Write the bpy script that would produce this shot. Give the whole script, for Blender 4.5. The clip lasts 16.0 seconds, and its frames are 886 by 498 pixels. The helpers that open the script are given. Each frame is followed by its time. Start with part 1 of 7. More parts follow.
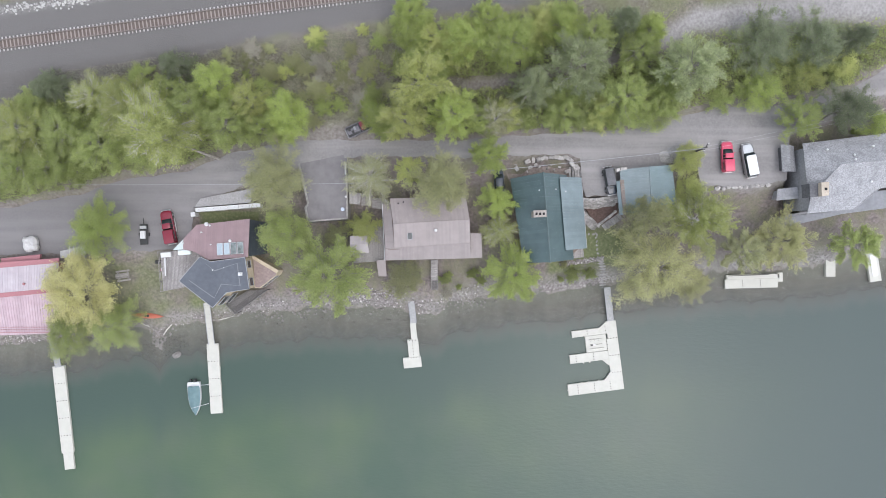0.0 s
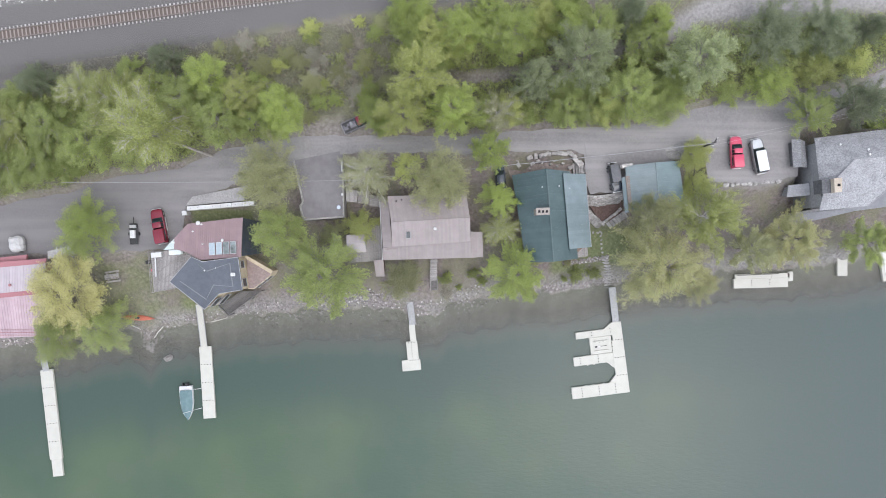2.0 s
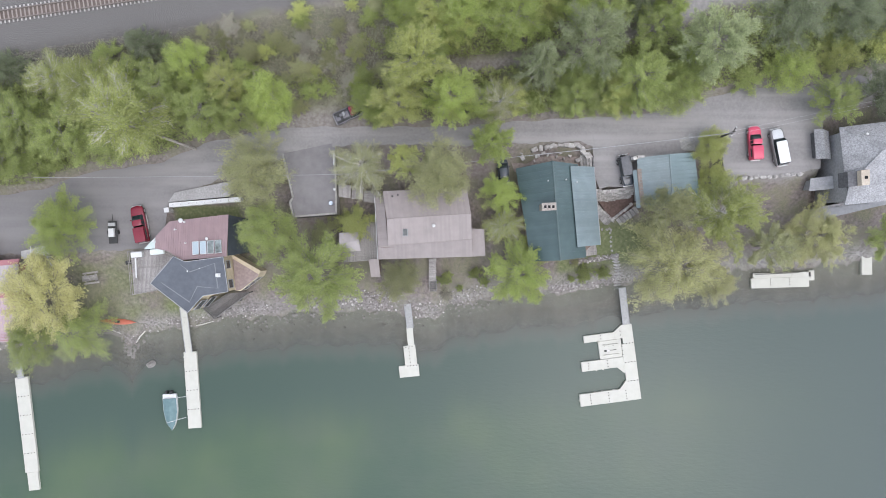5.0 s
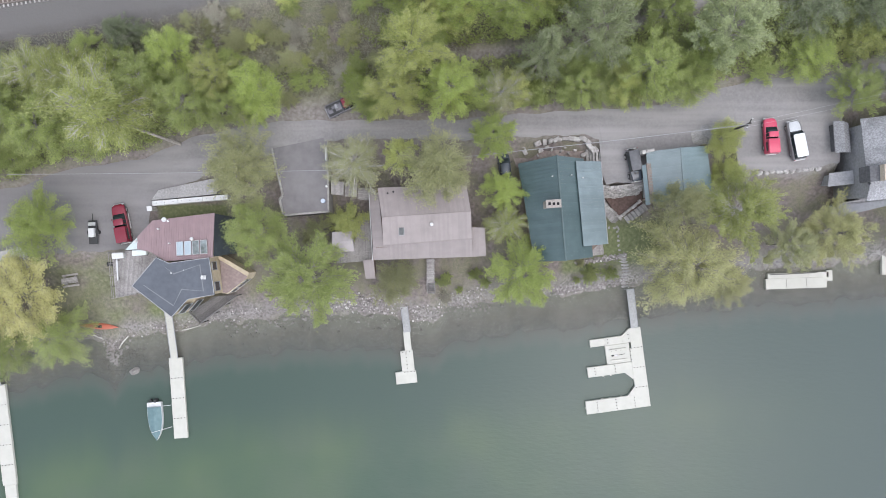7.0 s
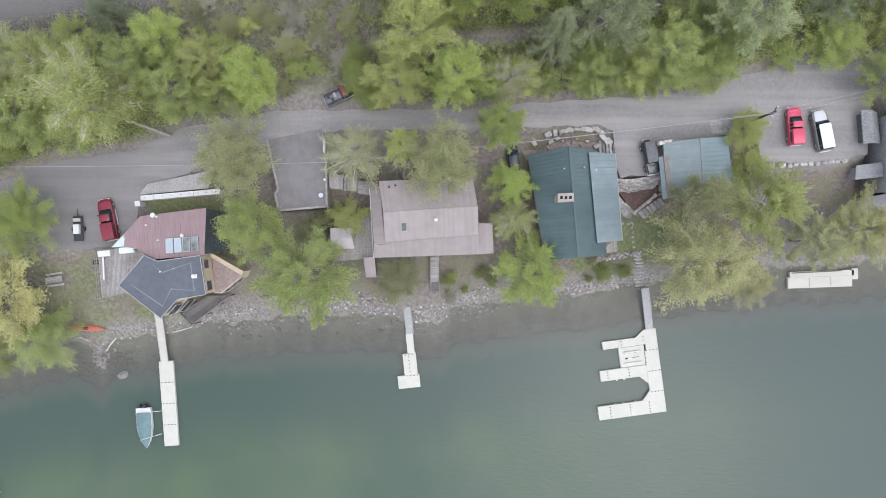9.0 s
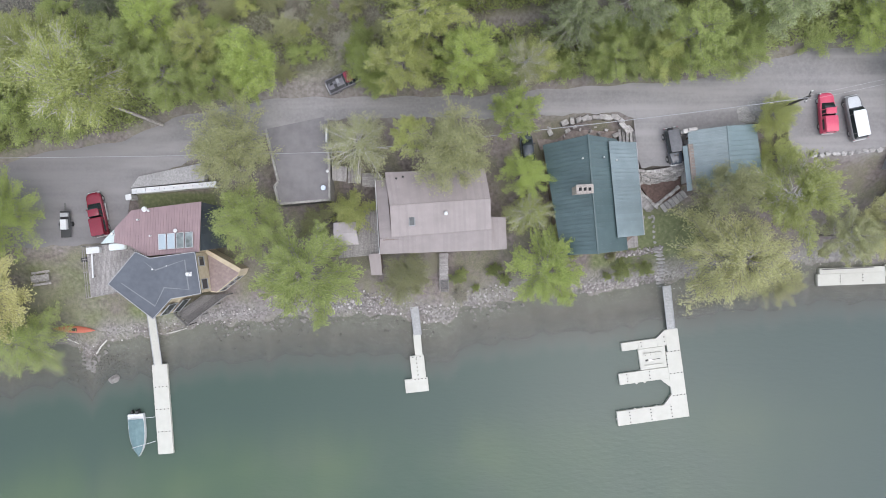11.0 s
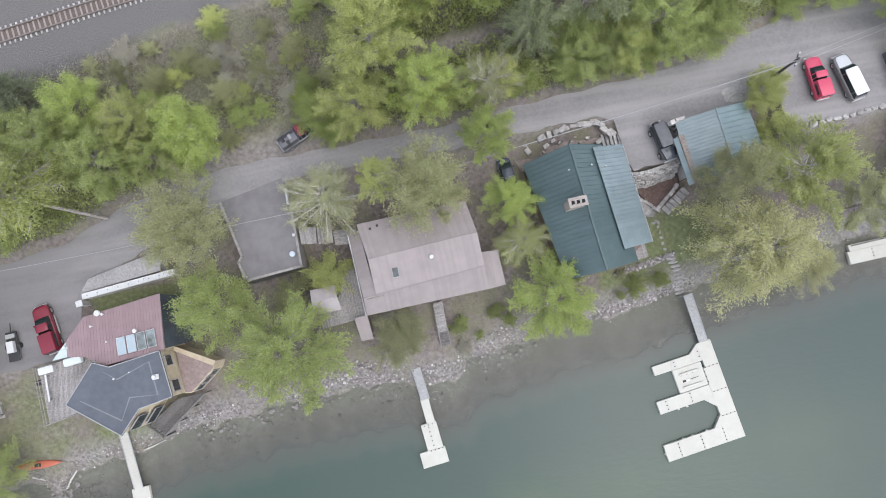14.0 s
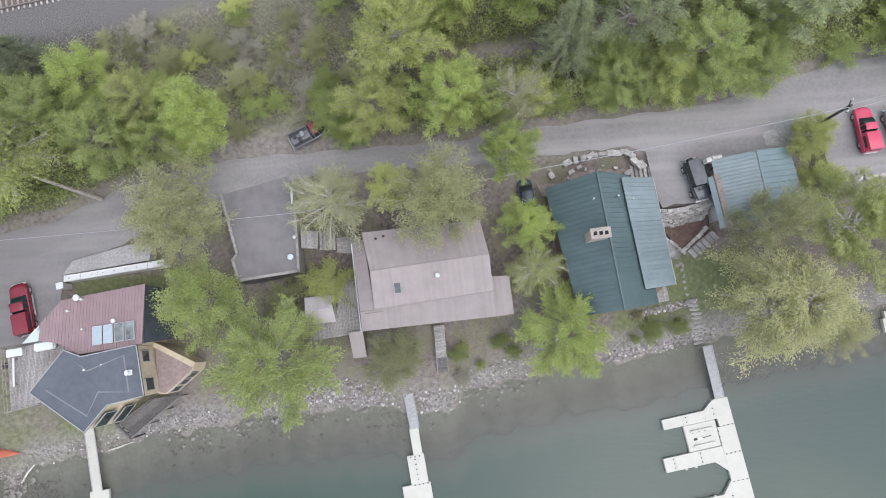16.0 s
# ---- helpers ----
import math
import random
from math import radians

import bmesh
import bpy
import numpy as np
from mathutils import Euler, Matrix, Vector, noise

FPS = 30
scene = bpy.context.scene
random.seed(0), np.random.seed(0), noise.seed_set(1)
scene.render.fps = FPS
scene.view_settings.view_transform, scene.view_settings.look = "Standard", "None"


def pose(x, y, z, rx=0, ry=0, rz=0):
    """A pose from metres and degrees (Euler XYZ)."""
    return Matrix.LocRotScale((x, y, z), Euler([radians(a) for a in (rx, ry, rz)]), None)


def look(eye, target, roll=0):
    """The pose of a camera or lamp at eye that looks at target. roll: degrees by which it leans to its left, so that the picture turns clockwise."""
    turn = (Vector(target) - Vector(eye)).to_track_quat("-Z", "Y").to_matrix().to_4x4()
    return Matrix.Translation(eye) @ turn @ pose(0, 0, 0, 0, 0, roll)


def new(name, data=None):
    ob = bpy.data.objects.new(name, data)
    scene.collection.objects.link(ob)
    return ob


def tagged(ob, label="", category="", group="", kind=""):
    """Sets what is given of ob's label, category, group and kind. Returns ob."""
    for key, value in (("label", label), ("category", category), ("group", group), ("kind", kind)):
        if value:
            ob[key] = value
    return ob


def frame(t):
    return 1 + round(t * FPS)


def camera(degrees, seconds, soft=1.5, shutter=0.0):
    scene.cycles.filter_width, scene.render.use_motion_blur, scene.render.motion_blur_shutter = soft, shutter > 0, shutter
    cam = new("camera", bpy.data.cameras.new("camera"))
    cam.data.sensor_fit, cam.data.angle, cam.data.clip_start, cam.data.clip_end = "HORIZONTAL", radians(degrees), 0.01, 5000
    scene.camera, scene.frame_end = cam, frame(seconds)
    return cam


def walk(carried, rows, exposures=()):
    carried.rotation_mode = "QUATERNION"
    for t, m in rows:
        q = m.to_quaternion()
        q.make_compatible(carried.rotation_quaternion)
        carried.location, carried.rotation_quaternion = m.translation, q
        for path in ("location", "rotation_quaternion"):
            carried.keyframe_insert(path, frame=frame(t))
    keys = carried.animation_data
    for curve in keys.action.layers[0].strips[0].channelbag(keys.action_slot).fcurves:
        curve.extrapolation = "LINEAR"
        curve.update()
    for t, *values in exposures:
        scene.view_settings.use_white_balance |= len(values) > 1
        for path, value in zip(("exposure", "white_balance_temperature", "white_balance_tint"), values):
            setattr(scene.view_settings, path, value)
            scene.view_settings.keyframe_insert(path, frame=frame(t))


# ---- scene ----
cam = camera(71.0, 16.0, soft=0.9)
# seconds, x, y, z of the drone, then its pitch, lean and heading in degrees
PATH = [
    (0.0, -0.08, 0.31, 108.73, -0.30, -0.02, -0.00),
    (0.5, -0.06, 0.25, 107.93, -0.30, -0.02, -0.03),
    (1.0, -0.05, 0.25, 107.12, -0.30, -0.02, -0.07),
    (1.5, -0.05, 0.21, 106.29, -0.30, -0.02, -0.08),
    (2.0, -0.02, 0.16, 105.45, -0.30, -0.02, -0.13),
    (2.5, 0.00, 0.09, 104.61, -0.30, -0.02, -0.14),
    (3.0, 0.03, 0.05, 103.68, -0.30, -0.02, -0.17),
    (3.5, 0.06, -0.02, 102.66, -0.30, -0.02, -0.21),
    (4.0, 0.05, -0.04, 101.56, -0.30, -0.02, -0.24),
    (6.5, 0.25, -0.22, 95.61, -0.30, -0.02, -0.45),
    (7.0, 0.31, -0.16, 94.35, -0.30, -0.02, -0.48),
    (7.5, 0.32, -0.17, 93.13, -0.30, -0.02, -0.46),
    (8.0, 0.26, -0.29, 91.92, -0.30, -0.02, -0.48),
    (8.5, 0.05, -0.35, 90.78, -0.30, -0.02, -0.49),
    (9.0, -0.35, -0.58, 89.56, -0.30, -0.02, -0.53),
    (9.5, -0.95, -0.74, 88.36, -0.30, -0.02, -0.57),
    (12.0, -1.68, -1.85, 82.14, -0.30, -0.02, -0.70),
    (12.5, -1.56, -2.39, 80.89, -0.30, -0.02, -0.71),
    (13.0, -1.42, -2.77, 79.60, -0.30, -0.02, -0.88),
    (13.5, -1.32, -3.10, 78.11, 0.01, 0.00, -4.60),
    (14.0, -1.08, -3.24, 76.51, 5.73, 0.00, -11.00),
    (14.5, -1.07, -3.39, 75.23, 8.20, -0.05, -12.98),
    (15.0, -1.01, -3.65, 73.99, 8.30, -0.05, -10.40),
    (15.5, -0.89, -3.72, 72.96, 8.30, -0.05, -8.24),
    (16.0, -1.26, -3.66, 71.90, 8.30, -0.05, -4.91),
]
walk(cam, [(t, pose(x, y, z, rx, ry, rz)) for t, x, y, z, rx, ry, rz in PATH], [(0.0, 0.47, 6500, 11.3), (16.0, 0.47, 6500, 11.3)])

# ---- world and light: bright overcast ----
world = bpy.data.worlds.new("overcast_sky")
scene.world = world
world.use_nodes = True
wn = world.node_tree
sky = wn.nodes.new("ShaderNodeTexSky")
sky.sky_type, sky.sun_disc = "NISHITA", False
sky.sun_elevation, sky.sun_rotation = radians(70), radians(130)
sky.air_density, sky.dust_density, sky.ozone_density = 1.0, 1.5, 1.0
soft_sky = wn.nodes.new("ShaderNodeHueSaturation")
soft_sky.inputs["Saturation"].default_value = 0.42
wn.links.new(sky.outputs[0], soft_sky.inputs["Color"])
wn.links.new(soft_sky.outputs[0], wn.nodes["Background"].inputs[0])
wn.nodes["Background"].inputs[1].default_value = 0.355
sun_data = bpy.data.lights.new("sun", "SUN")
sun_data.energy, sun_data.angle, sun_data.color = 0.25, radians(60), (1.0, 0.98, 0.95)
sun = new("sun", sun_data)
sun.matrix_world = look((31, -26, 110), (0, 0, 0))


# ---- materials ----
def nodes_of(name):
    m = bpy.data.materials.new(name)
    m.use_nodes = True
    t = m.node_tree
    return m, t, t.nodes["Principled BSDF"]


def texture(t, kind, scale, detail=4.0, vec=None):
    n = t.nodes.new("ShaderNodeTexNoise" if kind == "noise" else "ShaderNodeTexVoronoi")
    n.inputs["Scale"].default_value = scale
    if kind == "noise":
        n.inputs["Detail"].default_value = detail
    if vec is not None:
        t.links.new(vec, n.inputs["Vector"])
    return n


def ramp(t, fac, stops):
    r = t.nodes.new("ShaderNodeValToRGB")
    r.color_ramp.elements[0].position, r.color_ramp.elements[0].color = stops[0][0], (*stops[0][1], 1)
    r.color_ramp.elements[1].position, r.color_ramp.elements[1].color = stops[-1][0], (*stops[-1][1], 1)
    for p, c in stops[1:-1]:
        r.color_ramp.elements.new(p).color = (*c, 1)
    t.links.new(fac, r.inputs[0])
    return r.outputs[0]


def mixed(t, fac, a, b, blend="MIX"):
    n = t.nodes.new("ShaderNodeMix")
    n.data_type, n.blend_type = "RGBA", blend
    for sock, v in ((0, fac), (6, a), (7, b)):
        if hasattr(v, "is_linked"):
            t.links.new(v, n.inputs[sock])
        else:
            n.inputs[sock].default_value = (*v, 1) if isinstance(v, tuple) else v
    return n.outputs[2]


def world_place(t):
    return t.nodes.new("ShaderNodeNewGeometry").outputs["Position"]


def surface(name, a, b, scale=3.0, rough=0.8, metal=0.0, bump=0.15, stain=None, random_amount=0.0):
    """Two tones at a fine scale, worn by a second, broader noise; fine relief."""
    m, t, p = nodes_of(name)
    pos = world_place(t)
    fine = texture(t, "noise", scale, 6.0, pos)
    col = ramp(t, fine.outputs["Fac"], [(0.3, a), (0.7, b)])
    broad = texture(t, "noise", scale * 0.13, 3.0, pos)
    worn = stain or tuple(c * 0.7 for c in a)
    mask = ramp(t, broad.outputs["Fac"], [(0.45, (0, 0, 0)), (0.72, (1, 1, 1))])
    half = t.nodes.new("ShaderNodeMath")
    half.operation = "MULTIPLY"
    half.inputs[1].default_value = 0.45
    t.links.new(mask, half.inputs[0])
    col = mixed(t, half.outputs[0], col, worn)
    if random_amount:
        info = t.nodes.new("ShaderNodeObjectInfo")
        hsv = t.nodes.new("ShaderNodeHueSaturation")
        span = t.nodes.new("ShaderNodeMapRange")
        span.inputs["To Min"].default_value, span.inputs["To Max"].default_value = 1 - random_amount, 1 + random_amount
        t.links.new(info.outputs["Random"], span.inputs[0])
        t.links.new(span.outputs[0], hsv.inputs["Value"])
        t.links.new(col, hsv.inputs["Color"])
        col = hsv.outputs[0]
    t.links.new(col, p.inputs["Base Color"])
    p.inputs["Roughness"].default_value, p.inputs["Metallic"].default_value = rough, metal
    if bump:
        bn = t.nodes.new("ShaderNodeBump")
        bn.inputs["Strength"].default_value, bn.inputs["Distance"].default_value = bump, 0.05
        t.links.new(fine.outputs["Fac"], bn.inputs["Height"])
        t.links.new(bn.outputs[0], p.inputs["Normal"])
    return m


def foliage(name, dark, mid, light):
    """Leaves: each its own tone, each tree its own cast, with light coming through."""
    m, t, p = nodes_of(name)
    geo = t.nodes.new("ShaderNodeNewGeometry")
    info = t.nodes.new("ShaderNodeObjectInfo")
    col = ramp(t, geo.outputs["Random Per Island"], [(0.0, dark), (0.5, mid), (1.0, light)])
    patch = texture(t, "noise", 0.55, 2.0, geo.outputs["Position"])
    col = mixed(t, ramp(t, patch.outputs["Fac"], [(0.4, (0, 0, 0)), (0.65, (0.35, 0.35, 0.35))]), col, light)
    hsv = t.nodes.new("ShaderNodeHueSaturation")
    span = t.nodes.new("ShaderNodeMapRange")
    span.inputs["To Min"].default_value, span.inputs["To Max"].default_value = 0.8, 1.2
    t.links.new(info.outputs["Random"], span.inputs[0])
    t.links.new(span.outputs[0], hsv.inputs["Value"])
    t.links.new(col, hsv.inputs["Color"])
    t.links.new(hsv.outputs[0], p.inputs["Base Color"])
    p.inputs["Roughness"].default_value = 0.6
    thin = t.nodes.new("ShaderNodeBsdfTranslucent")
    t.links.new(hsv.outputs[0], thin.inputs[0])
    mix = t.nodes.new("ShaderNodeMixShader")
    mix.inputs[0].default_value = 0.48
    t.links.new(p.outputs[0], mix.inputs[1])
    t.links.new(thin.outputs[0], mix.inputs[2])
    t.links.new(mix.outputs[0], t.nodes["Material Output"].inputs[0])
    return m


def plain(name, col, rough=0.5, metal=0.0):
    m, t, p = nodes_of(name)
    pos = world_place(t)
    n = texture(t, "noise", 9.0, 4.0, pos)
    t.links.new(ramp(t, n.outputs["Fac"], [(0.3, tuple(c * 0.86 for c in col)), (0.7, col)]), p.inputs["Base Color"])
    p.inputs["Roughness"].default_value, p.inputs["Metallic"].default_value = rough, metal
    return m


LEAF = {
    "br": foliage("fresh_green_leaves", (0.208, 0.266, 0.070), (0.301, 0.369, 0.096), (0.404, 0.465, 0.150)),
    "gr": foliage("mid_green_leaves", (0.191, 0.235, 0.072), (0.28, 0.335, 0.106), (0.382, 0.434, 0.161)),
    "ye": foliage("yellow_green_leaves", (0.277, 0.312, 0.096), (0.381, 0.414, 0.134), (0.496, 0.516, 0.203)),
    "go": foliage("golden_spring_leaves", (0.36, 0.345, 0.135), (0.48, 0.46, 0.195), (0.61, 0.58, 0.29)),
    "ol": foliage("olive_leaves", (0.20, 0.208, 0.10), (0.265, 0.272, 0.133), (0.335, 0.335, 0.172)),
    "wi": foliage("willow_leaves", (0.31, 0.315, 0.14), (0.43, 0.435, 0.195), (0.55, 0.54, 0.275)),
    "sp": foliage("grey_green_leaves", (0.224, 0.237, 0.116), (0.314, 0.325, 0.163), (0.414, 0.418, 0.231)),
    "pa": foliage("pale_green_leaves", (0.224, 0.252, 0.081), (0.317, 0.350, 0.118), (0.421, 0.452, 0.172)),
    "dk": foliage("dark_needles", (0.106, 0.125, 0.073), (0.165, 0.198, 0.109), (0.251, 0.284, 0.164)),
    "bl": foliage("blue_green_needles", (0.207, 0.24, 0.121), (0.29, 0.333, 0.169), (0.386, 0.427, 0.236)),
    "low": foliage("undergrowth_leaves", (0.158, 0.182, 0.063), (0.232, 0.266, 0.093), (0.32, 0.36, 0.13)),
    "scr": foliage("dry_scrub_twigs", (0.225, 0.197, 0.168), (0.335, 0.306, 0.26), (0.41, 0.41, 0.3)),
}
BARK = surface("grey_bark", (0.16, 0.14, 0.12), (0.33, 0.31, 0.28), 6.0, 0.9, bump=0.4)
PALE_BARK = surface("pale_bark", (0.30, 0.28, 0.25), (0.55, 0.53, 0.49), 6.0, 0.85, bump=0.3)
ASPHALT = surface("weathered_asphalt", (0.172, 0.163, 0.16), (0.215, 0.204, 0.2), 3.0, 0.95, bump=0.08, stain=(0.25, 0.238, 0.23))
ta_ = ASPHALT.node_tree
worn_map = ta_.nodes.new("ShaderNodeMapping")
worn_map.inputs["Rotation"].default_value, worn_map.inputs["Scale"].default_value = (0, 0, radians(-9)), (0.035, 0.55, 1)
ta_.links.new(world_place(ta_), worn_map.inputs["Vector"])
streak = texture(ta_, "noise", 1.0, 3.0, worn_map.outputs[0])
base_link = ta_.nodes["Principled BSDF"].inputs["Base Color"].links[0].from_socket
ta_.links.new(mixed(ta_, ramp(ta_, streak.outputs["Fac"], [(0.42, (0, 0, 0)), (0.66, (0.8, 0.8, 0.8))]), base_link, (0.28, 0.266, 0.256)), ta_.nodes["Principled BSDF"].inputs["Base Color"])
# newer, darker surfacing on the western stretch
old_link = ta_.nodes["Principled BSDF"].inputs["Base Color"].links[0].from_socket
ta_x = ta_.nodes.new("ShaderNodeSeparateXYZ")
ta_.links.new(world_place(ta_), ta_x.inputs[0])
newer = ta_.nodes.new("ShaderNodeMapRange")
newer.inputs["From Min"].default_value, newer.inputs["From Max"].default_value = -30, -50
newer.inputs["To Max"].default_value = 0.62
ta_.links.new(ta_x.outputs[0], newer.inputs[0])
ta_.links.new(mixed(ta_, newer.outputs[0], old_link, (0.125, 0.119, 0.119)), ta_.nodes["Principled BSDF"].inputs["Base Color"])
CONCRETE = surface("concrete", (0.36, 0.35, 0.34), (0.48, 0.47, 0.45), 4.0, 0.9)
PAD_TOP = surface("dark_parking_deck", (0.134, 0.126, 0.127), (0.167, 0.158, 0.158), 1.2, 0.85, bump=0.05, stain=(0.20, 0.19, 0.188))
KERB = surface("stained_kerb_concrete", (0.20, 0.19, 0.175), (0.31, 0.295, 0.275), 3.0, 0.9)
STONE = surface("pale_rock", (0.26, 0.25, 0.24), (0.55, 0.53, 0.50), 3.0, 0.9, bump=0.4, random_amount=0.35)
BOULDER = surface("grey_boulder", (0.20, 0.19, 0.18), (0.40, 0.38, 0.36), 2.5, 0.9, bump=0.4, random_amount=0.25)
DECKWOOD = surface("weathered_deck_boards", (0.19, 0.175, 0.165), (0.33, 0.31, 0.295), 5.0, 0.85, random_amount=0.16)
DARKWOOD = surface("dark_wet_timber", (0.08, 0.075, 0.07), (0.16, 0.15, 0.145), 5.0, 0.8, random_amount=0.15)
TAN = surface("tan_plywood", (0.41, 0.34, 0.235), (0.51, 0.435, 0.315), 2.0, 0.8)
MAUVE = surface("mauve_metal_roofing", (0.212, 0.182, 0.174), (0.247, 0.214, 0.204), 0.8, 0.55, 0.0, 0.02, (0.194, 0.168, 0.158), 0.05)
PLUM = surface("plum_metal_roofing", (0.215, 0.148, 0.152), (0.255, 0.18, 0.182), 0.8, 0.45, 0.0, 0.02, (0.195, 0.13, 0.132), 0.05)
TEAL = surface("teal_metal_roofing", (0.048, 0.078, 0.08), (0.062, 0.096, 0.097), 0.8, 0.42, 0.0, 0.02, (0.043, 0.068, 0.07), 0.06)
TEAL_PALE = surface("pale_teal_roofing", (0.135, 0.176, 0.184), (0.172, 0.217, 0.225), 0.8, 0.42, 0.0, 0.02, (0.118, 0.152, 0.158), 0.06)
PINK = surface("faded_red_roofing", (0.325, 0.235, 0.255), (0.375, 0.285, 0.303), 0.8, 0.45, 0.0, 0.02, (0.36, 0.30, 0.317), 0.06)
PINK_PALE = surface("bleached_red_roofing", (0.32, 0.285, 0.30), (0.385, 0.345, 0.36), 0.8, 0.45, 0.0, 0.02, (0.32, 0.265, 0.275), 0.06)
RED_TRIM = plain("red_roof_trim", (0.31, 0.13, 0.14), 0.5)
SHINGLE = surface("grey_shingles", (0.17, 0.17, 0.175), (0.34, 0.34, 0.345), 5.0, 0.9, bump=0.5)
MEMBRANE = surface("dark_roof_membrane", (0.064, 0.071, 0.084), (0.083, 0.092, 0.107), 1.5, 0.7, bump=0.05)
SEAM = plain("patched_membrane_seam", (0.15, 0.155, 0.163), 0.75)
TRIM = plain("light_metal_flashing", (0.29, 0.29, 0.295), 0.5)
DARK_SIDING = surface("dark_siding", (0.07, 0.07, 0.075), (0.12, 0.12, 0.125), 3.0, 0.8)
GREY_SIDING = surface("grey_siding", (0.22, 0.22, 0.225), (0.31, 0.31, 0.315), 3.0, 0.8)
BROWN_SIDING = surface("brown_siding", (0.14, 0.10, 0.08), (0.22, 0.17, 0.14), 3.0, 0.8)
WHITE = plain("white_paint", (0.53, 0.53, 0.52), 0.5)
DOCK = surface("pale_dock_plastic", (0.385, 0.376, 0.328), (0.425, 0.416, 0.368), 1.2, 0.6, bump=0.05, stain=(0.36, 0.345, 0.30))
DARK = plain("dark_fitting", (0.028, 0.028, 0.028), 0.7)
# near-black colour for the shade inside chimney flues
FLUE_SHADE = plain("flue_shade_black", (0.006, 0.006, 0.006), 0.95)
METAL = plain("galvanised_metal", (0.5, 0.5, 0.5), 0.4, 0.6)
RUST = surface("rusty_brown", (0.085, 0.066, 0.056), (0.125, 0.10, 0.086), 8.0, 0.9)
TIE = surface("concrete_sleeper", (0.32, 0.30, 0.285), (0.42, 0.40, 0.38), 6.0, 0.9, random_amount=0.15)
tt_ = TIE.node_tree
tie_x = tt_.nodes.new("ShaderNodeSeparateXYZ")
tt_.links.new(tt_.nodes.new("ShaderNodeTexCoord").outputs["Object"], tie_x.inputs[0])
tie_far = tt_.nodes.new("ShaderNodeMath")
tie_far.operation = "ABSOLUTE"
tt_.links.new(tie_x.outputs[0], tie_far.inputs[0])
tie_col = tt_.nodes["Principled BSDF"].inputs["Base Color"].links[0].from_socket
tt_.links.new(mixed(tt_, ramp(tt_, tie_far.outputs[0], [(0.72, (0.85, 0.85, 0.85)), (0.86, (0, 0, 0))]), tie_col, (0.215, 0.178, 0.155)), tt_.nodes["Principled BSDF"].inputs["Base Color"])
RAIL = plain("rail_steel", (0.17, 0.145, 0.13), 0.5, 0.2)
BRICK = surface("pale_brick", (0.20, 0.175, 0.155), (0.36, 0.32, 0.285), 5.0, 0.9, bump=0.3)
RUBBER = plain("tyre_rubber", (0.03, 0.03, 0.03), 0.8)
GLASS = plain("dark_glass", (0.02, 0.028, 0.03), 0.08)
# pale blue base colour holds the sky's reflection
SKYGLASS = plain("skylight_glass_with_reflection", (0.33, 0.39, 0.42), 0.06)
RED_PAINT = plain("bright_red_car_paint", (0.50, 0.055, 0.105), 0.3)
WINE_PAINT = plain("dark_red_car_paint", (0.17, 0.014, 0.027), 0.25)
WHITE_PAINT = plain("white_car_paint", (0.64, 0.65, 0.65), 0.25)
GREY_PAINT = plain("grey_car_paint", (0.16, 0.155, 0.155), 0.3)
SILVER_PAINT = plain("silver_car_paint", (0.50, 0.51, 0.52), 0.3)
DRY_SOIL = surface("dry_pale_soil", (0.17, 0.135, 0.115), (0.33, 0.28, 0.25), 2.5, 0.95, bump=0.5)
BLACK_PAINT = plain("black_car_paint", (0.055, 0.065, 0.078), 0.2)
CLOTH = surface("grey_tarpaulin", (0.36, 0.35, 0.34), (0.5, 0.49, 0.47), 3.0, 0.9, bump=0.3)
BOAT_COVER = surface("teal_boat_cover", (0.078, 0.135, 0.142), (0.112, 0.178, 0.184), 2.0, 0.7)
ORANGE = plain("orange_kayak_plastic", (0.42, 0.12, 0.075), 0.4)
SOIL = surface("reddish_soil", (0.08, 0.052, 0.043), (0.155, 0.105, 0.088), 3.0, 0.95, bump=0.5)
GANG = surface("grey_gangway_deck", (0.235, 0.235, 0.23), (0.32, 0.32, 0.31), 4.0, 0.6, bump=0.05)
GRAVEL = surface("pale_gravel", (0.225, 0.218, 0.212), (0.345, 0.335, 0.325), 4.0, 0.95, bump=0.4)
PATHSTONE = surface("flagstone", (0.20, 0.19, 0.18), (0.34, 0.325, 0.31), 3.0, 0.9, bump=0.3, random_amount=0.2)


# ---- mesh helpers ----
def mesh_of(name, verts, faces, material=None):
    me = bpy.data.meshes.new(name)
    me.from_pydata([tuple(v) for v in verts], [], [tuple(f) for f in faces])
    if material:
        me.materials.append(material)
    me.update()
    return me


def empty(name, label, category, x=0, y=0, z=0, rz=0, group="", kind=""):
    ob = new(name)
    ob.empty_display_size = 0.3
    ob.matrix_basis = pose(x, y, z, 0, 0, rz)
    return tagged(ob, label, category, group, kind)


def hang(name, me, parent, label=""):
    """One mesh object under a thing or a part; its vertices are in the parent's space."""
    ob = new(name, me)
    ob.parent = parent
    if label:
        ob["label"] = label
    return ob


def part(name, bm, material, parent, label=""):
    me = bpy.data.meshes.new(name)
    bm.to_mesh(me)
    bm.free()
    me.materials.append(material)
    ob = hang(name, me, parent, label)
    return ob


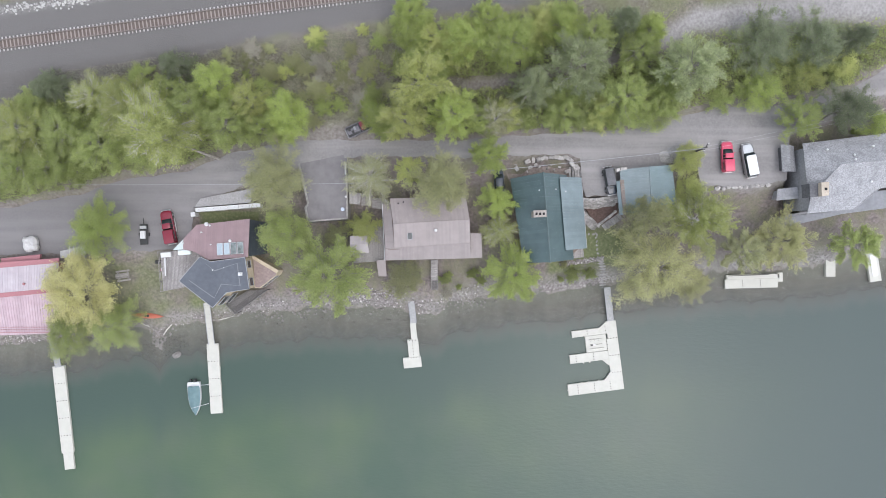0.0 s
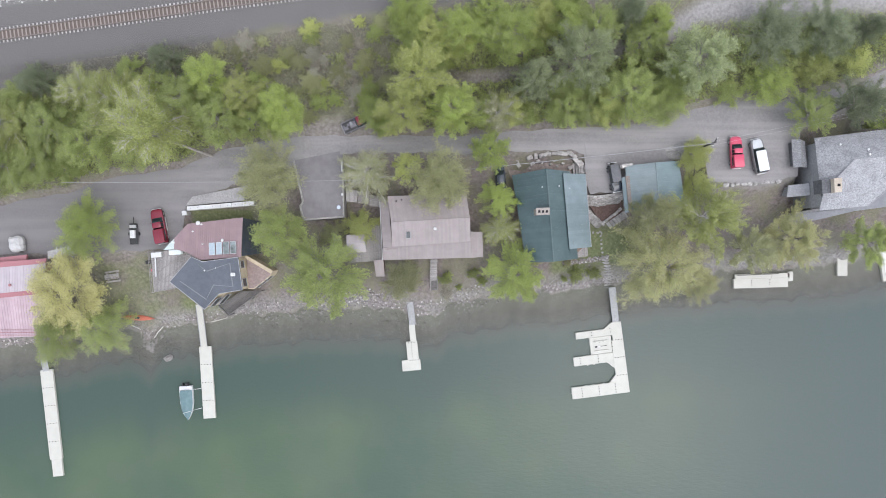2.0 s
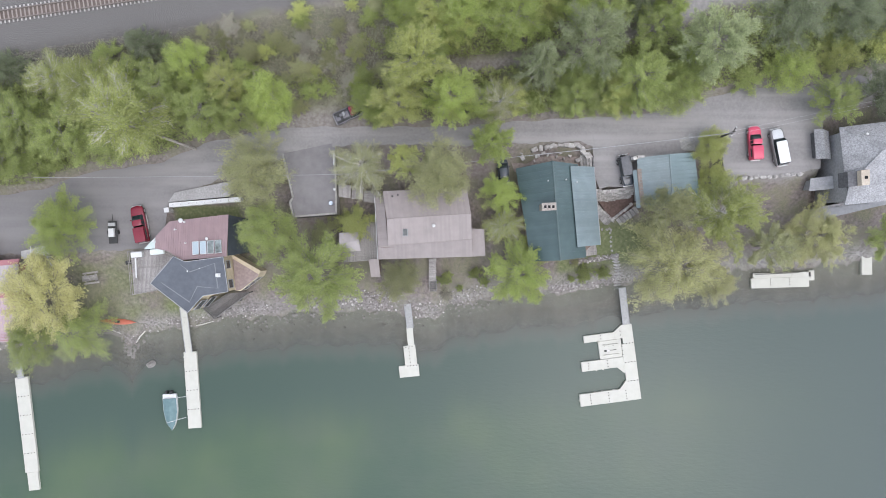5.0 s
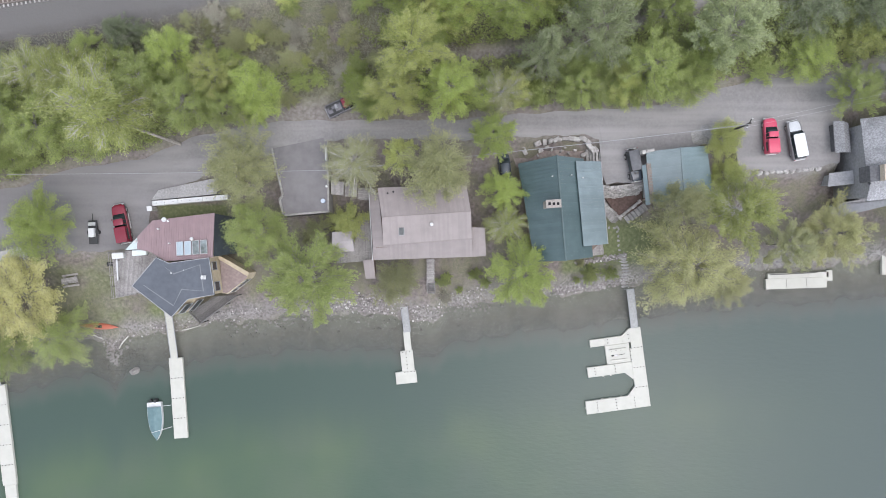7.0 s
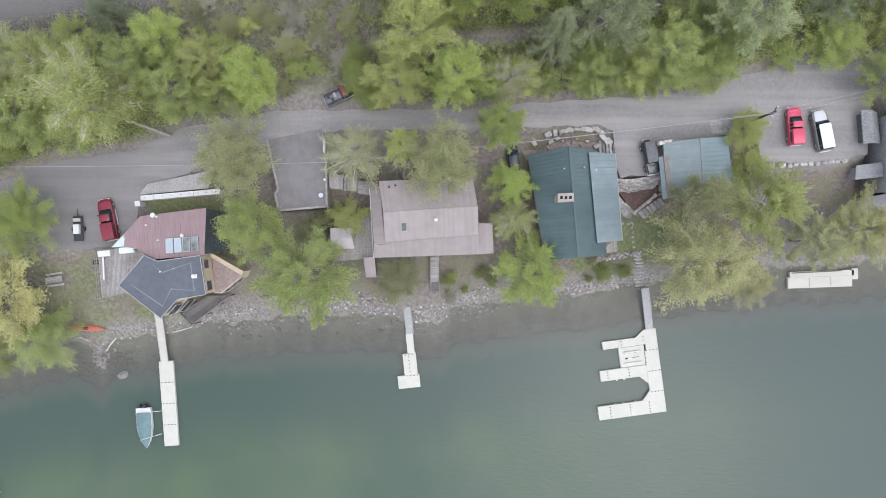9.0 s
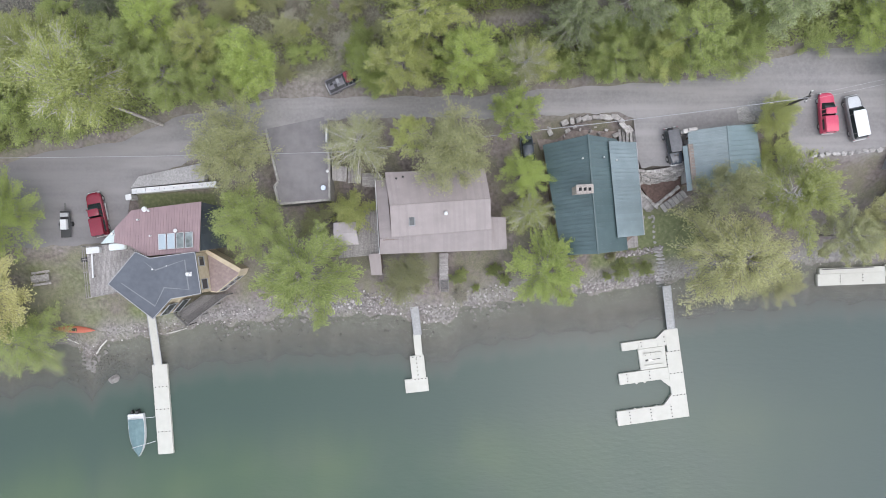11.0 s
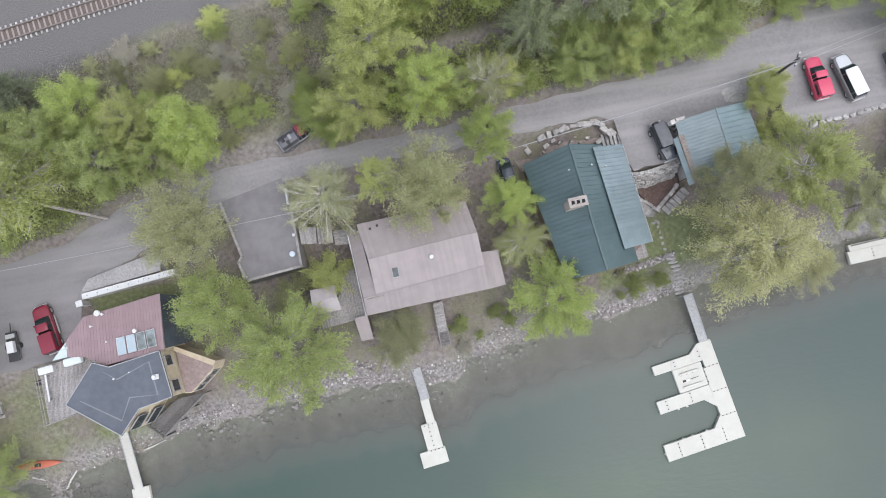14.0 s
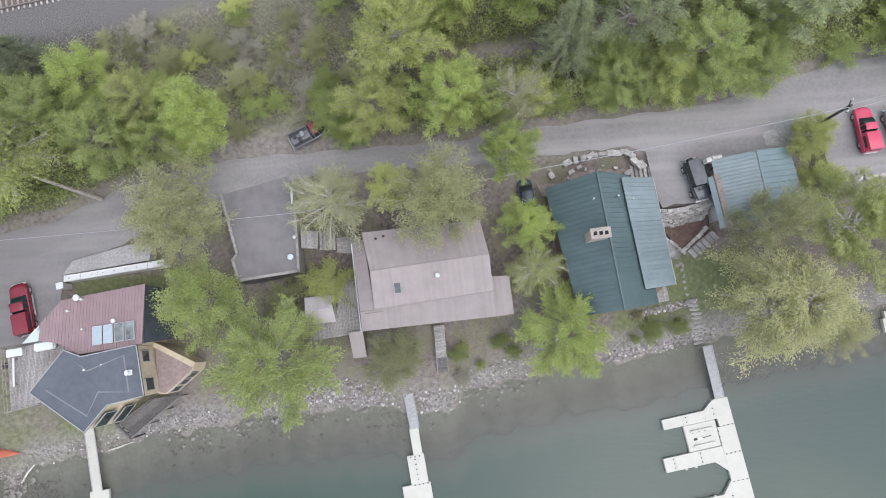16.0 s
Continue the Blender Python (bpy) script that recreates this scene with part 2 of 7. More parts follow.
def box(bm, x0, x1, y0, y1, z0, z1, bevel=0.0, m=None):
    made = bmesh.ops.create_cube(bm, size=1.0)["verts"]
    for v in made:
        v.co = Vector(((x0 + x1) / 2 + v.co.x * (x1 - x0), (y0 + y1) / 2 + v.co.y * (y1 - y0), (z0 + z1) / 2 + v.co.z * (z1 - z0)))
    if bevel:
        edges = list({e for v in made for e in v.link_edges})
        got = bmesh.ops.bevel(bm, geom=edges, offset=bevel, segments=1, affect="EDGES", profile=0.5)
        made = list({v for f in got["faces"] for v in f.verts} | {v for v in made if v.is_valid})
    if m is not None:
        for v in made:
            v.co = m @ v.co
    return made


def boxed(name, parent, material, x0, x1, y0, y1, z0, z1, bevel=0.02, label="", m=None):
    bm = bmesh.new()
    box(bm, x0, x1, y0, y1, z0, z1, bevel, m)
    return part(name, bm, material, parent, label)


def prism(bm, poly, z0, z1):
    """A closed block over a polygon; z0, z1 numbers or lists, one for each corner."""
    n = len(poly)
    lo = z0 if isinstance(z0, (list, tuple)) else [z0] * n
    hi = z1 if isinstance(z1, (list, tuple)) else [z1] * n
    a = [bm.verts.new((x, y, z)) for (x, y), z in zip(poly, lo)]
    b = [bm.verts.new((x, y, z)) for (x, y), z in zip(poly, hi)]
    bm.faces.new(a[::-1])
    bm.faces.new(b)
    for i in range(n):
        j = (i + 1) % n
        bm.faces.new((a[i], a[j], b[j], b[i]))
    bmesh.ops.recalc_face_normals(bm, faces=bm.faces)


def block(name, parent, material, poly, z0, z1, label=""):
    bm = bmesh.new()
    prism(bm, poly, z0, z1)
    return part(name, bm, material, parent, label)


def tube(bm, points, radii, sides=5):
    rings = []
    for i, (p, r) in enumerate(zip(points, radii)):
        p = Vector(p)
        a = Vector(points[max(i - 1, 0)])
        b = Vector(points[min(i + 1, len(points) - 1)])
        q = (b - a).to_track_quat("Z", "Y") if (b - a).length > 1e-6 else Vector((0, 0, 1)).to_track_quat("Z", "Y")
        rings.append([bm.verts.new(p + q @ Vector((r * math.cos(k * math.tau / sides), r * math.sin(k * math.tau / sides), 0))) for k in range(sides)])
    for r0, r1 in zip(rings, rings[1:]):
        for k in range(sides):
            bm.faces.new((r0[k], r0[(k + 1) % sides], r1[(k + 1) % sides], r1[k]))
    bm.faces.new(rings[0][::-1])
    bm.faces.new(rings[-1])


def tubed(name, parent, material, points, radii, sides=6, label=""):
    bm = bmesh.new()
    tube(bm, points, radii if isinstance(radii, (list, tuple)) else [radii] * len(points), sides)
    return part(name, bm, material, parent, label)


def lerp(a, b, f):
    return tuple(p + (q - p) * f for p, q in zip(a, b))


def panels(parent, top_a, top_b, low_b, low_a, count, material, rib=0.05, thick=0.08, name="roof_panel"):
    """Standing-seam sheets, each from the top edge down to the low edge, with a raised rib along one side."""
    for i in range(count):
        f, g = i / count, (i + 1) / count
        w = 0.14
        e = f + (g - f) * w
        corners = [lerp(top_a, top_b, f), lerp(top_a, top_b, e), lerp(top_a, top_b, g), lerp(low_a, low_b, f), lerp(low_a, low_b, e), lerp(low_a, low_b, g)]
        n = (Vector(top_b) - Vector(top_a)).cross(Vector(low_a) - Vector(top_a)).normalized()
        if n.z < 0:
            n = -n
        ta, te, tg, la, le, lg = [Vector(c) for c in corners]
        up = n * rib
        dn = Vector((0, 0, -thick))
        v = [ta, te, tg, la, le, lg, ta + up, te + up, la + up, le + up, ta + dn, tg + dn, la + dn, lg + dn]
        fs = [(1, 4, 5, 2), (6, 8, 9, 7), (7, 9, 4, 1), (6, 0, 3, 8), (6, 7, 1, 0), (8, 3, 4, 9), (10, 11, 13, 12), (3, 12, 13, 5), (0, 2, 11, 10), (2, 5, 13, 11), (0, 10, 12, 3)]
        hang(name, mesh_of(name, v, fs, material), parent)


def planks(parent, corner, along, across, count, material, gap=0.012, thick=0.05, name="deck_board"):
    """Boards laid side by side: each runs along one edge, and they step across the other."""
    c, u, w = Vector(corner), Vector(along), Vector(across)
    step = w / count
    side = w.normalized() * gap
    for i in range(count):
        a = c + step * i
        pts = [a, a + u, a + u + step - side, a + step - side]
        dz = Vector((0, 0, -thick))
        v = pts + [p + dz for p in pts]
        hang(name, mesh_of(name, v, [(0, 1, 2, 3), (7, 6, 5, 4), (0, 4, 5, 1), (1, 5, 6, 2), (2, 6, 7, 3), (3, 7, 4, 0)], material), parent)


def poly_planks(parent, poly, z, direction, width, material, thick=0.05, name="deck_board"):
    """Boards of one width that fill a convex polygon, cut to its outline."""
    d = Vector((math.cos(radians(direction)), math.sin(radians(direction))))
    s = Vector((-d.y, d.x))
    pts = [Vector(p) for p in poly]
    lo, hi = min(p.dot(s) for p in pts), max(p.dot(s) for p in pts)

    def span(c):
        hits = []
        for a, b in zip(pts, pts[1:] + pts[:1]):
            fa, fb = a.dot(s) - c, b.dot(s) - c
            if (fa <= 0) != (fb <= 0):
                hits.append((a + (b - a) * (fa / (fa - fb))).dot(d))
        return (min(hits), max(hits)) if len(hits) >= 2 else None
    c = lo + 0.01
    while c + width < hi:
        a, b = span(c), span(c + width - 0.015)
        if a and b:
            quad = [d * a[0] + s * c, d * a[1] + s * c, d * b[1] + s * (c + width - 0.015), d * b[0] + s * (c + width - 0.015)]
            v = [(q.x, q.y, z) for q in quad] + [(q.x, q.y, z - thick) for q in quad]
            hang(name, mesh_of(name, v, [(0, 1, 2, 3), (7, 6, 5, 4), (0, 4, 5, 1), (1, 5, 6, 2), (2, 6, 7, 3), (3, 7, 4, 0)], material), parent)
        c += width


def rock_mesh(name, material, seed, flat=0.6):
    rng = random.Random(seed)
    bm = bmesh.new()
    bmesh.ops.create_icosphere(bm, subdivisions=1, radius=0.5)
    for v in bm.verts:
        k = rng.uniform(0.72, 1.12)
        v.co = Vector((v.co.x * k, v.co.y * k * rng.uniform(0.85, 1.0), v.co.z * k * flat))
    me = bpy.data.meshes.new(name)
    bm.to_mesh(me)
    bm.free()
    me.materials.append(material)
    return me


# ---- lie of the land ----
SHORE = [(-400, -17), (-77.6, -16.5), (-63.8, -16.0), (-52.9, -13.5), (-49.4, -15.6), (-47.4, -13.5), (-42.0, -13.0), (-35.1, -11.5), (-30.1, -11.0), (-24.2, -10.6), (-14.3, -10.1), (-8.3, -10.6), (-1.4, -11.5), (1.5, -9.6), (8.5, -8.3), (16.4, -7.6), (21.3, -7.3), (28.3, -6.1), (49.1, -4.0), (60.9, -3.6), (77.6, -1.5), (400, 20)]
ROAD_S = [(-400, -1.5), (-73, -1.2), (-62.7, -1.0), (-51.2, -0.6), (-42.6, -0.2), (-41.6, 7.0), (-33.9, 10.1), (-24.6, 12.9), (-16.2, 14.9), (-6.0, 15.0), (5.2, 14.8), (20.0, 15.4), (22.6, 14.7), (23.1, 8.4), (29.4, 8.6), (29.8, 12.4), (36.4, 13.3), (37.2, 15.2), (41.6, 15.9), (42.2, 10.2), (51.6, 9.9), (56.7, 11.3), (57.0, 18.9), (61.9, 20.8), (72.8, 25.4), (110, 40), (400, 160)]
ROAD_N = [(-400, 6.6), (-73.3, 6.6), (-67.7, 8.0), (-61.1, 8.9), (-54.6, 11.3), (-42.4, 12.9), (-35.9, 15.6), (-28.4, 17.0), (-21.0, 17.8), (-13.4, 17.7), (3.3, 17.7), (10.7, 18.3), (20.0, 18.8), (29.3, 19.3), (36.7, 20.7), (41.3, 22.1), (45.0, 23.2), (54.3, 23.3), (58.9, 24.2), (66.4, 25.6), (72.7, 29.5), (110, 45), (400, 168)]
ROAD_Z = [(-400, 3.8), (-70, 3.9), (-46, 4.3), (-22, 6.1), (10, 6.5), (400, 6.6)]
RAIL_Y = [(-400, -25), (-70.3, 32.2), (-52.4, 34.7), (-34.5, 37.3), (-16.5, 39.6), (20, 44.0), (80, 50.0), (400, 70)]


def along(line, x):
    xs, ys = zip(*line)
    return np.interp(x, xs, ys)


def land(x, y):
    """Height of the ground over the water, for arrays."""
    x, y = np.asarray(x, float), np.asarray(y, float)
    s, a, b, r, zr = along(SHORE, x), along(ROAD_S, x), along(ROAD_N, x), along(RAIL_Y, x), along(ROAD_Z, x)
    s = s + 0.45 * np.sin(x * 0.9) * np.sin(x * 0.37 + 1) + 0.25 * np.sin(x * 2.3)
    out = s - y
    bed = -(0.10 * out + 0.012 * out * out)
    bed = np.maximum(bed, -9.0) + 0.06 * np.sin(x * 1.3 + y) * np.sin(y * 1.7 - x * 0.4)
    f = np.clip((y - s) / np.maximum(a - s, 1.0), 0, 1)
    yard = zr * np.interp(f, [0, 0.06, 0.16, 0.4, 0.7, 0.9, 1.0], [0.0, 0.12, 0.26, 0.38, 0.55, 0.8, 0.985])
    yard = yard + 0.10 * np.sin(x * 0.8 + 1) * np.sin(y * 0.9) * np.clip(f * 6, 0, 1) * np.clip((1 - f) * 6, 0, 1)
    g = np.clip((y - b) / np.maximum(r - 4.5 - b, 1.0), 0, 1)
    slope = zr + (10.0 - zr) * np.interp(g, [0, 0.1, 0.5, 0.8, 1.0], [0, 0.1, 0.42, 0.72, 1.0])
    slope = slope + 0.14 * np.sin(x * 0.7) * np.sin(y * 0.8 + 2) * np.clip(g * 6, 0, 1) * np.clip((1 - g) * 6, 0, 1)
    beyond = 10.0 - 0.9 * np.clip((y - r - 4.5) / 3.0, 0, 1)
    z = np.where(out > 0, bed, np.where(y < a, yard, np.where(y < b, zr - 0.04, np.where(y < r - 4.5, slope, beyond))))
    # sunken patio beside the chalet
    pit = (x > 22.7) & (x < 29.7) & (y > 3.0) & (y < 8.35)
    return np.where(pit, np.minimum(z, 3.1), z)


def land_at(x, y):
    return float(land(x, y))


def spread(lo, hi, step, far):
    mid = np.arange(lo, hi + step / 2, step)
    out = np.array([8, 20, 45, 100, 220, 500, 1100, 2200])
    out = out[out < far]
    return np.concatenate([lo - out[::-1], mid, hi + out])


def grid_mesh(name, xs, ys, height):
    X, Y = np.meshgrid(xs, ys)
    Z = height(X, Y)
    nx, ny = len(xs), len(ys)
    idx = np.arange(nx * ny).reshape(ny, nx)
    faces = np.stack([idx[:-1, :-1], idx[:-1, 1:], idx[1:, 1:], idx[1:, :-1]], -1).reshape(-1, 4)
    me = bpy.data.meshes.new(name)
    me.from_pydata(np.stack([X, Y, Z], -1).reshape(-1, 3).tolist(), [], faces.tolist())
    me.polygons.foreach_set("use_smooth", [True] * len(me.polygons))
    return me, X.ravel(), Y.ravel(), Z.ravel()


def smooth_noise(x, y, f, seed=0.0):
    return (np.sin(x * f + 1.7 * np.sin(y * f * 0.7 + seed)) * np.sin(y * f * 1.13 + 1.3 * np.sin(x * f * 0.83 + seed * 2)) + 1) / 2


def in_box(x, y, x0, x1, y0, y1, soft=0.8):
    return np.clip((x - x0) / soft + 0.5, 0, 1) * np.clip((x1 - x) / soft + 0.5, 0, 1) * np.clip((y - y0) / soft + 0.5, 0, 1) * np.clip((y1 - y) / soft + 0.5, 0, 1)


xs, ys = spread(-86, 92, 0.55, 2500), spread(-48, 62, 0.55, 2500)
ground_me, gx, gy, gz = grid_mesh("ground", xs, ys, land)
shore_d = gy - along(SHORE, gx)
rail_d = gy - along(RAIL_Y, gx)
ballast = np.clip((rail_d + np.interp(gx, [-75, -50, -31, -10], [9.2, 7.6, 5.6, 4.6]) + 0.8 * smooth_noise(gx, gy, 0.5)) / 1.2, 0, 1) * np.clip((8 - rail_d) / 2, 0, 1) * np.clip((18 - gx) / 6, 0, 1)
grass = np.maximum.reduce([
    0.55 * in_box(gx, gy, -58, -46.5, -11.5, -2.5, 2.5) * (0.4 + smooth_noise(gx, gy, 0.7, 1.5)), in_box(gx, gy, -44, -36, -11, -8, 2), in_box(gx, gy, 22.5, 34, -3.5, 3.5, 2.0),
    in_box(gx, gy, 18, 24, -4.5, -2.2, 1.0), np.clip((rail_d - 7) / 2, 0, 1) * np.clip((-62 - gx) / 4 + 1, 0, 1), in_box(gx, gy, -41, -31, 3.4, 6.2, 0.6),
    0.55 * np.clip((gy - along(ROAD_N, gx)) / 2, 0, 1) * smooth_noise(gx, gy, 0.35, 2.0) * (1 - ballast)])
stony = np.clip(1 - np.abs(shore_d - 1.0) / 2.6, 0, 1) * (1 - 0.5 * smooth_noise(gx, gy, 0.4, 1.0))
stony = np.maximum(stony, np.clip(1 - np.abs(rail_d - 5.5) / 1.3, 0, 1) * np.clip((-52 - gx) / 3, 0, 1))
track = np.clip(1.6 - np.abs(gy - np.interp(gx, [4.1, 19.5, 31.3, 34.9, 40.4, 55.8, 71.0], [26.2, 28.0, 31.6, 33.4, 36.6, 38.0, 39.5])) / np.interp(gx, [5, 30, 42, 70], [0.7, 0.9, 1.6, 2.4]), 0, 1) * np.clip(gx / 3, 0, 1)
verge_n, verge_s = gy - along(ROAD_N, gx), along(ROAD_S, gx) - gy
track = np.maximum.reduce([track, 0.45 * np.clip(1.5 - np.abs(verge_n) / 1.1, 0, 1) * smooth_noise(gx, gy, 0.9, 0.7), 0.6 * np.clip(1.4 - np.abs(verge_s) / 0.8, 0, 1), 0.85 * in_box(gx, gy, -26, -9.5, 16.5, 20.4, 2.5)])
zone = ground_me.color_attributes.new("zone", "FLOAT_COLOR", "POINT")
zone.data.foreach_set("color", np.stack([ballast, grass, stony, np.clip(track, 0, 1)], -1).ravel())

mg, tg_, pg = nodes_of("lakeside_ground")
gpos = world_place(tg_)
zn = tg_.nodes.new("ShaderNodeVertexColor")
zn.layer_name = "zone"
sep = tg_.nodes.new("ShaderNodeSeparateColor")
tg_.links.new(zn.outputs[0], sep.inputs[0])
n1 = texture(tg_, "noise", 2.2, 7.0, gpos)
n2 = texture(tg_, "noise", 0.35, 4.0, gpos)
n3 = texture(tg_, "noise", 7.0, 3.0, gpos)
pebble = texture(tg_, "voronoi", 4.0, vec=gpos)
dirt = ramp(tg_, n1.outputs["Fac"], [(0.25, (0.092, 0.076, 0.069)), (0.5, (0.155, 0.131, 0.121)), (0.75, (0.215, 0.187, 0.175))])
scrub_c = ramp(tg_, n3.outputs["Fac"], [(0.3, (0.095, 0.10, 0.055)), (0.7, (0.20, 0.185, 0.125))])
col = mixed(tg_, ramp(tg_, n2.outputs["Fac"], [(0.42, (0, 0, 0)), (0.62, (0.8, 0.8, 0.8))]), dirt, scrub_c)
bal_c = ramp(tg_, n3.outputs["Fac"], [(0.3, (0.06, 0.056, 0.053)), (0.55, (0.118, 0.111, 0.105)), (0.8, (0.20, 0.192, 0.185))])
grass_c = ramp(tg_, n1.outputs["Fac"], [(0.3, (0.085, 0.098, 0.045)), (0.55, (0.125, 0.14, 0.064)), (0.75, (0.18, 0.182, 0.105))])
stone_c = ramp(tg_, pebble.outputs["Color"], [(0.2, (0.10, 0.094, 0.088)), (0.8, (0.25, 0.238, 0.225))])
col = mixed(tg_, sep.outputs["Red"], col, bal_c)
col = mixed(tg_, sep.outputs["Green"], col, grass_c)
col = mixed(tg_, sep.outputs["Blue"], col, stone_c)
trk_c = ramp(tg_, n1.outputs["Fac"], [(0.3, (0.125, 0.11, 0.098)), (0.7, (0.225, 0.205, 0.19))])
pale_c = ramp(tg_, n1.outputs["Fac"], [(0.3, (0.19, 0.18, 0.172)), (0.7, (0.29, 0.277, 0.266))])
hgt = tg_.nodes.new("ShaderNodeSeparateXYZ")
tg_.links.new(gpos, hgt.inputs[0])
farm = tg_.nodes.new("ShaderNodeMapRange")
farm.inputs["From Min"].default_value, farm.inputs["From Max"].default_value = 24, 40
tg_.links.new(hgt.outputs[0], farm.inputs[0])
col = mixed(tg_, zn.outputs["Alpha"], col, mixed(tg_, farm.outputs[0], trk_c, pale_c))
under = tg_.nodes.new("ShaderNodeMapRange")
under.inputs["From Min"].default_value, under.inputs["From Max"].default_value = 0.12, -0.12
tg_.links.new(hgt.outputs[2], under.inputs[0])
silt_c = ramp(tg_, n1.outputs["Fac"], [(0.3, (0.178, 0.166, 0.15)), (0.5, (0.2, 0.187, 0.17)), (0.72, (0.228, 0.214, 0.195))])
silt_c = mixed(tg_, ramp(tg_, n2.outputs["Fac"], [(0.52, (0, 0, 0)), (0.7, (0.5, 0.5, 0.5))]), silt_c, (0.155, 0.14, 0.125))
col = mixed(tg_, under.outputs[0], col, silt_c)
tg_.links.new(col, pg.inputs["Base Color"])
pg.inputs["Roughness"].default_value = 0.95
bg = tg_.nodes.new("ShaderNodeBump")
bg.inputs["Strength"].default_value, bg.inputs["Distance"].default_value = 0.5, 0.07
tg_.links.new(n1.outputs["Fac"], bg.inputs["Height"])
tg_.links.new(bg.outputs[0], pg.inputs["Normal"])
ground_me.materials.append(mg)
ground = tagged(new("ground", ground_me), "scrubby brown lakeside bank with gravel and patches of grass", "ground", kind="structure")

# water: murkier with depth, the stony bed showing through the shallows
wx, wy = spread(-86, 92, 1.1, 2500), np.concatenate([-48 - np.array([2200, 1100, 500, 220, 100, 45, 20, 8])[:], np.arange(-48, 8, 0.8)])
water_me, ax, ay, az = grid_mesh("water", wx, wy, lambda x, y: np.zeros_like(x))
deep = water_me.attributes.new("depth", "FLOAT", "POINT")
deep.data.foreach_set("value", np.clip(-land(ax, ay), 0, 9))
mw, tw, pw = nodes_of("lake_water")
wpos = world_place(tw)
attr = tw.nodes.new("ShaderNodeAttribute")
attr.attribute_name = "depth"
fall = tw.nodes.new("ShaderNodeMapRange")
fall.interpolation_type = "SMOOTHSTEP"
fall.inputs["From Min"].default_value, fall.inputs["From Max"].default_value = -0.3, 1.5
fall.inputs["To Min"].default_value, fall.inputs["To Max"].default_value = 0.08, 0.98
tw.links.new(attr.outputs["Fac"], fall.inputs[0])
cloudy = texture(tw, "noise", 0.035, 3.0, wpos)
silt = texture(tw, "noise", 0.11, 3.0, wpos)
wcol = ramp(tw, cloudy.outputs["Fac"], [(0.36, (0.05, 0.08, 0.056)), (0.52, (0.07, 0.1, 0.062)), (0.64, (0.094, 0.121, 0.07))])
wcol = mixed(tw, ramp(tw, silt.outputs["Fac"], [(0.45, (0, 0, 0)), (0.7, (0.5, 0.5, 0.5))]), wcol, (0.078, 0.097, 0.074))
band = tw.nodes.new("ShaderNodeMapRange")
band.interpolation_type = "SMOOTHSTEP"
band.inputs["From Min"].default_value, band.inputs["From Max"].default_value = 2.8, 7.6
tw.links.new(attr.outputs["Fac"], band.inputs[0])
wcol = mixed(tw, band.outputs[0], (0.05, 0.074, 0.06), wcol)
# eastward grey-blue tint: the sky's reflection, mixed into the water colour
side = tw.nodes.new("ShaderNodeSeparateXYZ")
tw.links.new(wpos, side.inputs[0])
east_reflection = tw.nodes.new("ShaderNodeMapRange")
east_reflection.inputs["From Min"].default_value, east_reflection.inputs["From Max"].default_value = -30, 70
tw.links.new(side.outputs[0], east_reflection.inputs[0])
wcol = mixed(tw, east_reflection.outputs[0], wcol, (0.064, 0.083, 0.077))
shoal = tw.nodes.new("ShaderNodeMapRange")
shoal.interpolation_type = "SMOOTHSTEP"
shoal.inputs["From Min"].default_value, shoal.inputs["From Max"].default_value = 0.1, 1.9
tw.links.new(attr.outputs["Fac"], shoal.inputs[0])
wcol = mixed(tw, shoal.outputs[0], (0.125, 0.119, 0.107), wcol)
tw.links.new(wcol, pw.inputs["Base Color"])
pw.inputs["Roughness"].default_value, pw.inputs["IOR"].default_value = 0.08, 1.25
clear = tw.nodes.new("ShaderNodeBsdfTransparent")
clear.inputs[0].default_value = (0.86, 0.89, 0.84, 1)
wmix = tw.nodes.new("ShaderNodeMixShader")
tw.links.new(fall.outputs[0], wmix.inputs[0])
tw.links.new(clear.outputs[0], wmix.inputs[1])
tw.links.new(pw.outputs[0], wmix.inputs[2])
tw.links.new(wmix.outputs[0], tw.nodes["Material Output"].inputs[0])
ripple_map = tw.nodes.new("ShaderNodeMapping")
ripple_map.inputs["Rotation"].default_value, ripple_map.inputs["Scale"].default_value = (0, 0, radians(-30)), (0.5, 1.6, 1)
tw.links.new(wpos, ripple_map.inputs["Vector"])
ripple = texture(tw, "noise", 1.4, 3.0, ripple_map.outputs[0])
wb = tw.nodes.new("ShaderNodeBump")
wb.inputs["Strength"].default_value, wb.inputs["Distance"].default_value = 0.3, 0.1
tw.links.new(ripple.outputs["Fac"], wb.inputs["Height"])
tw.links.new(wb.outputs[0], pw.inputs["Normal"])
water_me.materials.append(mw)
water = tagged(new("water", water_me), "calm murky green lake water with faint ripples", "water", kind="structure")

# road with the drives and parking bays that open from it
rx_ = np.arange(-120, 100.1, 0.5)
rows_v, rows_f = [], []
for x in rx_:
    a, b, z = float(along(ROAD_S, x)), float(along(ROAD_N, x)), float(along(ROAD_Z, x)) + 0.03
    wob = 0.12 * math.sin(x * 1.3) + 0.08 * math.sin(x * 3.1)
    for k in range(5):
        rows_v.append((x, a + wob + (b + 0.12 * math.sin(x * 1.1 + 2) - a - wob) * k / 4, z + (0.03 if k == 2 else 0.0)))
for i in range(len(rx_) - 1):
    for k in range(4):
        rows_f.append((i * 5 + k, (i + 1) * 5 + k, (i + 1) * 5 + k + 1, i * 5 + k + 1))
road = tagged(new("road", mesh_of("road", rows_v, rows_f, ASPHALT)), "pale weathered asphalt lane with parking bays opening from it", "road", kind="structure")

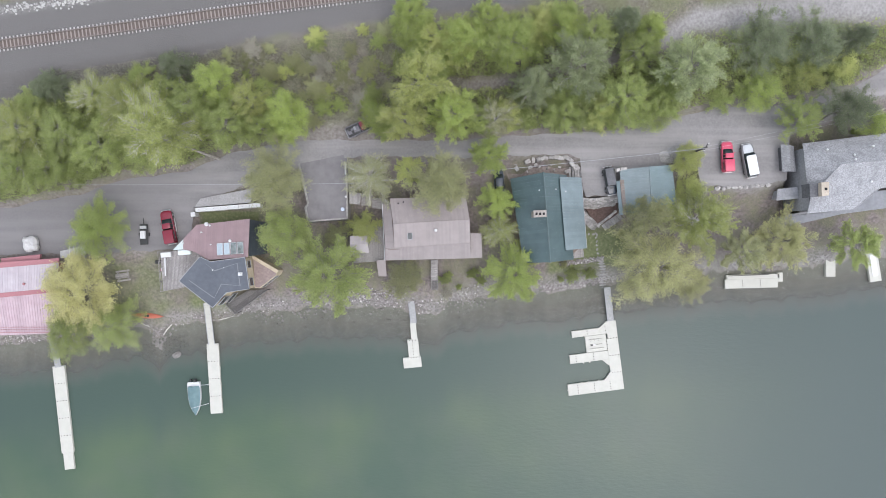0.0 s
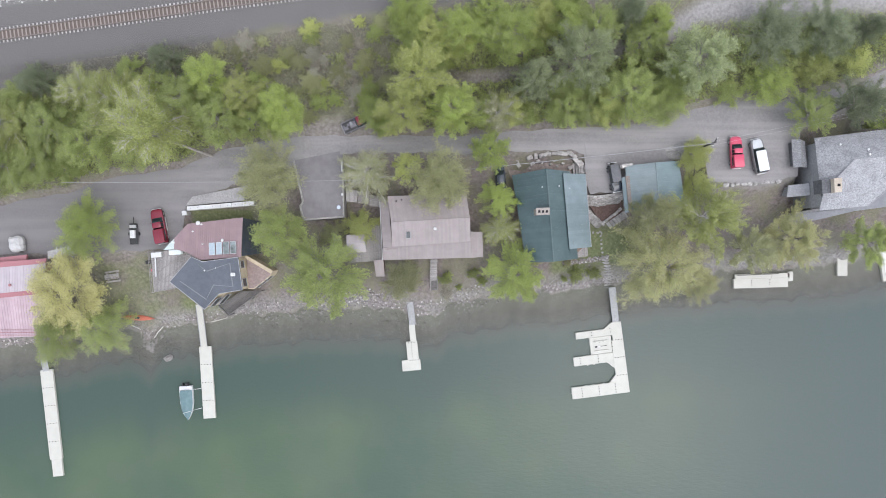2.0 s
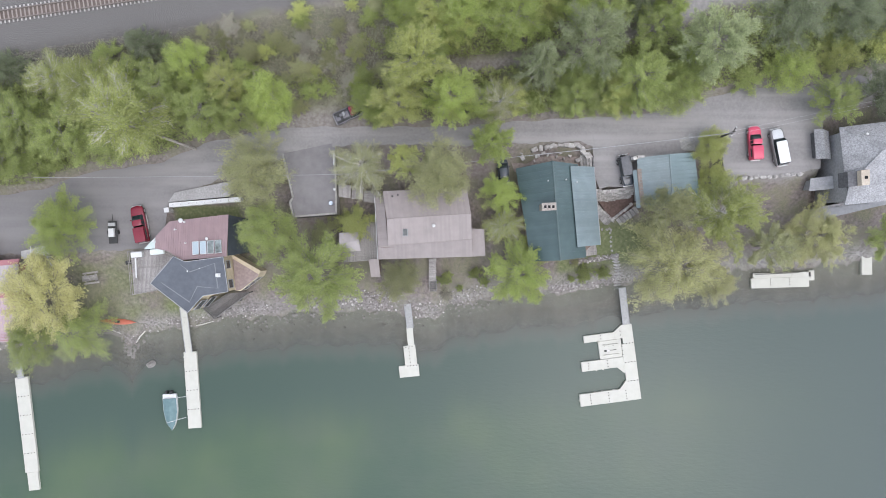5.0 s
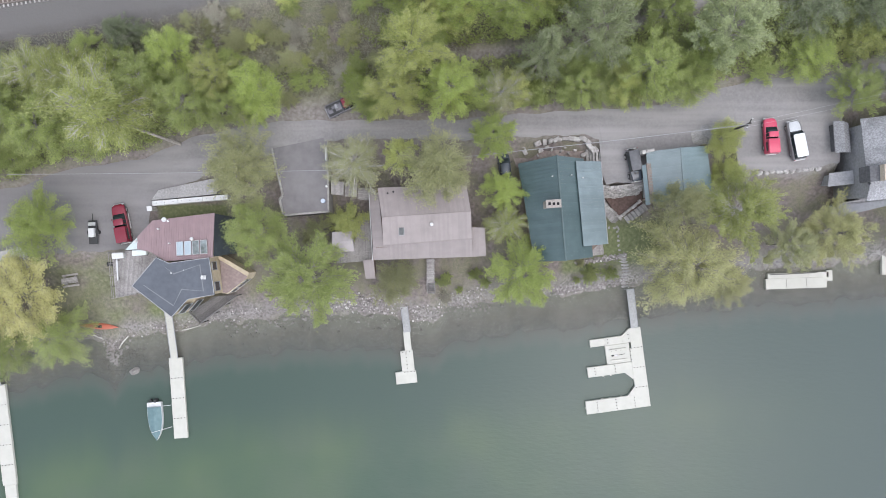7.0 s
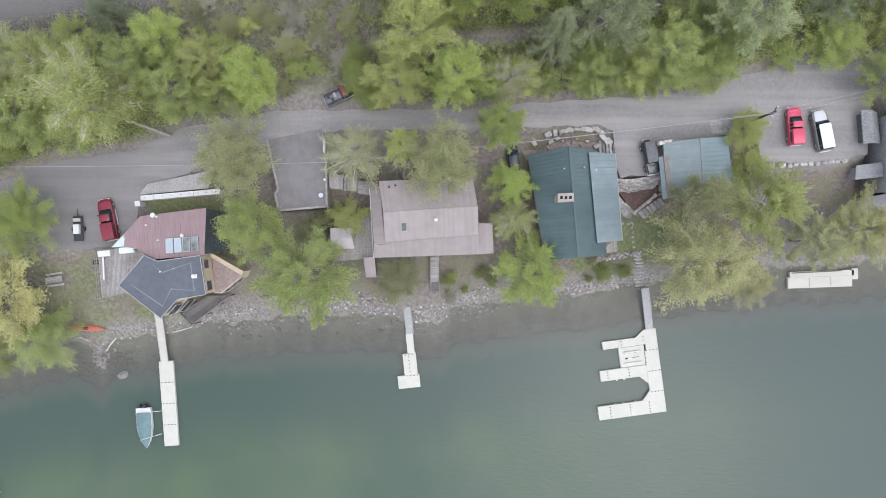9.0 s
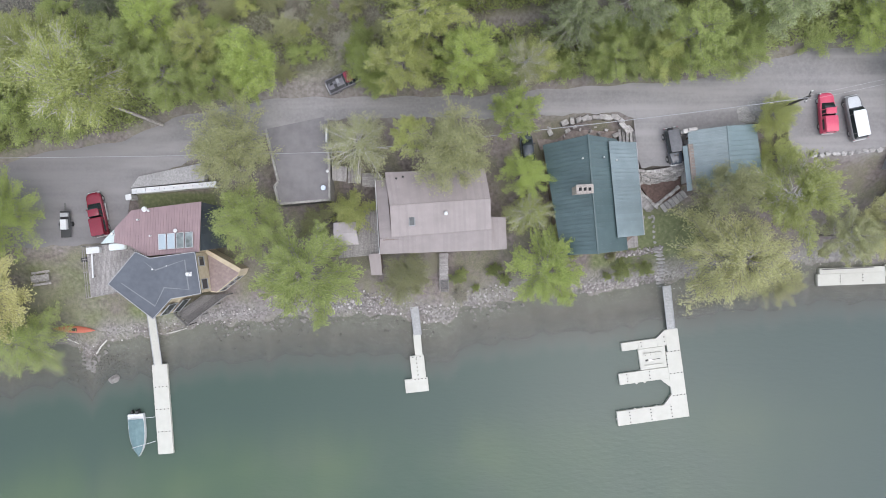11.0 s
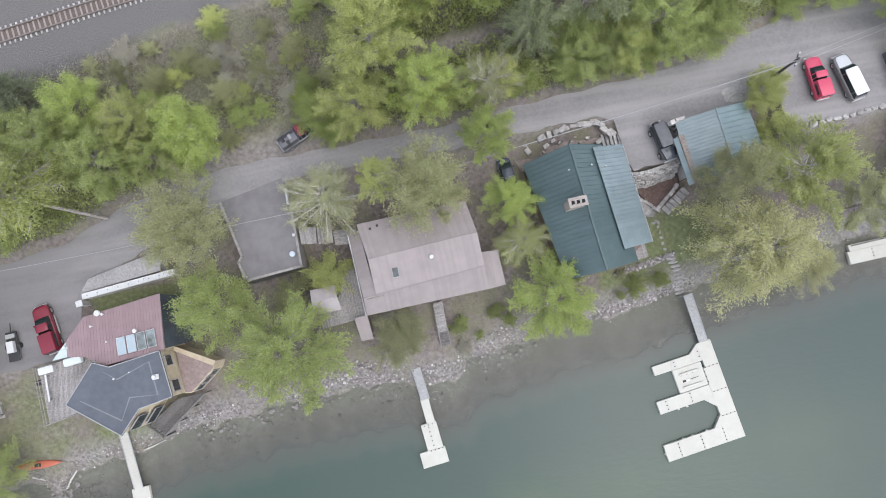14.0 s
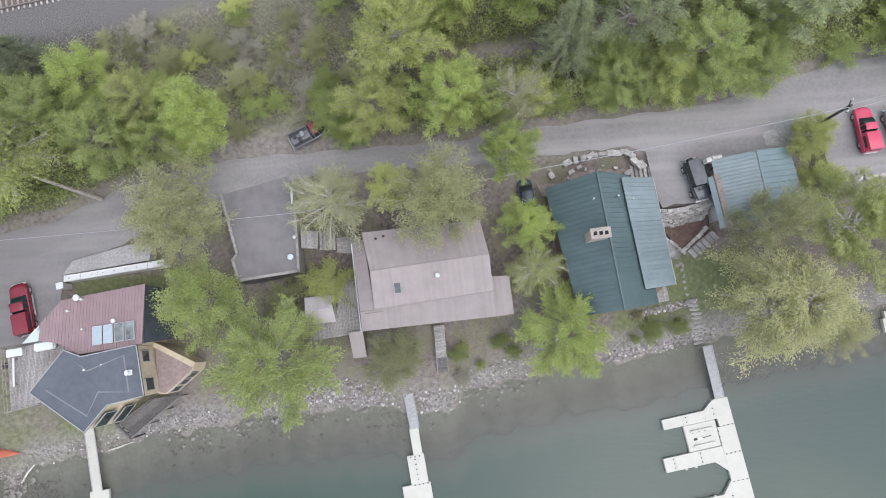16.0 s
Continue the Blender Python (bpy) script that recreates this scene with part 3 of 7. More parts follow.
# ---- railway ----
railway = empty("railway_track", "single railway track on concrete sleepers in grey ballast", "railway", kind="structure")
bm = bmesh.new()
box(bm, -1.14, 1.14, -0.1, 0.1, -0.12, 0.1, 0.03)
tie_me = bpy.data.meshes.new("sleeper")
bm.to_mesh(tie_me)
bm.free()
tie_me.materials.append(TIE)
rail_pts = []
x = -110.0
while x < 20:
    rail_pts.append((x, float(along(RAIL_Y, x))))
    x += 0.6
count = 0
for x, y in rail_pts:
    a = math.atan2(float(along(RAIL_Y, x + 1) - along(RAIL_Y, x - 1)), 2.0)
    if x > -86 and count < 300:
        ob = hang("sleeper", tie_me, railway)
        ob.matrix_basis = Matrix.Translation((x, y, 10.02)) @ Matrix.Rotation(a + math.pi / 2, 4, "Z")
        count += 1
for side in (-0.68, 0.68):
    pts = []
    for x, y in rail_pts[::4]:
        a = math.atan2(float(along(RAIL_Y, x + 1) - along(RAIL_Y, x - 1)), 2.0)
        pts.append((x - math.sin(a) * side, y + math.cos(a) * side))
    v, f = [], []
    for px_, py_ in pts:
        for dx, dz in ((-0.1, 10.11), (-0.06, 10.27), (0.06, 10.27), (0.1, 10.11)):
            v.append((px_, py_ + dx, dz))
    for i in range(len(pts) - 1):
        for k in range(3):
            f.append((i * 4 + k, (i + 1) * 4 + k, (i + 1) * 4 + k + 1, i * 4 + k + 1))
    hang("rail", mesh_of("rail", v, f, RAIL), railway, "worn steel rail")
v, f = [], []
for i, (x, y) in enumerate(rail_pts[::4]):
    v += [(x, y - 0.64, 10.045), (x, y + 0.64, 10.045)]
    if i:
        f.append((2 * i - 2, 2 * i, 2 * i + 1, 2 * i - 1))
hang("ballast_fill", mesh_of("ballast_fill", v, f, RUST), railway, "rust-brown ballast between the rails")


# ---- house with the plum roof and the dark flat roof ----
def vent(parent, x, y, z, r=0.14, h=0.35, mat=WHITE):
    tubed("vent_pipe", parent, mat, [(x, y, z - 0.3), (x, y, z + h * 0.7), (x, y, z + h * 0.75), (x, y, z + h)], [r * 0.7, r * 0.7, r * 1.2, r * 0.9], 8, "white roof vent")


def window(parent, a, b, z0, z1, out=0.06, glass=GLASS, frame_mat=TRIM):
    """A window let into a wall that runs from a to b: frame, sill and pane."""
    a, b = Vector((*a, 0)), Vector((*b, 0))
    d = (b - a).normalized()
    n = Vector((d.y, -d.x, 0)) * out
    def bar(p, q, za, zb, nm, mat, o=1.0):
        bm = bmesh.new()
        prism(bm, [tuple((p + n * o)[:2]), tuple((q + n * o)[:2]), tuple((q - n)[:2]), tuple((p - n)[:2])], za, zb)
        return part(nm, bm, mat, win)
    win = new("window")
    win.parent = parent
    bar(a, b, z0 + 0.06, z1 - 0.06, "pane", glass, 0.5)
    bar(a, b, z1 - 0.07, z1, "window_frame", frame_mat)
    bar(a, b, z0 - 0.03, z0 + 0.07, "window_sill", frame_mat, 1.6)
    for p, q in ((a, a + d * 0.07), (b - d * 0.07, b)):
        bar(p, q, z0, z1, "window_frame", frame_mat)
    return win


def shrink(poly, k):
    cx, cy = sum(p[0] for p in poly) / len(poly), sum(p[1] for p in poly) / len(poly)
    out = []
    for x, y in poly:
        d = math.hypot(x - cx, y - cy)
        out.append((cx + (x - cx) * (d - k) / d, cy + (y - cy) * (d - k) / d))
    return out


plum = empty("plum_roofed_house", "angular tan house with plum metal roof and dark flat roof", "house")
FLAT = [(-42.5, -5.35), (-37.05, -9.7), (-34.8, -7.25), (-31.1, -6.65), (-31.8, -1.5), (-37.35, -2.2), (-39.1, -1.4)]
TOP = 9.0
block("wall", plum, TAN, shrink(FLAT, 0.25), 1.5, TOP - 0.15, "tan plywood wall")
block("flat_roof", plum, MEMBRANE, FLAT, TOP - 0.15, TOP, "dark grey roof membrane")
for a, b in zip(FLAT, FLAT[1:] + FLAT[:1]):
    d = Vector((b[0] - a[0], b[1] - a[1])).normalized() * 0.09
    n = Vector((-d.y, d.x))
    block("flashing", plum, TRIM, [a, b, (b[0] + n.x, b[1] + n.y), (a[0] + n.x, a[1] + n.y)], TOP - 0.16, TOP + 0.07)
inner = shrink(FLAT, 1.55)
core = shrink(FLAT, 1.72)
for a, b, c, d in zip(inner[:6], inner[1:], core[1:], core[:6]):
    block("roof_seam", plum, SEAM, [a, b, c, d], TOP - 0.05, TOP + 0.012, "paler patched seam")
vent(plum, -32.6, -4.2, TOP, 0.22, 0.6)
boxed("vent_base", plum, WHITE, -32.95, -32.25, -4.5, -3.95, TOP - 0.05, TOP + 0.12, 0.03, "white vent curb")
vent(plum, -37.0, -3.6, TOP, 0.1, 0.2)
vent(plum, -35.3, -3.2, TOP, 0.06, 0.15)
window(plum, (-36.55, -9.35), (-35.3, -7.95), 5.9, 8.2)
window(plum, (-36.5, -9.3), (-35.1, -7.7), 2.6, 4.6)
window(plum, (-31.33, -6.2), (-31.5, -4.9), 6.2, 8.0)
window(plum, (-31.7, -3.3), (-31.85, -2.1), 6.4, 8.0)
# plum sheets: long ribs run from the flat roof up to the lane side
panels(plum, (-31.6, -1.5, 8.25), (-38.1, -2.0, 8.25), (-38.1, 3.95, 7.6), (-31.5, 4.7, 7.6), 20, PLUM, 0.03)
panels(plum, (-38.1, -2.0, 8.25), (-40.2, -0.7, 8.1), (-40.2, 3.7, 7.6), (-38.1, 3.95, 7.6), 6, PLUM, 0.03)
panels(plum, (-40.2, -0.7, 8.1), (-42.2, -0.28, 8.05), (-42.2, 1.45, 7.85), (-40.2, 3.7, 7.6), 6, PLUM, 0.03)
block("gable_panel", plum, plain("pale_green_panel", (0.42, 0.48, 0.46), 0.5), [(-43.9, -0.4), (-41.9, -0.25), (-42.25, 1.3)], 7.6, 7.95, "pale green triangular panel")
block("wall", plum, TAN, [(-31.8, -1.6), (-31.75, 4.4), (-40.0, 3.4), (-42.6, 0.3), (-42.2, -0.2), (-40.7, -0.35), (-38.0, -1.9)], 2.0, 7.4, "tan plywood wall")
panels(plum, (-31.5, -1.4, 8.2), (-31.5, 4.6, 7.6), (-29.9, 4.2, 3.6), (-29.8, -1.0, 3.6), 6, surface("dark_steep_roofing", (0.035, 0.045, 0.055), (0.06, 0.07, 0.08), 1.0, 0.5), name="steep_roof_panel")
for i in range(4):
    x0 = -36.55 + i * 1.1
    m = pose(x0, -1.25 + i * 0.07, 8.33, -6.5, 0, 4)
    sk = boxed("skylight", plum, METAL, 0, 0.98, 0, 1.95, -0.1, 0.08, 0.02, "metal-framed skylight", m)
    bm = bmesh.new()
    box(bm, 0.07, 0.91, 0.07, 1.88, 0.07, 0.1, 0, m)
    # reflections are put into the pane colours: two pale, two mottled
    part("glass", bm, SKYGLASS if i < 2 else surface("painted_reflection_glass", (0.06, 0.07, 0.06), (0.28, 0.32, 0.32), 1.2, 0.08, bump=0), sk)
for x, y, z, r in ((-38.4, 3.8, 7.75, 0.3), (-34.5, 1.1, 8.0, 0.22), (-37.6, 0.5, 8.1, 0.1), (-39.2, 2.5, 7.9, 0.12), (-42.3, 0.8, 7.95, 0.16), (-37.9, 3.6, 7.7, 0.14)):
    vent(plum, x, y, z, r, 0.4)
# lower wing with its brown roof and glazed side
WING = [(-31.8, -1.3), (-27.5, -3.8), (-27.9, -4.6), (-30.7, -6.8), (-31.5, -6.7)]
block("wing_wall", plum, TAN, WING, 1.2, 5.0, "tan wing wall")
block("wing_roof", plum, surface("brown_felt_roof", (0.20, 0.15, 0.14), (0.28, 0.22, 0.20), 3.0, 0.85), shrink(WING, 0.12), 5.0, 5.12, "brown felt roof")
block("parapet", plum, TAN, [(-31.8, -1.25), (-27.35, -3.8), (-27.8, -4.25), (-31.9, -1.75)], 4.6, 5.4)
for i in range(3):
    a, b = lerp((-27.98, -4.72), (-30.6, -6.72), i / 3 + 0.03), lerp((-27.98, -4.72), (-30.6, -6.72), (i + 1) / 3 - 0.03)
    window(plum, b, a, 2.6, 4.6)
# decks
west_deck = empty("wooden_deck", "weathered grey wooden deck on posts beside the house", "deck")
poly_planks(west_deck, [(-46.9, -0.7), (-40.8, -0.3), (-39.4, -1.4), (-42.9, -6.6), (-46.4, -7.2)], 5.8, 85, 0.15, DECKWOOD)
block("deck_frame", west_deck, DARKWOOD, shrink([(-46.9, -0.7), (-41.0, -0.3), (-42.9, -6.6), (-46.4, -7.2)], 0.2), 5.45, 5.74)
for x, y in ((-46.5, -1.0), (-46.1, -6.9), (-43.2, -6.4), (-46.3, -4)):
    tubed("post", west_deck, DARKWOOD, [(x, y, land_at(x, y) - 0.3), (x, y, 5.5)], 0.09, 4)
for a, b in (((-46.9, -0.7), (-46.4, -7.2)), ((-46.4, -7.2), (-43.1, -6.6))):
    for z in (6.3, 6.75):
        tubed("rail", west_deck, DECKWOOD, [(*a, z), (*b, z)], 0.045, 4)
    for k in range(5):
        p = lerp(a, b, k / 4)
        tubed("baluster", west_deck, DECKWOOD, [(*p, 5.75), (*p, 6.85)], 0.05, 4)
chest = empty("storage_chest", "white plastic storage chest on the deck", "chest", -45.7, -1.2, 5.8, 5)
boxed("body", chest, WHITE, -0.8, 0.8, -0.36, 0.36, 0, 0.6, 0.05)
boxed("lid", chest, WHITE, -0.84, 0.84, -0.4, 0.4, 0.6, 0.72, 0.04)
tub = empty("hot_tub_cover", "pale blue-grey covered tub on the deck", "tub", -42.7, -0.75, 5.8, 5)
boxed("body", tub, plain("pale_grey_cover", (0.55, 0.60, 0.60), 0.5), -1.1, 1.1, -0.45, 0.45, 0, 0.55, 0.16)
boxed("lid", tub, plain("pale_blue_lid", (0.62, 0.68, 0.68), 0.5), -1.0, 1.0, -0.38, 0.38, 0.55, 0.66, 0.05)
bench = empty("deck_bench", "narrow white bench along the deck edge", "bench", -45.9, -3.2, 5.8, 92)
boxed("seat", bench, WHITE, -1.5, 1.5, -0.1, 0.1, 0.4, 0.46, 0.01)
for sx in (-1.3, 1.3):
    boxed("leg", bench, DECKWOOD, sx - 0.05, sx + 0.05, -0.15, 0.15, 0, 0.4, 0.01)
grill = empty("barbecue_grill", "dark barbecue grill beside the wooden deck", "grill", -47.9, -2.4, land_at(-47.9, -2.4), 5)
boxed("firebox", grill, DARK, -0.6, 0.6, -0.3, 0.3, 0.8, 1.1, 0.05)
boxed("hood", grill, DARK, -0.45, 0.45, -0.28, 0.28, 1.1, 1.35, 0.1)
boxed("side_shelf", grill, DECKWOOD, 0.6, 1.0, -0.25, 0.25, 0.95, 1.0, 0.01)
for sx in (-0.5, 0.5):
    for sy in (-0.22, 0.22):
        boxed("leg", grill, DARK, sx - 0.04, sx + 0.04, sy - 0.04, sy + 0.04, -0.1, 0.82, 0.0)
log = empty("driftwood_log", "pale driftwood log on the small beach", "log")
tubed("trunk", log, PALE_BARK, [(-48.9, -15.3, 0.25), (-48.2, -14.3, 0.4), (-47.3, -13.4, 0.55)], [0.1, 0.12, 0.09], 6)
log = empty("driftwood_log", "pale driftwood log on the small beach", "log")
tubed("trunk", log, PALE_BARK, [(-52.6, -13.2, 0.5), (-50.8, -14.0, 0.35), (-49.3, -15.1, 0.2)], [0.11, 0.1, 0.07], 6)
log = empty("driftwood_log", "grey driftwood pole beside the gangway", "log")
tubed("trunk", log, PALE_BARK, [(-39.2, -12.6, 0.5), (-37.8, -12.3, 0.55), (-36.4, -11.9, 0.6)], [0.08, 0.09, 0.05], 6)
cooler = empty("cooler", "red and white picnic cooler on the grass", "cooler", -47.6, -3.8, land_at(-47.6, -3.8), 10)
boxed("body", cooler, RED_PAINT, -0.5, 0.5, -0.3, 0.3, 0, 0.45, 0.05)
boxed("lid", cooler, WHITE, -0.35, 0.53, -0.33, 0.33, 0.45, 0.58, 0.05)
lake_deck = empty("lakeside_deck", "dark wet wooden deck above the rocky shore", "deck")
LAKE_DECK = [(-33.7, -7.3), (-29.9, -7.2), (-35.3, -11.2), (-36.9, -9.6)]
poly_planks(lake_deck, LAKE_DECK, 2.6, math.degrees(math.atan2(LAKE_DECK[2][1] - LAKE_DECK[1][1], LAKE_DECK[2][0] - LAKE_DECK[1][0])), 0.2, DARKWOOD)
block("deck_frame", lake_deck, DARKWOOD, shrink(LAKE_DECK, 0.2), 2.3, 2.54)
for a, b in ((LAKE_DECK[1], LAKE_DECK[2]), (LAKE_DECK[2], LAKE_DECK[3])):
    for z in (3.1, 3.5):
        tubed("rail", lake_deck, DARKWOOD, [(*a, z), (*b, z)], 0.09, 4)
    for k in range(4):
        p = lerp(a, b, k / 3)
        tubed("post", lake_deck, DARKWOOD, [(*p, min(land_at(*p), 0) - 0.3), (*p, 3.6)], 0.09, 4)
# white wall along the lane
white_wall = empty("white_wall", "long white-capped retaining wall beside the lane", "wall")
block("wall", white_wall, CONCRETE, [(-41.1, 6.0), (-30.4, 6.85), (-30.5, 7.35), (-41.2, 6.5)], 2.5, 5.35, "grey concrete face")
for i in range(6):
    a, b = lerp((-41.2, 5.9), (-30.4, 6.75), i / 6 + 0.002), lerp((-41.2, 5.9), (-30.4, 6.75), (i + 1) / 6 - 0.002)
    block("cap", white_wall, WHITE, [a, b, (b[0], b[1] + 0.68), (a[0], a[1] + 0.68)], 5.35, 5.5)
for i in range(9):
    c = lerp((-41.2, 6.24), (-30.4, 7.09), (i + 0.5) / 9)
    boxed("cap_bolt", white_wall, TRIM, c[0] - 0.07, c[0] + 0.07, c[1] - 0.07, c[1] + 0.07, 5.49, 5.54, 0.01, "grey cap bolt")
for k in range(5):
    boxed("face_board", white_wall, WHITE, -10.7, -0.02, -0.045, 0.0, 5.28 - 0.3 * (k + 1), 5.28 - 0.3 * k - 0.03, 0.01, "white lapped face board", pose(-30.4, 6.84, 0, 0, 0, 4.54))
end_post = empty("concrete_post", "short pale concrete post at the white wall's end", "post", -41.5, 5.5, land_at(-41.5, 5.5) - 0.2, 8)
boxed("shaft", end_post, CONCRETE, -0.32, 0.32, -0.3, 0.3, 0.0, 1.9, 0.04)
boxed("cap", end_post, WHITE, -0.38, 0.38, -0.36, 0.36, 1.9, 2.0, 0.03)
walk_slab = tagged(new("pavement", mesh_of("pavement", [(-41.6, 6.7, 5.0), (-32.0, 7.5, 5.45), (-31.5, 9.9, 5.5), (-40.5, 8.2, 5.0), (-41.6, 6.7, 4), (-32, 7.5, 4), (-31.5, 9.9, 4), (-40.5, 8.2, 4)], [(0, 1, 2, 3), (0, 4, 5, 1), (1, 5, 6, 2), (2, 6, 7, 3), (3, 7, 4, 0)], GRAVEL)), "pale gravel strip behind the white wall", "pavement", kind="structure")

# ---- concrete parking deck ----
pad = empty("parking_deck", "raised dark parking deck with concrete kerb walls", "parking deck")
PAD = [(-23.9, 13.8), (-22.4, 7.2), (-22.9, 6.6), (-22.3, 4.2), (-15.8, 4.7), (-15.9, 15.4)]
block("slab", pad, PAD_TOP, PAD, 2.6, 6.2, "dark stained deck surface")
for a, b in zip(PAD[:4], PAD[1:5]):
    d = Vector((b[0] - a[0], b[1] - a[1])).normalized() * 0.28
    n = Vector((-d.y, d.x))
    block("kerb", pad, KERB, [a, b, (b[0] + n.x, b[1] + n.y), (a[0] + n.x, a[1] + n.y)], 2.4, 6.5, "stained concrete kerb")
block("kerb", pad, KERB, [(-15.95, 4.7), (-15.7, 4.7), (-15.8, 13.6), (-16.05, 13.6)], 2.4, 6.5, "stained concrete kerb")
lamp = empty("post_lamp", "white ball lamp on the parking deck wall", "lamp", -15.85, 8.3, 6.5)
tubed("pole", lamp, DARK, [(0, 0, -0.1), (0, 0, 0.9)], 0.04, 6)
bm = bmesh.new()
bmesh.ops.create_icosphere(bm, subdivisions=2, radius=0.2, matrix=Matrix.Translation((0, 0, 1.05)))
part("globe", bm, WHITE, lamp)
barrel = empty("blue_bin", "small blue-grey bin at the deck corner", "bin", -16.5, 6.3, 6.2)
tubed("body", barrel, plain("blue_grey_plastic", (0.25, 0.30, 0.38), 0.5), [(0, 0, 0), (0, 0, 0.7), (0, 0, 0.78)], [0.26, 0.32, 0.3], 10)
tubed("lid", barrel, plain("pale_blue_lid", (0.45, 0.5, 0.58), 0.4), [(0, 0, 0.78), (0, 0, 0.86)], [0.33, 0.28], 10)
gate_post = empty("white_post", "short white railing at the deck entrance", "post", -16.0, 12.9, 6.2)
boxed("panel", gate_post, WHITE, -0.12, 0.12, -0.9, 0.9, 0.0, 0.95, 0.03)
steps = empty("entry_steps", "grey wooden landing and steps from the parking deck", "steps")
poly_planks(steps, [(-15.6, 7.3), (-15.6, 9.3), (-13.6, 9.0), (-13.7, 7.1)], 6.0, 90, 0.16, DECKWOOD)
for i in range(5):
    block("step", steps, DECKWOOD, [(-13.6 + i * 0.32, 7.0), (-13.3 + i * 0.32, 6.98), (-13.25 + i * 0.32, 8.9), (-13.55 + i * 0.32, 8.95)], 5.65 - i * 0.18, 5.72 - i * 0.18)
poly_planks(steps, [(-11.9, 6.6), (-11.9, 8.4), (-9.3, 8.1), (-9.4, 6.4)], 4.8, 0, 0.16, DECKWOOD)

# ---- mauve house ----
mauve = empty("mauve_roofed_house", "low house under a broad mauve ribbed metal roof", "house")
block("wall", mauve, BROWN_SIDING, [(-9.0, -0.4), (4.0, 0.4), (3.6, 7.4), (-8.3, 7.0)], 1.4, 7.9, "brown timber wall")
block("porch_wall", mauve, BROWN_SIDING, [(-8.8, -1.2), (5.8, -0.8), (5.7, 1.9), (-8.9, 1.2)], 1.2, 6.6, "brown porch wall")
panels(mauve, (-8.0, 3.8, 9.4), (4.2, 4.5, 9.4), (3.6, 8.2, 8.9), (-8.6, 7.9, 8.9), 40, MAUVE, 0.04)
panels(mauve, (-8.0, 3.8, 9.4), (4.2, 4.5, 9.4), (4.35, 0.8, 8.5), (-7.9, -0.05, 8.5), 40, MAUVE, 0.025)
panels(mauve, (-9.4, -0.15, 8.0), (4.35, 0.8, 8.44), (4.5, -1.75, 6.9), (-9.5, -2.1, 6.7), 46, MAUVE, 0.04)
panels(mauve, (4.4, 2.4, 7.5), (6.2, 2.3, 7.5), (6.4, -1.65, 6.9), (4.5, -1.75, 6.9), 6, MAUVE, 0.04)
panels(mauve, (-8.5, 7.3, 8.6), (-7.9, -0.05, 8.46), (-9.4, -0.12, 8.02), (-9.9, 7.1, 7.4), 18, MAUVE, 0.02)
for a, b in (((-8.0, 3.8, 9.43), (4.2, 4.5, 9.43)), ((-7.9, -0.05, 8.5), (4.35, 0.8, 8.5))):
    tubed("ridge_cap", mauve, MAUVE, [a, b], 0.05, 6)
tubed("gutter", mauve, WHITE, [(-9.95, 7.1, 7.4), (-9.6, -2.1, 6.72)], 0.06, 6, "white gutter")
vent(mauve, -1.2, 2.8, 9.1, 0.22, 0.5)
vent(mauve, -7.2, 7.1, 9.0, 0.12, 0.3, DARK)
vent(mauve, -6.4, 7.3, 9.0, 0.12, 0.3, DARK)
sk = boxed("skylight", mauve, GREY_SIDING, -5.75, -4.95, 1.3, 2.5, 8.7, 9.02, 0.03, "square roof skylight")
boxed("glass", sk, surface("dark_skylight_glass", (0.04, 0.046, 0.046), (0.075, 0.082, 0.08), 2.0, 0.3, bump=0), -5.65, -5.05, 1.4, 2.4, 9.02, 9.05, 0.0)
panels(mauve, (-11.1, -2.1, 5.6), (-9.6, -2.0, 5.6), (-9.4, -4.8, 5.1), (-10.8, -4.8, 5.1), 4, MAUVE, 0.03, name="annex_panel")
block("annex_wall", mauve, BROWN_SIDING, [(-10.9, -2.3), (-9.7, -2.2), (-9.6, -4.6), (-10.7, -4.6)], 1.0, 5.0)
for i in range(5):
    a, b = lerp((-7.5, -1.25), (4.8, -0.95), i / 5 + 0.05), lerp((-7.5, -1.25), (4.8, -0.95), (i + 1) / 5 - 0.05)
    window(mauve, a, b, 3.6, 5.6)
mdeck = empty("side_deck", "grey ribbed wooden deck beside the mauve house", "deck")
poly_planks(mdeck, [(-15.2, -0.9), (-12.3, 0.9), (-11.6, 4.2), (-10.0, 4.2), (-9.8, -2.2), (-15.1, -2.6)], 4.4, 92, 0.16, DECKWOOD)
block("deck_frame", mdeck, DARKWOOD, [(-15.0, -1.0), (-12.2, 0.8), (-11.5, 4.0), (-10.1, 4.0), (-9.9, -2.1), (-15.0, -2.5)], 4.05, 4.33)
for x, y in ((-15.0, -2.4), (-12.5, -2.3), (-15.0, -1)):
    tubed("post", mdeck, DARKWOOD, [(x, y, land_at(x, y) - 0.3), (x, y, 4.2)], 0.09, 4)
HUT_ROOF = surface("pale_mauve_roofing", (0.27, 0.245, 0.243), (0.33, 0.30, 0.298), 0.8, 0.55, 0.0, 0.02, (0.24, 0.215, 0.21), 0.05)
hut = empty("garden_hut", "small hut with a mauve metal roof on the deck", "shed")
block("wall", hut, GREY_SIDING, [(-15.0, -0.6), (-12.6, -0.6), (-12.8, 1.7), (-15.0, 1.7)], 3.0, 6.2)
panels(hut, (-15.3, 0.55, 6.85), (-12.4, 0.6, 6.85), (-12.5, 2.0, 6.5), (-15.35, 1.9, 6.5), 7, HUT_ROOF, 0.04)
panels(hut, (-15.3, 0.55, 6.85), (-12.4, 0.6, 6.85), (-12.2, -0.85, 6.4), (-15.25, -0.9, 6.4), 7, HUT_ROOF, 0.01)
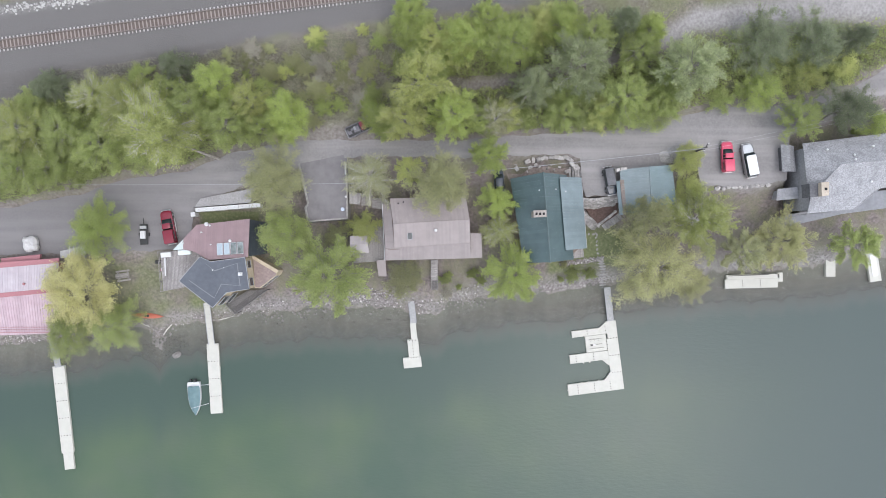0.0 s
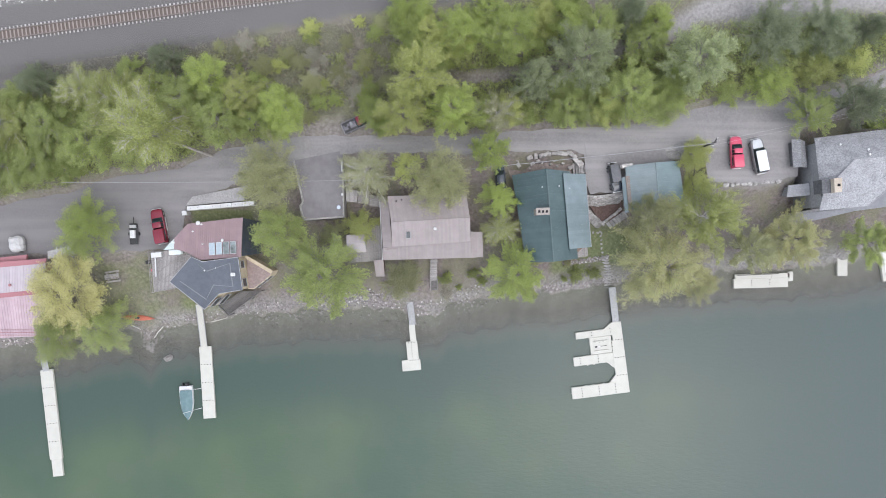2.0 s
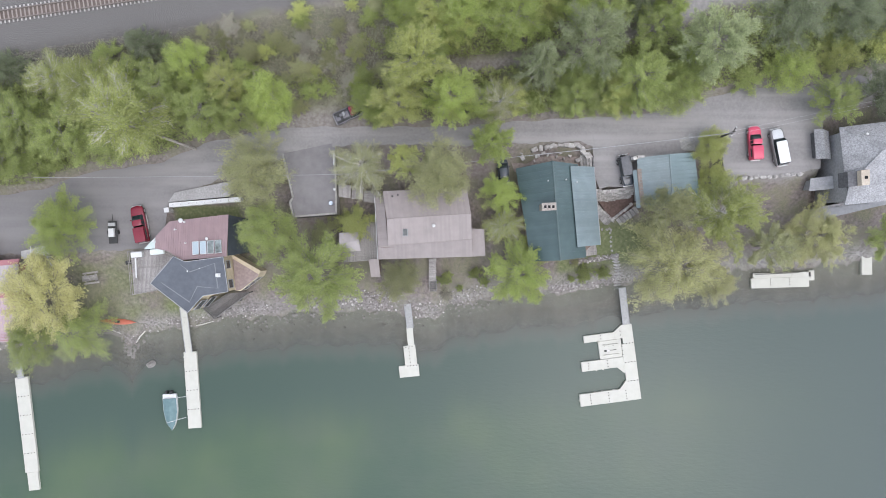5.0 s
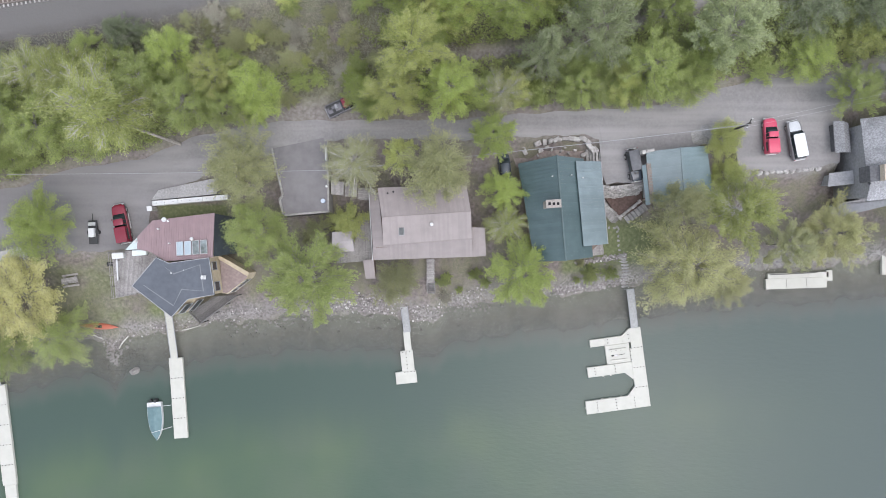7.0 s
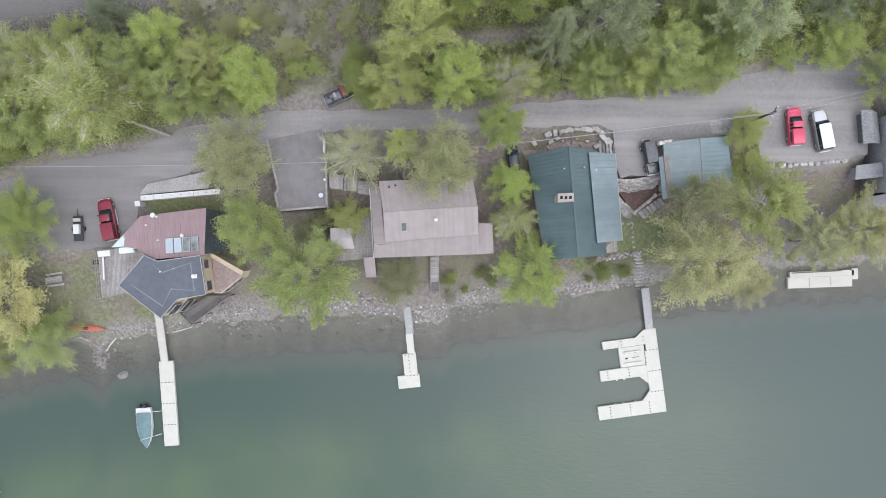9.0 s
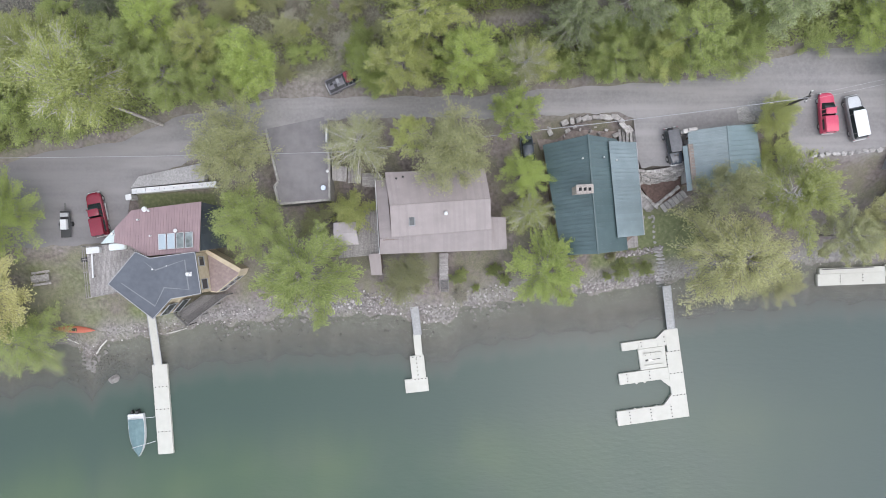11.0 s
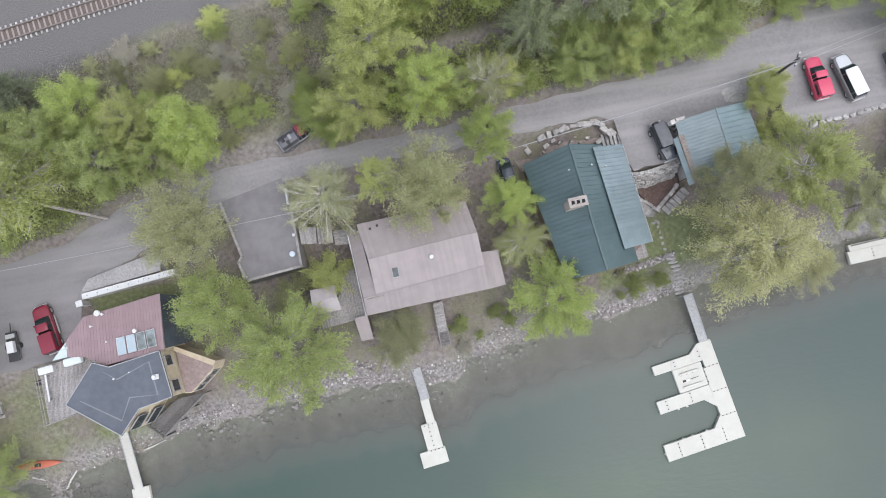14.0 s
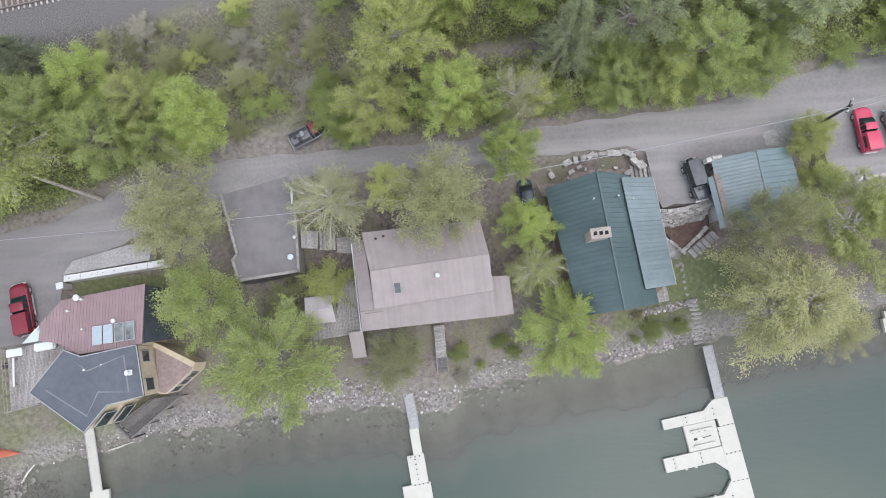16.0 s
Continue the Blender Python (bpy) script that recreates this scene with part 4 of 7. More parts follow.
shore_steps = empty("shore_walkway", "weathered wooden walkway and steps down to the shore", "walkway")
planks(shore_steps, (-2.1, -5.6, 2.95), (1.15, 0.05, 0), (0, 3.5, 0.1), 22, DECKWOOD)
for i in range(8):
    y = -5.65 - i * 0.34
    boxed("step", shore_steps, DARKWOOD, -1.95, -0.95, y - 0.27, y, 2.72 - i * 0.27, 2.78 - i * 0.27, 0.01)
for x in (-2.08, -0.92):
    tubed("stringer", shore_steps, DECKWOOD, [(x, -5.4, 2.9), (x + 0.02, -8.45, 0.65)], 0.07, 4)
    for y, z in ((-2.3, 1.0), (-4.2, 0.8), (-5.6, 0.6)):
        tubed("post", shore_steps, DECKWOOD, [(x, y, z), (x, y, 3.1)], 0.07, 4)

# ---- teal house ----
teal = empty("teal_roofed_house", "chalet under a dark teal standing-seam metal roof", "house")
RN, RS = (15.8, 11.9, 10.5), (16.9, -2.3, 10.5)
panels(teal, RN, RS, (13.1, -2.5, 7.6), (10.9, 11.2, 7.6), 27, TEAL, 0.06)
panels(teal, RN, RS, (21.1, -1.9, 8.35), (19.9, 11.7, 8.35), 27, TEAL, 0.06)
tubed("ridge_cap", teal, TEAL, [(15.8, 11.95, 10.53), (16.9, -2.35, 10.53)], 0.13, 6)
# dormer slope in a paler, greyer teal than the main roof
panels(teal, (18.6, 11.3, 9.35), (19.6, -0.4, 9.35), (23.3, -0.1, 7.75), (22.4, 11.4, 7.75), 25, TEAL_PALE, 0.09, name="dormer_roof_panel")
tubed("gutter", teal, TRIM, [(22.45, 11.4, 7.72), (23.35, -0.1, 7.72)], 0.07, 6)
block("wall", teal, BROWN_SIDING, [(11.4, 10.8), (13.5, -1.9), (20.6, -1.5), (22.6, 0.3), (21.9, 11.0), (15.8, 11.4)], 1.2, 7.55, "dark brown timber wall")
block("gable_wall", teal, BROWN_SIDING, [(12.5, 10.9), (19.4, 11.3), (20.4, -1.5), (14.3, -1.8)], 7.5, 8.3)
ch = block("chimney", teal, BRICK, [(14.15, 4.8), (16.0, 4.88), (15.95, 5.8), (14.1, 5.72)], 8.5, 12.0, "pale brick chimney")
block("cap", ch, BRICK, [(14.07, 4.72), (16.08, 4.8), (16.03, 5.88), (14.02, 5.8)], 12.0, 12.14, "stained concrete cap")
# solid black blocks on the cap paint the shade of three hollow flues
for i in range(3):
    block("flue", ch, FLUE_SHADE, [(14.33 + i * 0.56, 5.08), (14.66 + i * 0.56, 5.1), (14.66 + i * 0.56, 5.48), (14.33 + i * 0.56, 5.46)], 12.1, 12.16, "dark flue opening")
for x, y, z in ((15.2, 9.1, 10.3), (17.9, 9.3, 9.7), (19.6, 9.0, 9.0)):
    vent(teal, x, y, z, 0.1, 0.35, METAL)
for i in range(4):
    a, b = lerp((13.8, -1.93), (20.3, -1.57), i / 4 + 0.04), lerp((13.8, -1.93), (20.3, -1.57), (i + 1) / 4 - 0.04)
    window(teal, a, b, 3.4, 5.8)
porch = empty("back_porch", "small grey wooden porch at the house corner", "porch")
poly_planks(porch, [(21.2, -1.9), (23.6, -1.6), (23.5, 0.2), (21.2, 0.1)], 4.6, 90, 0.17, DECKWOOD)
block("porch_frame", porch, DECKWOOD, [(21.3, -1.8), (23.5, -1.5), (23.4, 0.1), (21.3, 0.0)], 2.0, 4.54)

# stone walls round the teal house
def slab_mesh(name, material, seed):
    rng = random.Random(seed)
    bm = bmesh.new()
    bmesh.ops.create_cube(bm, size=0.95)
    for v in bm.verts:
        v.co = Vector((v.co.x * rng.uniform(0.75, 1.1), v.co.y * rng.uniform(0.7, 1.1), v.co.z * rng.uniform(0.75, 1.0)))
    bmesh.ops.bevel(bm, geom=bm.edges[:], offset=0.07, segments=1, affect="EDGES", profile=0.5)
    me = bpy.data.meshes.new(name)
    bm.to_mesh(me)
    bm.free()
    me.materials.append(material)
    return me


def stone_row(name, label, pts, size, zf, seed, layers=1, mat=BOULDER, batter=0.0):
    """A dry-stone row: single stones set along a line, each its own piece."""
    wall = empty(name, label, "stone wall")
    rng = random.Random(seed)
    meshes = [slab_mesh("stone", mat, seed * 10 + k) if mat is SLAB else rock_mesh("stone", mat, seed * 10 + k, 0.8) for k in range(5)]
    for layer in range(layers):
        for a, b in zip(pts, pts[1:]):
            length = math.hypot(b[0] - a[0], b[1] - a[1])
            s = 0.0
            while s < length:
                w = rng.uniform(0.75, 1.35) * size
                p = lerp(a, b, min((s + w / 2) / length, 1.0))
                ob = hang("stone", rng.choice(meshes), wall)
                z = zf(p[0], p[1]) + layer * size * 0.55
                ob.matrix_basis = Matrix.Translation((p[0] + rng.uniform(-0.12, 0.12) * size, p[1] + rng.uniform(-0.12, 0.12) * size + batter * layer, z)) @ Matrix.Rotation(math.atan2(b[1] - a[1], b[0] - a[0]) + rng.uniform(-0.3, 0.3) * (0.35 if mat is SLAB else 1.0), 4, "Z") @ Matrix.Diagonal((w * 1.1, size * rng.uniform(0.7, 1.0), size * rng.uniform(0.7, 1.0), 1))
                s += w * 0.95
    return wall


SLAB = surface("cut_wall_stone", (0.25, 0.235, 0.22), (0.42, 0.40, 0.375), 3.0, 0.9, bump=0.3, random_amount=0.25)
stone_row("stone_wall", "curved wall of pale fitted stones below the lane", [(15.4, 14.3), (16.5, 14.75), (20.2, 14.8), (21.0, 14.2), (21.7, 13.2)], 0.8, lambda x, y: 6.3, 3, 1, SLAB)
loose = empty("loose_slabs", "scattered pale stone slabs lying on bare soil", "stones")
loose_me = [slab_mesh("slab", SLAB, 700 + k) for k in range(4)]
rng = random.Random(31)
for x, y, s_ in ((12.0, 14.0, 0.75), (12.2, 13.1, 0.8), (12.9, 14.1, 0.6), (13.9, 14.2, 0.95), (14.4, 13.3, 0.7), (14.9, 14.4, 0.9), (15.3, 13.8, 0.6), (16.0, 13.4, 0.4), (17.3, 13.2, 0.45), (18.4, 12.9, 0.4), (19.3, 13.3, 0.5), (20.6, 12.7, 0.8), (17.9, 13.7, 0.35), (14.0, 12.6, 0.35), (22.1, 13.3, 1.1)):
    ob = hang("slab", rng.choice(loose_me), loose)
    ob.matrix_basis = Matrix.Translation((x, y, 6.1 if y > 14.15 or x > 22 else 5.5)) @ Matrix.Rotation(rng.uniform(0, 3.1), 4, "Z") @ Matrix.Rotation(rng.uniform(-0.2, 0.2), 4, "X") @ Matrix.Diagonal((s_ * 1.15, s_ * 0.8, 0.6, 1))
slab_steps = empty("slab_steps", "short flight of pale stone slab steps", "steps")
for i in range(5):
    block("step", slab_steps, PATHSTONE, [(20.9 + i * 0.42, 11.7), (21.26 + i * 0.42, 11.65), (21.2 + i * 0.42, 13.4 - i * 0.1), (20.84 + i * 0.42, 13.4 - i * 0.1)], 4.5, 5.7 + i * 0.16)
soil_bed = tagged(new("garden_bed", mesh_of("garden_bed", [(10.3, 13.2, 5.2), (11.0, 11.0, 4.9), (16, 11.6, 5.0), (21, 11.6, 5.2), (20.8, 13.6, 5.4), (19.8, 14.4, 5.6), (16.5, 14.4, 5.6), (13.5, 13.9, 5.5)], [(0, 1, 2, 7), (2, 3, 4, 6), (4, 5, 6), (2, 6, 7)], DRY_SOIL)), "bare dry reddish soil strip behind the house", "soil", kind="structure")
retain = stone_row("retaining_wall", "stacked grey stone retaining wall below the parking bay", [(23.0, 6.8), (25.5, 6.7), (28.9, 7.3)], 0.52, lambda x, y: 3.6, 5, 10, SLAB, 0.14)
patio = tagged(new("patio", mesh_of("patio", [(23.4, 7.6, 3.6), (26.2, 3.6, 3.3), (29.6, 5.6, 3.4), (29.4, 8.2, 3.6), (23.4, 7.6, 2), (26.2, 3.6, 2), (29.6, 5.6, 2), (29.4, 8.2, 2)], [(0, 1, 2, 3), (0, 4, 5, 1), (1, 5, 6, 2), (2, 6, 7, 3)], SOIL)), "sunken reddish soil patio between the walls", "patio", kind="structure")
garden_steps = empty("stone_steps", "curving flagstone steps beside the house", "steps")
for side, a, b in ((0, (23.9, 5.6), (26.4, 2.9)), (1, (26.6, 3.2), (29.8, 5.6))):
    for i in range(7):
        p, q = lerp(a, b, i / 7), lerp(a, b, (i + 0.92) / 7)
        d = Vector((q[0] - p[0], q[1] - p[1])).normalized()
        w = Vector((-d.y, d.x)) * 0.85
        z = 3.0 + (0.14 * (6 - i) if side == 0 else 0.16 * i)
        block("step", garden_steps, PATHSTONE if i % 2 else BOULDER, [(p[0] - w.x, p[1] - w.y), (q[0] - w.x, q[1] - w.y), (q[0] + w.x * 0.3, q[1] + w.y * 0.3), (p[0] + w.x * 0.3, p[1] + w.y * 0.3)], 2.0, z)
stone_row("stone_edging", "low pale stone edging round the sunken patio", [(23.6, 6.2), (26.2, 3.7), (29.3, 6.2)], 0.55, lambda x, y: 3.5, 9, 1, SLAB)
step_path = empty("stepping_stones", "pale flagstone path winding down to the dock", "path")
flag = [rock_mesh("flagstone", PATHSTONE, 60 + k, 0.22) for k in range(3)]
rng = random.Random(8)
for (x0, y0), (x1, y1), n in (((25.9, 2.4), (26.4, -1.0), 6), ((24.0, 2.3), (26.2, 2.2), 4)):
    for i in range(n):
        x, y = x0 + (x1 - x0) * i / (n - 1) + rng.uniform(-0.1, 0.1), y0 + (y1 - y0) * i / (n - 1)
        ob = hang("flagstone", rng.choice(flag), step_path)
        ob.matrix_basis = Matrix.Translation((x, y, land_at(x, y) + 0.06)) @ Matrix.Rotation(rng.uniform(0, 6), 4, "Z") @ Matrix.Diagonal((0.6, 0.45, 0.5, 1))
for i in range(12):
    f = i / 11
    x, y = 26.8 + 1.3 * f + 0.2 * math.sin(f * 4), -1.8 - 5.2 * f
    ob = hang("flagstone", rng.choice(flag), step_path)
    ob.matrix_basis = Matrix.Translation((x, y, land_at(x, y) + 0.12)) @ Matrix.Rotation(rng.uniform(-0.2, 0.2), 4, "Z") @ Matrix.Diagonal((1.5, 0.55, 0.6, 1))

# ---- carport ----
carport = empty("carport", "open carport with a pale teal metal roof", "carport")
panels(carport, (32.9, 12.95, 9.5), (33.4, 5.9, 9.5), (28.9, 5.4, 8.8), (28.4, 12.5, 8.8), 18, TEAL_PALE, 0.1)
# same metal on the east slope, its shade put in as a darker teal
panels(carport, (32.9, 12.95, 9.5), (33.4, 5.9, 9.5), (37.7, 6.2, 8.7), (36.8, 13.3, 8.7), 12, surface("shaded_slope_teal_roofing", (0.115, 0.165, 0.172), (0.15, 0.205, 0.212), 0.8, 0.42, bump=0.02), 0.09)
tubed("ridge_cap", carport, TEAL_PALE, [(32.9, 13.0, 9.53), (33.4, 5.85, 9.53)], 0.1, 6)
panels(carport, (27.9, 10.7, 8.5), (28.45, 5.2, 8.5), (28.95, 5.3, 8.72), (28.4, 10.8, 8.72), 4, TEAL_PALE, 0.03, name="eave_panel")
block("leaf_gutter", carport, surface("leaf_litter", (0.15, 0.12, 0.10), (0.26, 0.215, 0.185), 5.0, 0.95), [(28.95, 5.3), (29.5, 5.35), (29.0, 11.0), (28.4, 10.9)], 8.5, 8.93, "brown leaf-filled valley")
block("wall", carport, BROWN_SIDING, [(30.0, 6.4), (36.6, 7.0), (36.2, 7.3), (30.0, 6.8)], 2.5, 8.7)
block("wall", carport, BROWN_SIDING, [(36.3, 7.0), (36.7, 7.0), (36.0, 12.6), (35.6, 12.6)], 2.5, 8.7)
block("floor", carport, CONCRETE, [(29.7, 6.4), (36.4, 6.9), (35.8, 13.0), (29.5, 12.6)], 2.5, 6.5)
for x, y in ((29.2, 12.0), (29.6, 6.4)):
    tubed("post", carport, BROWN_SIDING, [(x, y, 3.0), (x, y, 8.6)], 0.14, 4)
pile = stone_row("stone_pillar", "small pale stone pillar at the carport corner", [(27.7, 12.5), (29.2, 12.7)], 0.6, lambda x, y: 6.7, 12, 8, SLAB)
heap_v, heap_f = [(38.5, 15.3, 7.05)], []
for ring_i, (rr, zz) in enumerate(((0.6, 0.98), (1.0, 0.6))):
    for k in range(16):
        a_ = k * math.tau / 16
        wob = 1 + 0.12 * math.sin(k * 2.3) + 0.07 * math.sin(k * 4.1)
        heap_v.append((38.5 + 2.1 * rr * wob * math.cos(a_), 15.3 + 1.45 * rr * wob * math.sin(a_), 6.0 + zz + (0.0 if ring_i else 0.02 * math.sin(k * 5))))
for k in range(16):
    heap_f += [(0, 1 + k, 1 + (k + 1) % 16), (1 + k, 17 + k, 17 + (k + 1) % 16, 1 + (k + 1) % 16)]
gravel_heap = tagged(new("gravel_island", mesh_of("gravel_island", heap_v, heap_f, GRAVEL)), "low mound of pale gravel beside the lane", "gravel", kind="structure")
stone_row("boulder_row", "row of grey boulders along the parking bay edge", [(44.6, 9.7), (53.4, 10.3)], 0.95, lambda x, y: 6.5, 20)

# ---- grey shingled house ----
grey = empty("grey_shingled_house", "large house under a grey shingled hip roof", "house")
Z0, Z1 = 10.4, 13.4


def roof_face(parent, pts, mat=SHINGLE, thick=0.14, name="roof_slope"):
    n = len(pts)
    v = [tuple(p) for p in pts] + [(p[0], p[1], p[2] - thick) for p in pts]
    f = [tuple(range(n)), tuple(range(2 * n - 1, n - 1, -1))] + [(i, n + i, n + (i + 1) % n, (i + 1) % n) for i in range(n)]
    return hang(name, mesh_of(name, v, f, mat), parent)


APEX = (61.0, 12.8, Z1)
roof_face(grey, [(56.9, 16.5, Z0), (57.6, 9.9, Z0), (59.0, 10.0, 11.6), APEX])
roof_face(grey, [(56.9, 16.5, Z0), APEX, (80.0, 14.5, Z1), (80.0, 19.3, Z0)])
roof_face(grey, [APEX, (59.0, 10.0, 11.6), (57.9, 8.2, 11.0), (57.6, 5.4, Z0), (65.0, 6.1, Z0), (68.4, 9.3, Z0 + 0.9), (80.0, 10.2, Z0 + 0.9), (80.0, 14.5, Z1)])
for a_, b_ in (((56.9, 16.5, Z0), APEX), ((57.9, 8.2, 11.0), APEX), (APEX, (80.0, 14.5, Z1)), ((65.0, 6.1, Z0), (68.4, 9.3, Z0 + 0.9))):
    tubed("ridge_cap", grey, SHINGLE, [a_, b_], 0.09, 5)
block("wall", grey, GREY_SIDING, [(58.0, 6.0), (64.6, 6.6), (68.2, 9.8), (79.0, 10.6), (79.0, 18.4), (57.6, 15.9)], 2.5, 10.3, "grey siding")
ch = block("chimney", grey, surface("tan_chimney_stone", (0.34, 0.29, 0.23), (0.44, 0.38, 0.31), 6.0, 0.9), [(58.6, 8.0), (59.7, 8.1), (59.7, 10.2), (58.5, 10.1)], 9.0, 12.6, "tan chimney")
# black block: shade of the flue hollow, painted on top
block("flue", ch, FLUE_SHADE, [(59.0, 8.9), (59.4, 8.9), (59.4, 9.3), (59.0, 9.3)], 12.5, 12.68, "dark flue opening")
block("chimney_saddle", grey, DARK_SIDING, [(57.3, 7.9), (58.6, 8.0), (58.5, 10.1), (57.2, 10.0)], 9.5, 11.7)
panels(grey, (57.7, 9.9, 7.6), (57.9, 8.0, 7.6), (54.6, 7.7, 6.9), (54.8, 9.6, 6.9), 5, GREY_SIDING, 0.03, name="lean_to_panel")
block("lean_to_wall", grey, GREY_SIDING, [(55.0, 8.0), (57.6, 8.1), (57.6, 9.6), (55.1, 9.4)], 3.0, 6.9)
block("terrace_roof", grey, surface("grey_terrace_deck", (0.21, 0.215, 0.23), (0.265, 0.27, 0.285), 2.0, 0.8), [(55.7, 5.0), (57.6, 5.2), (64.8, 6.0), (68.5, 9.2), (80, 10.0), (80, 7.4), (66.5, 5.6), (57.0, 3.4), (55.6, 3.4)], 4.8, 5.1, "grey terrace")
block("terrace_wall", grey, GREY_SIDING, [(56.2, 4.0), (66.0, 5.8), (79.5, 8.0), (79.5, 9.5), (58.2, 5.6), (56.2, 5.0)], 1.5, 4.8)
for x, y, z in ((59.9, 15.3, 11.6), (63.6, 14.4, 12.4), (63.4, 13.6, 13.0), (66.8, 15.8, 12.0), (66.6, 10.3, 11.9)):
    vent(grey, x, y, z, 0.16, 0.35)
roof_face(grey, [(55.7, 16.6, 8.6), (54.7, 16.7, 8.0), (55.0, 12.3, 8.0), (56.0, 12.3, 8.6)], name="entry_roof")
roof_face(grey, [(55.7, 16.6, 8.6), (56.0, 12.3, 8.6), (57.2, 12.3, 8.0), (56.8, 16.4, 8.0)], name="entry_roof")
block("entry_wall", grey, DARK_SIDING, [(55.0, 16.3), (56.6, 16.2), (56.9, 12.8), (55.3, 12.6)], 4.0, 7.9)
for i in range(3):
    window(grey, (58.6 + i * 2.1, 6.02 + i * 0.19), (60.0 + i * 2.1, 6.15 + i * 0.19), 6.4, 8.6)

# ---- red-roofed house ----
red = empty("red_roofed_house", "long low house under a faded red metal roof", "house")
panels(red, (-84.0, -4.2, 6.3), (-63.4, -2.4, 6.3), (-64.3, -7.0, 5.5), (-84.0, -8.9, 5.5), 46, PINK_PALE, 0.03)
panels(red, (-84.0, -9.0, 5.35), (-64.3, -7.2, 5.35), (-65.2, -14.6, 3.2), (-84.0, -15.2, 3.2), 44, PINK, 0.03)
block("ridge_cap", red, RED_TRIM, [(-84.0, -4.3), (-63.4, -2.5), (-63.3, -1.7), (-84.0, -3.3)], 6.2, 6.4, "red ridge cap")
block("band", red, RED_TRIM, [(-84.0, -9.3), (-64.4, -7.4), (-64.3, -6.7), (-84.0, -8.5)], 5.3, 5.62, "red roof band")
block("entry_roof", red, RED_TRIM, [(-73.4, -2.7), (-67.0, -1.9), (-66.9, -1.1), (-73.4, -1.8)], 5.2, 5.6, "red entry roof")
block("wall", red, RED_TRIM, [(-84, -14.6), (-65.8, -14.0), (-64.0, -2.6), (-84, -4.3)], 0.0, 3.2, "red timber wall")
block("wall_upper", red, RED_TRIM, [(-84, -8.5), (-64.9, -7.0), (-64.0, -2.6), (-84, -4.3)], 3.0, 5.4, "red timber wall")
for k in range(3):
    bm = bmesh.new()
    box(bm, -84, -65.4, -14.4 + k * 0.45, -14.34 + k * 0.45, 3.45 + k * 0.13, 3.5 + k * 0.13, 0)
    part("snow_guard", bm, RED_TRIM, red)
vent(red, -69.4, -6.0, 5.8, 0.2, 0.3, RED_TRIM)
landing = empty("white_railed_stairs", "grey landing and stairs with white handrails", "stairs")
block("landing", landing, CONCRETE, [(-64.5, -1.8), (-60.2, -1.2), (-60.2, 0.4), (-64.5, -0.6)], 2.5, 4.1)
for i in range(10):
    y = -1.4 - i * 0.3
    boxed("step", landing, DECKWOOD, -61.6, -60.1, y - 0.28, y, 3.9 - i * 0.17, 3.96 - i * 0.17, 0.01)
for x in (-61.7, -60.0, -62.4):
    tubed("handrail", landing, WHITE, [(x, 0.2, 5.1), (x, -1.4, 5.0), (x + 0.5, -4.8, 3.2)], 0.055, 5)
    for k in range(5):
        f = k / 4
        tubed("baluster", landing, WHITE, [(x + 0.5 * f, -1.4 - 3.4 * f, 3.8 - 1.8 * f), (x + 0.5 * f, -1.4 - 3.4 * f, 5.0 - 1.8 * f)], 0.04, 4)
block("porch", landing, DECKWOOD, [(-64.4, -5.6), (-61.9, -5.4), (-61.8, -2.4), (-64.3, -2.6)], 2.0, 3.6)

# ---- docks ----
coupler_me = mesh_of("coupler", [(-0.075, -0.06, 0), (0.075, -0.06, 0), (0.075, 0.06, 0), (-0.075, 0.06, 0), (-0.06, -0.045, 0.02), (0.06, -0.045, 0.02), (0.06, 0.045, 0.02), (-0.06, 0.045, 0.02)], [(4, 5, 6, 7), (0, 1, 5, 4), (1, 2, 6, 5), (2, 3, 7, 6), (3, 0, 4, 7)], DARK)


def float_section(parent, x0, x1, y0, y1, top=0.42):
    """A moulded float: a bevelled hull with a proud tread plate and coupling lugs at its sides."""
    s = boxed("dock_section", parent, DOCK, x0 + 0.004, x1 - 0.004, y0 + 0.004, y1 - 0.004, -0.15, top, 0.02)
    return s


def couplers(parent, a, b, n, top=0.425):
    for i in range(n):
        p = lerp(a, b, (i + 0.5) / n)
        ob = hang("coupler", coupler_me, parent)
        ob.matrix_basis = Matrix.Translation((p[0], p[1], top))


def straight_dock(label, x, y, heading, sections, width=2.03, last=None):
    d = empty("floating_dock", label, "dock", x, y, 0, heading, "floating docks")
    for i in range(sections):
        float_section(d, -width / 2, width / 2, -3.05 * (i + 1), -3.05 * i)
        if i:
            couplers(d, (-width / 2, -3.05 * i), (width / 2, -3.05 * i), 4)
        for side in (-1, 1):
            for k in (0.25, 0.75):
                boxed("lug", d, DOCK, side * width / 2 - 0.07, side * width / 2 + 0.07, -3.05 * (i + k) - 0.12, -3.05 * (i + k) + 0.12, 0.1, 0.36, 0.03)
    if last:
        float_section(d, -width / 2 + 0.25, width / 2 - 0.15, -3.05 * sections - last, -3.05 * sections)
    return d


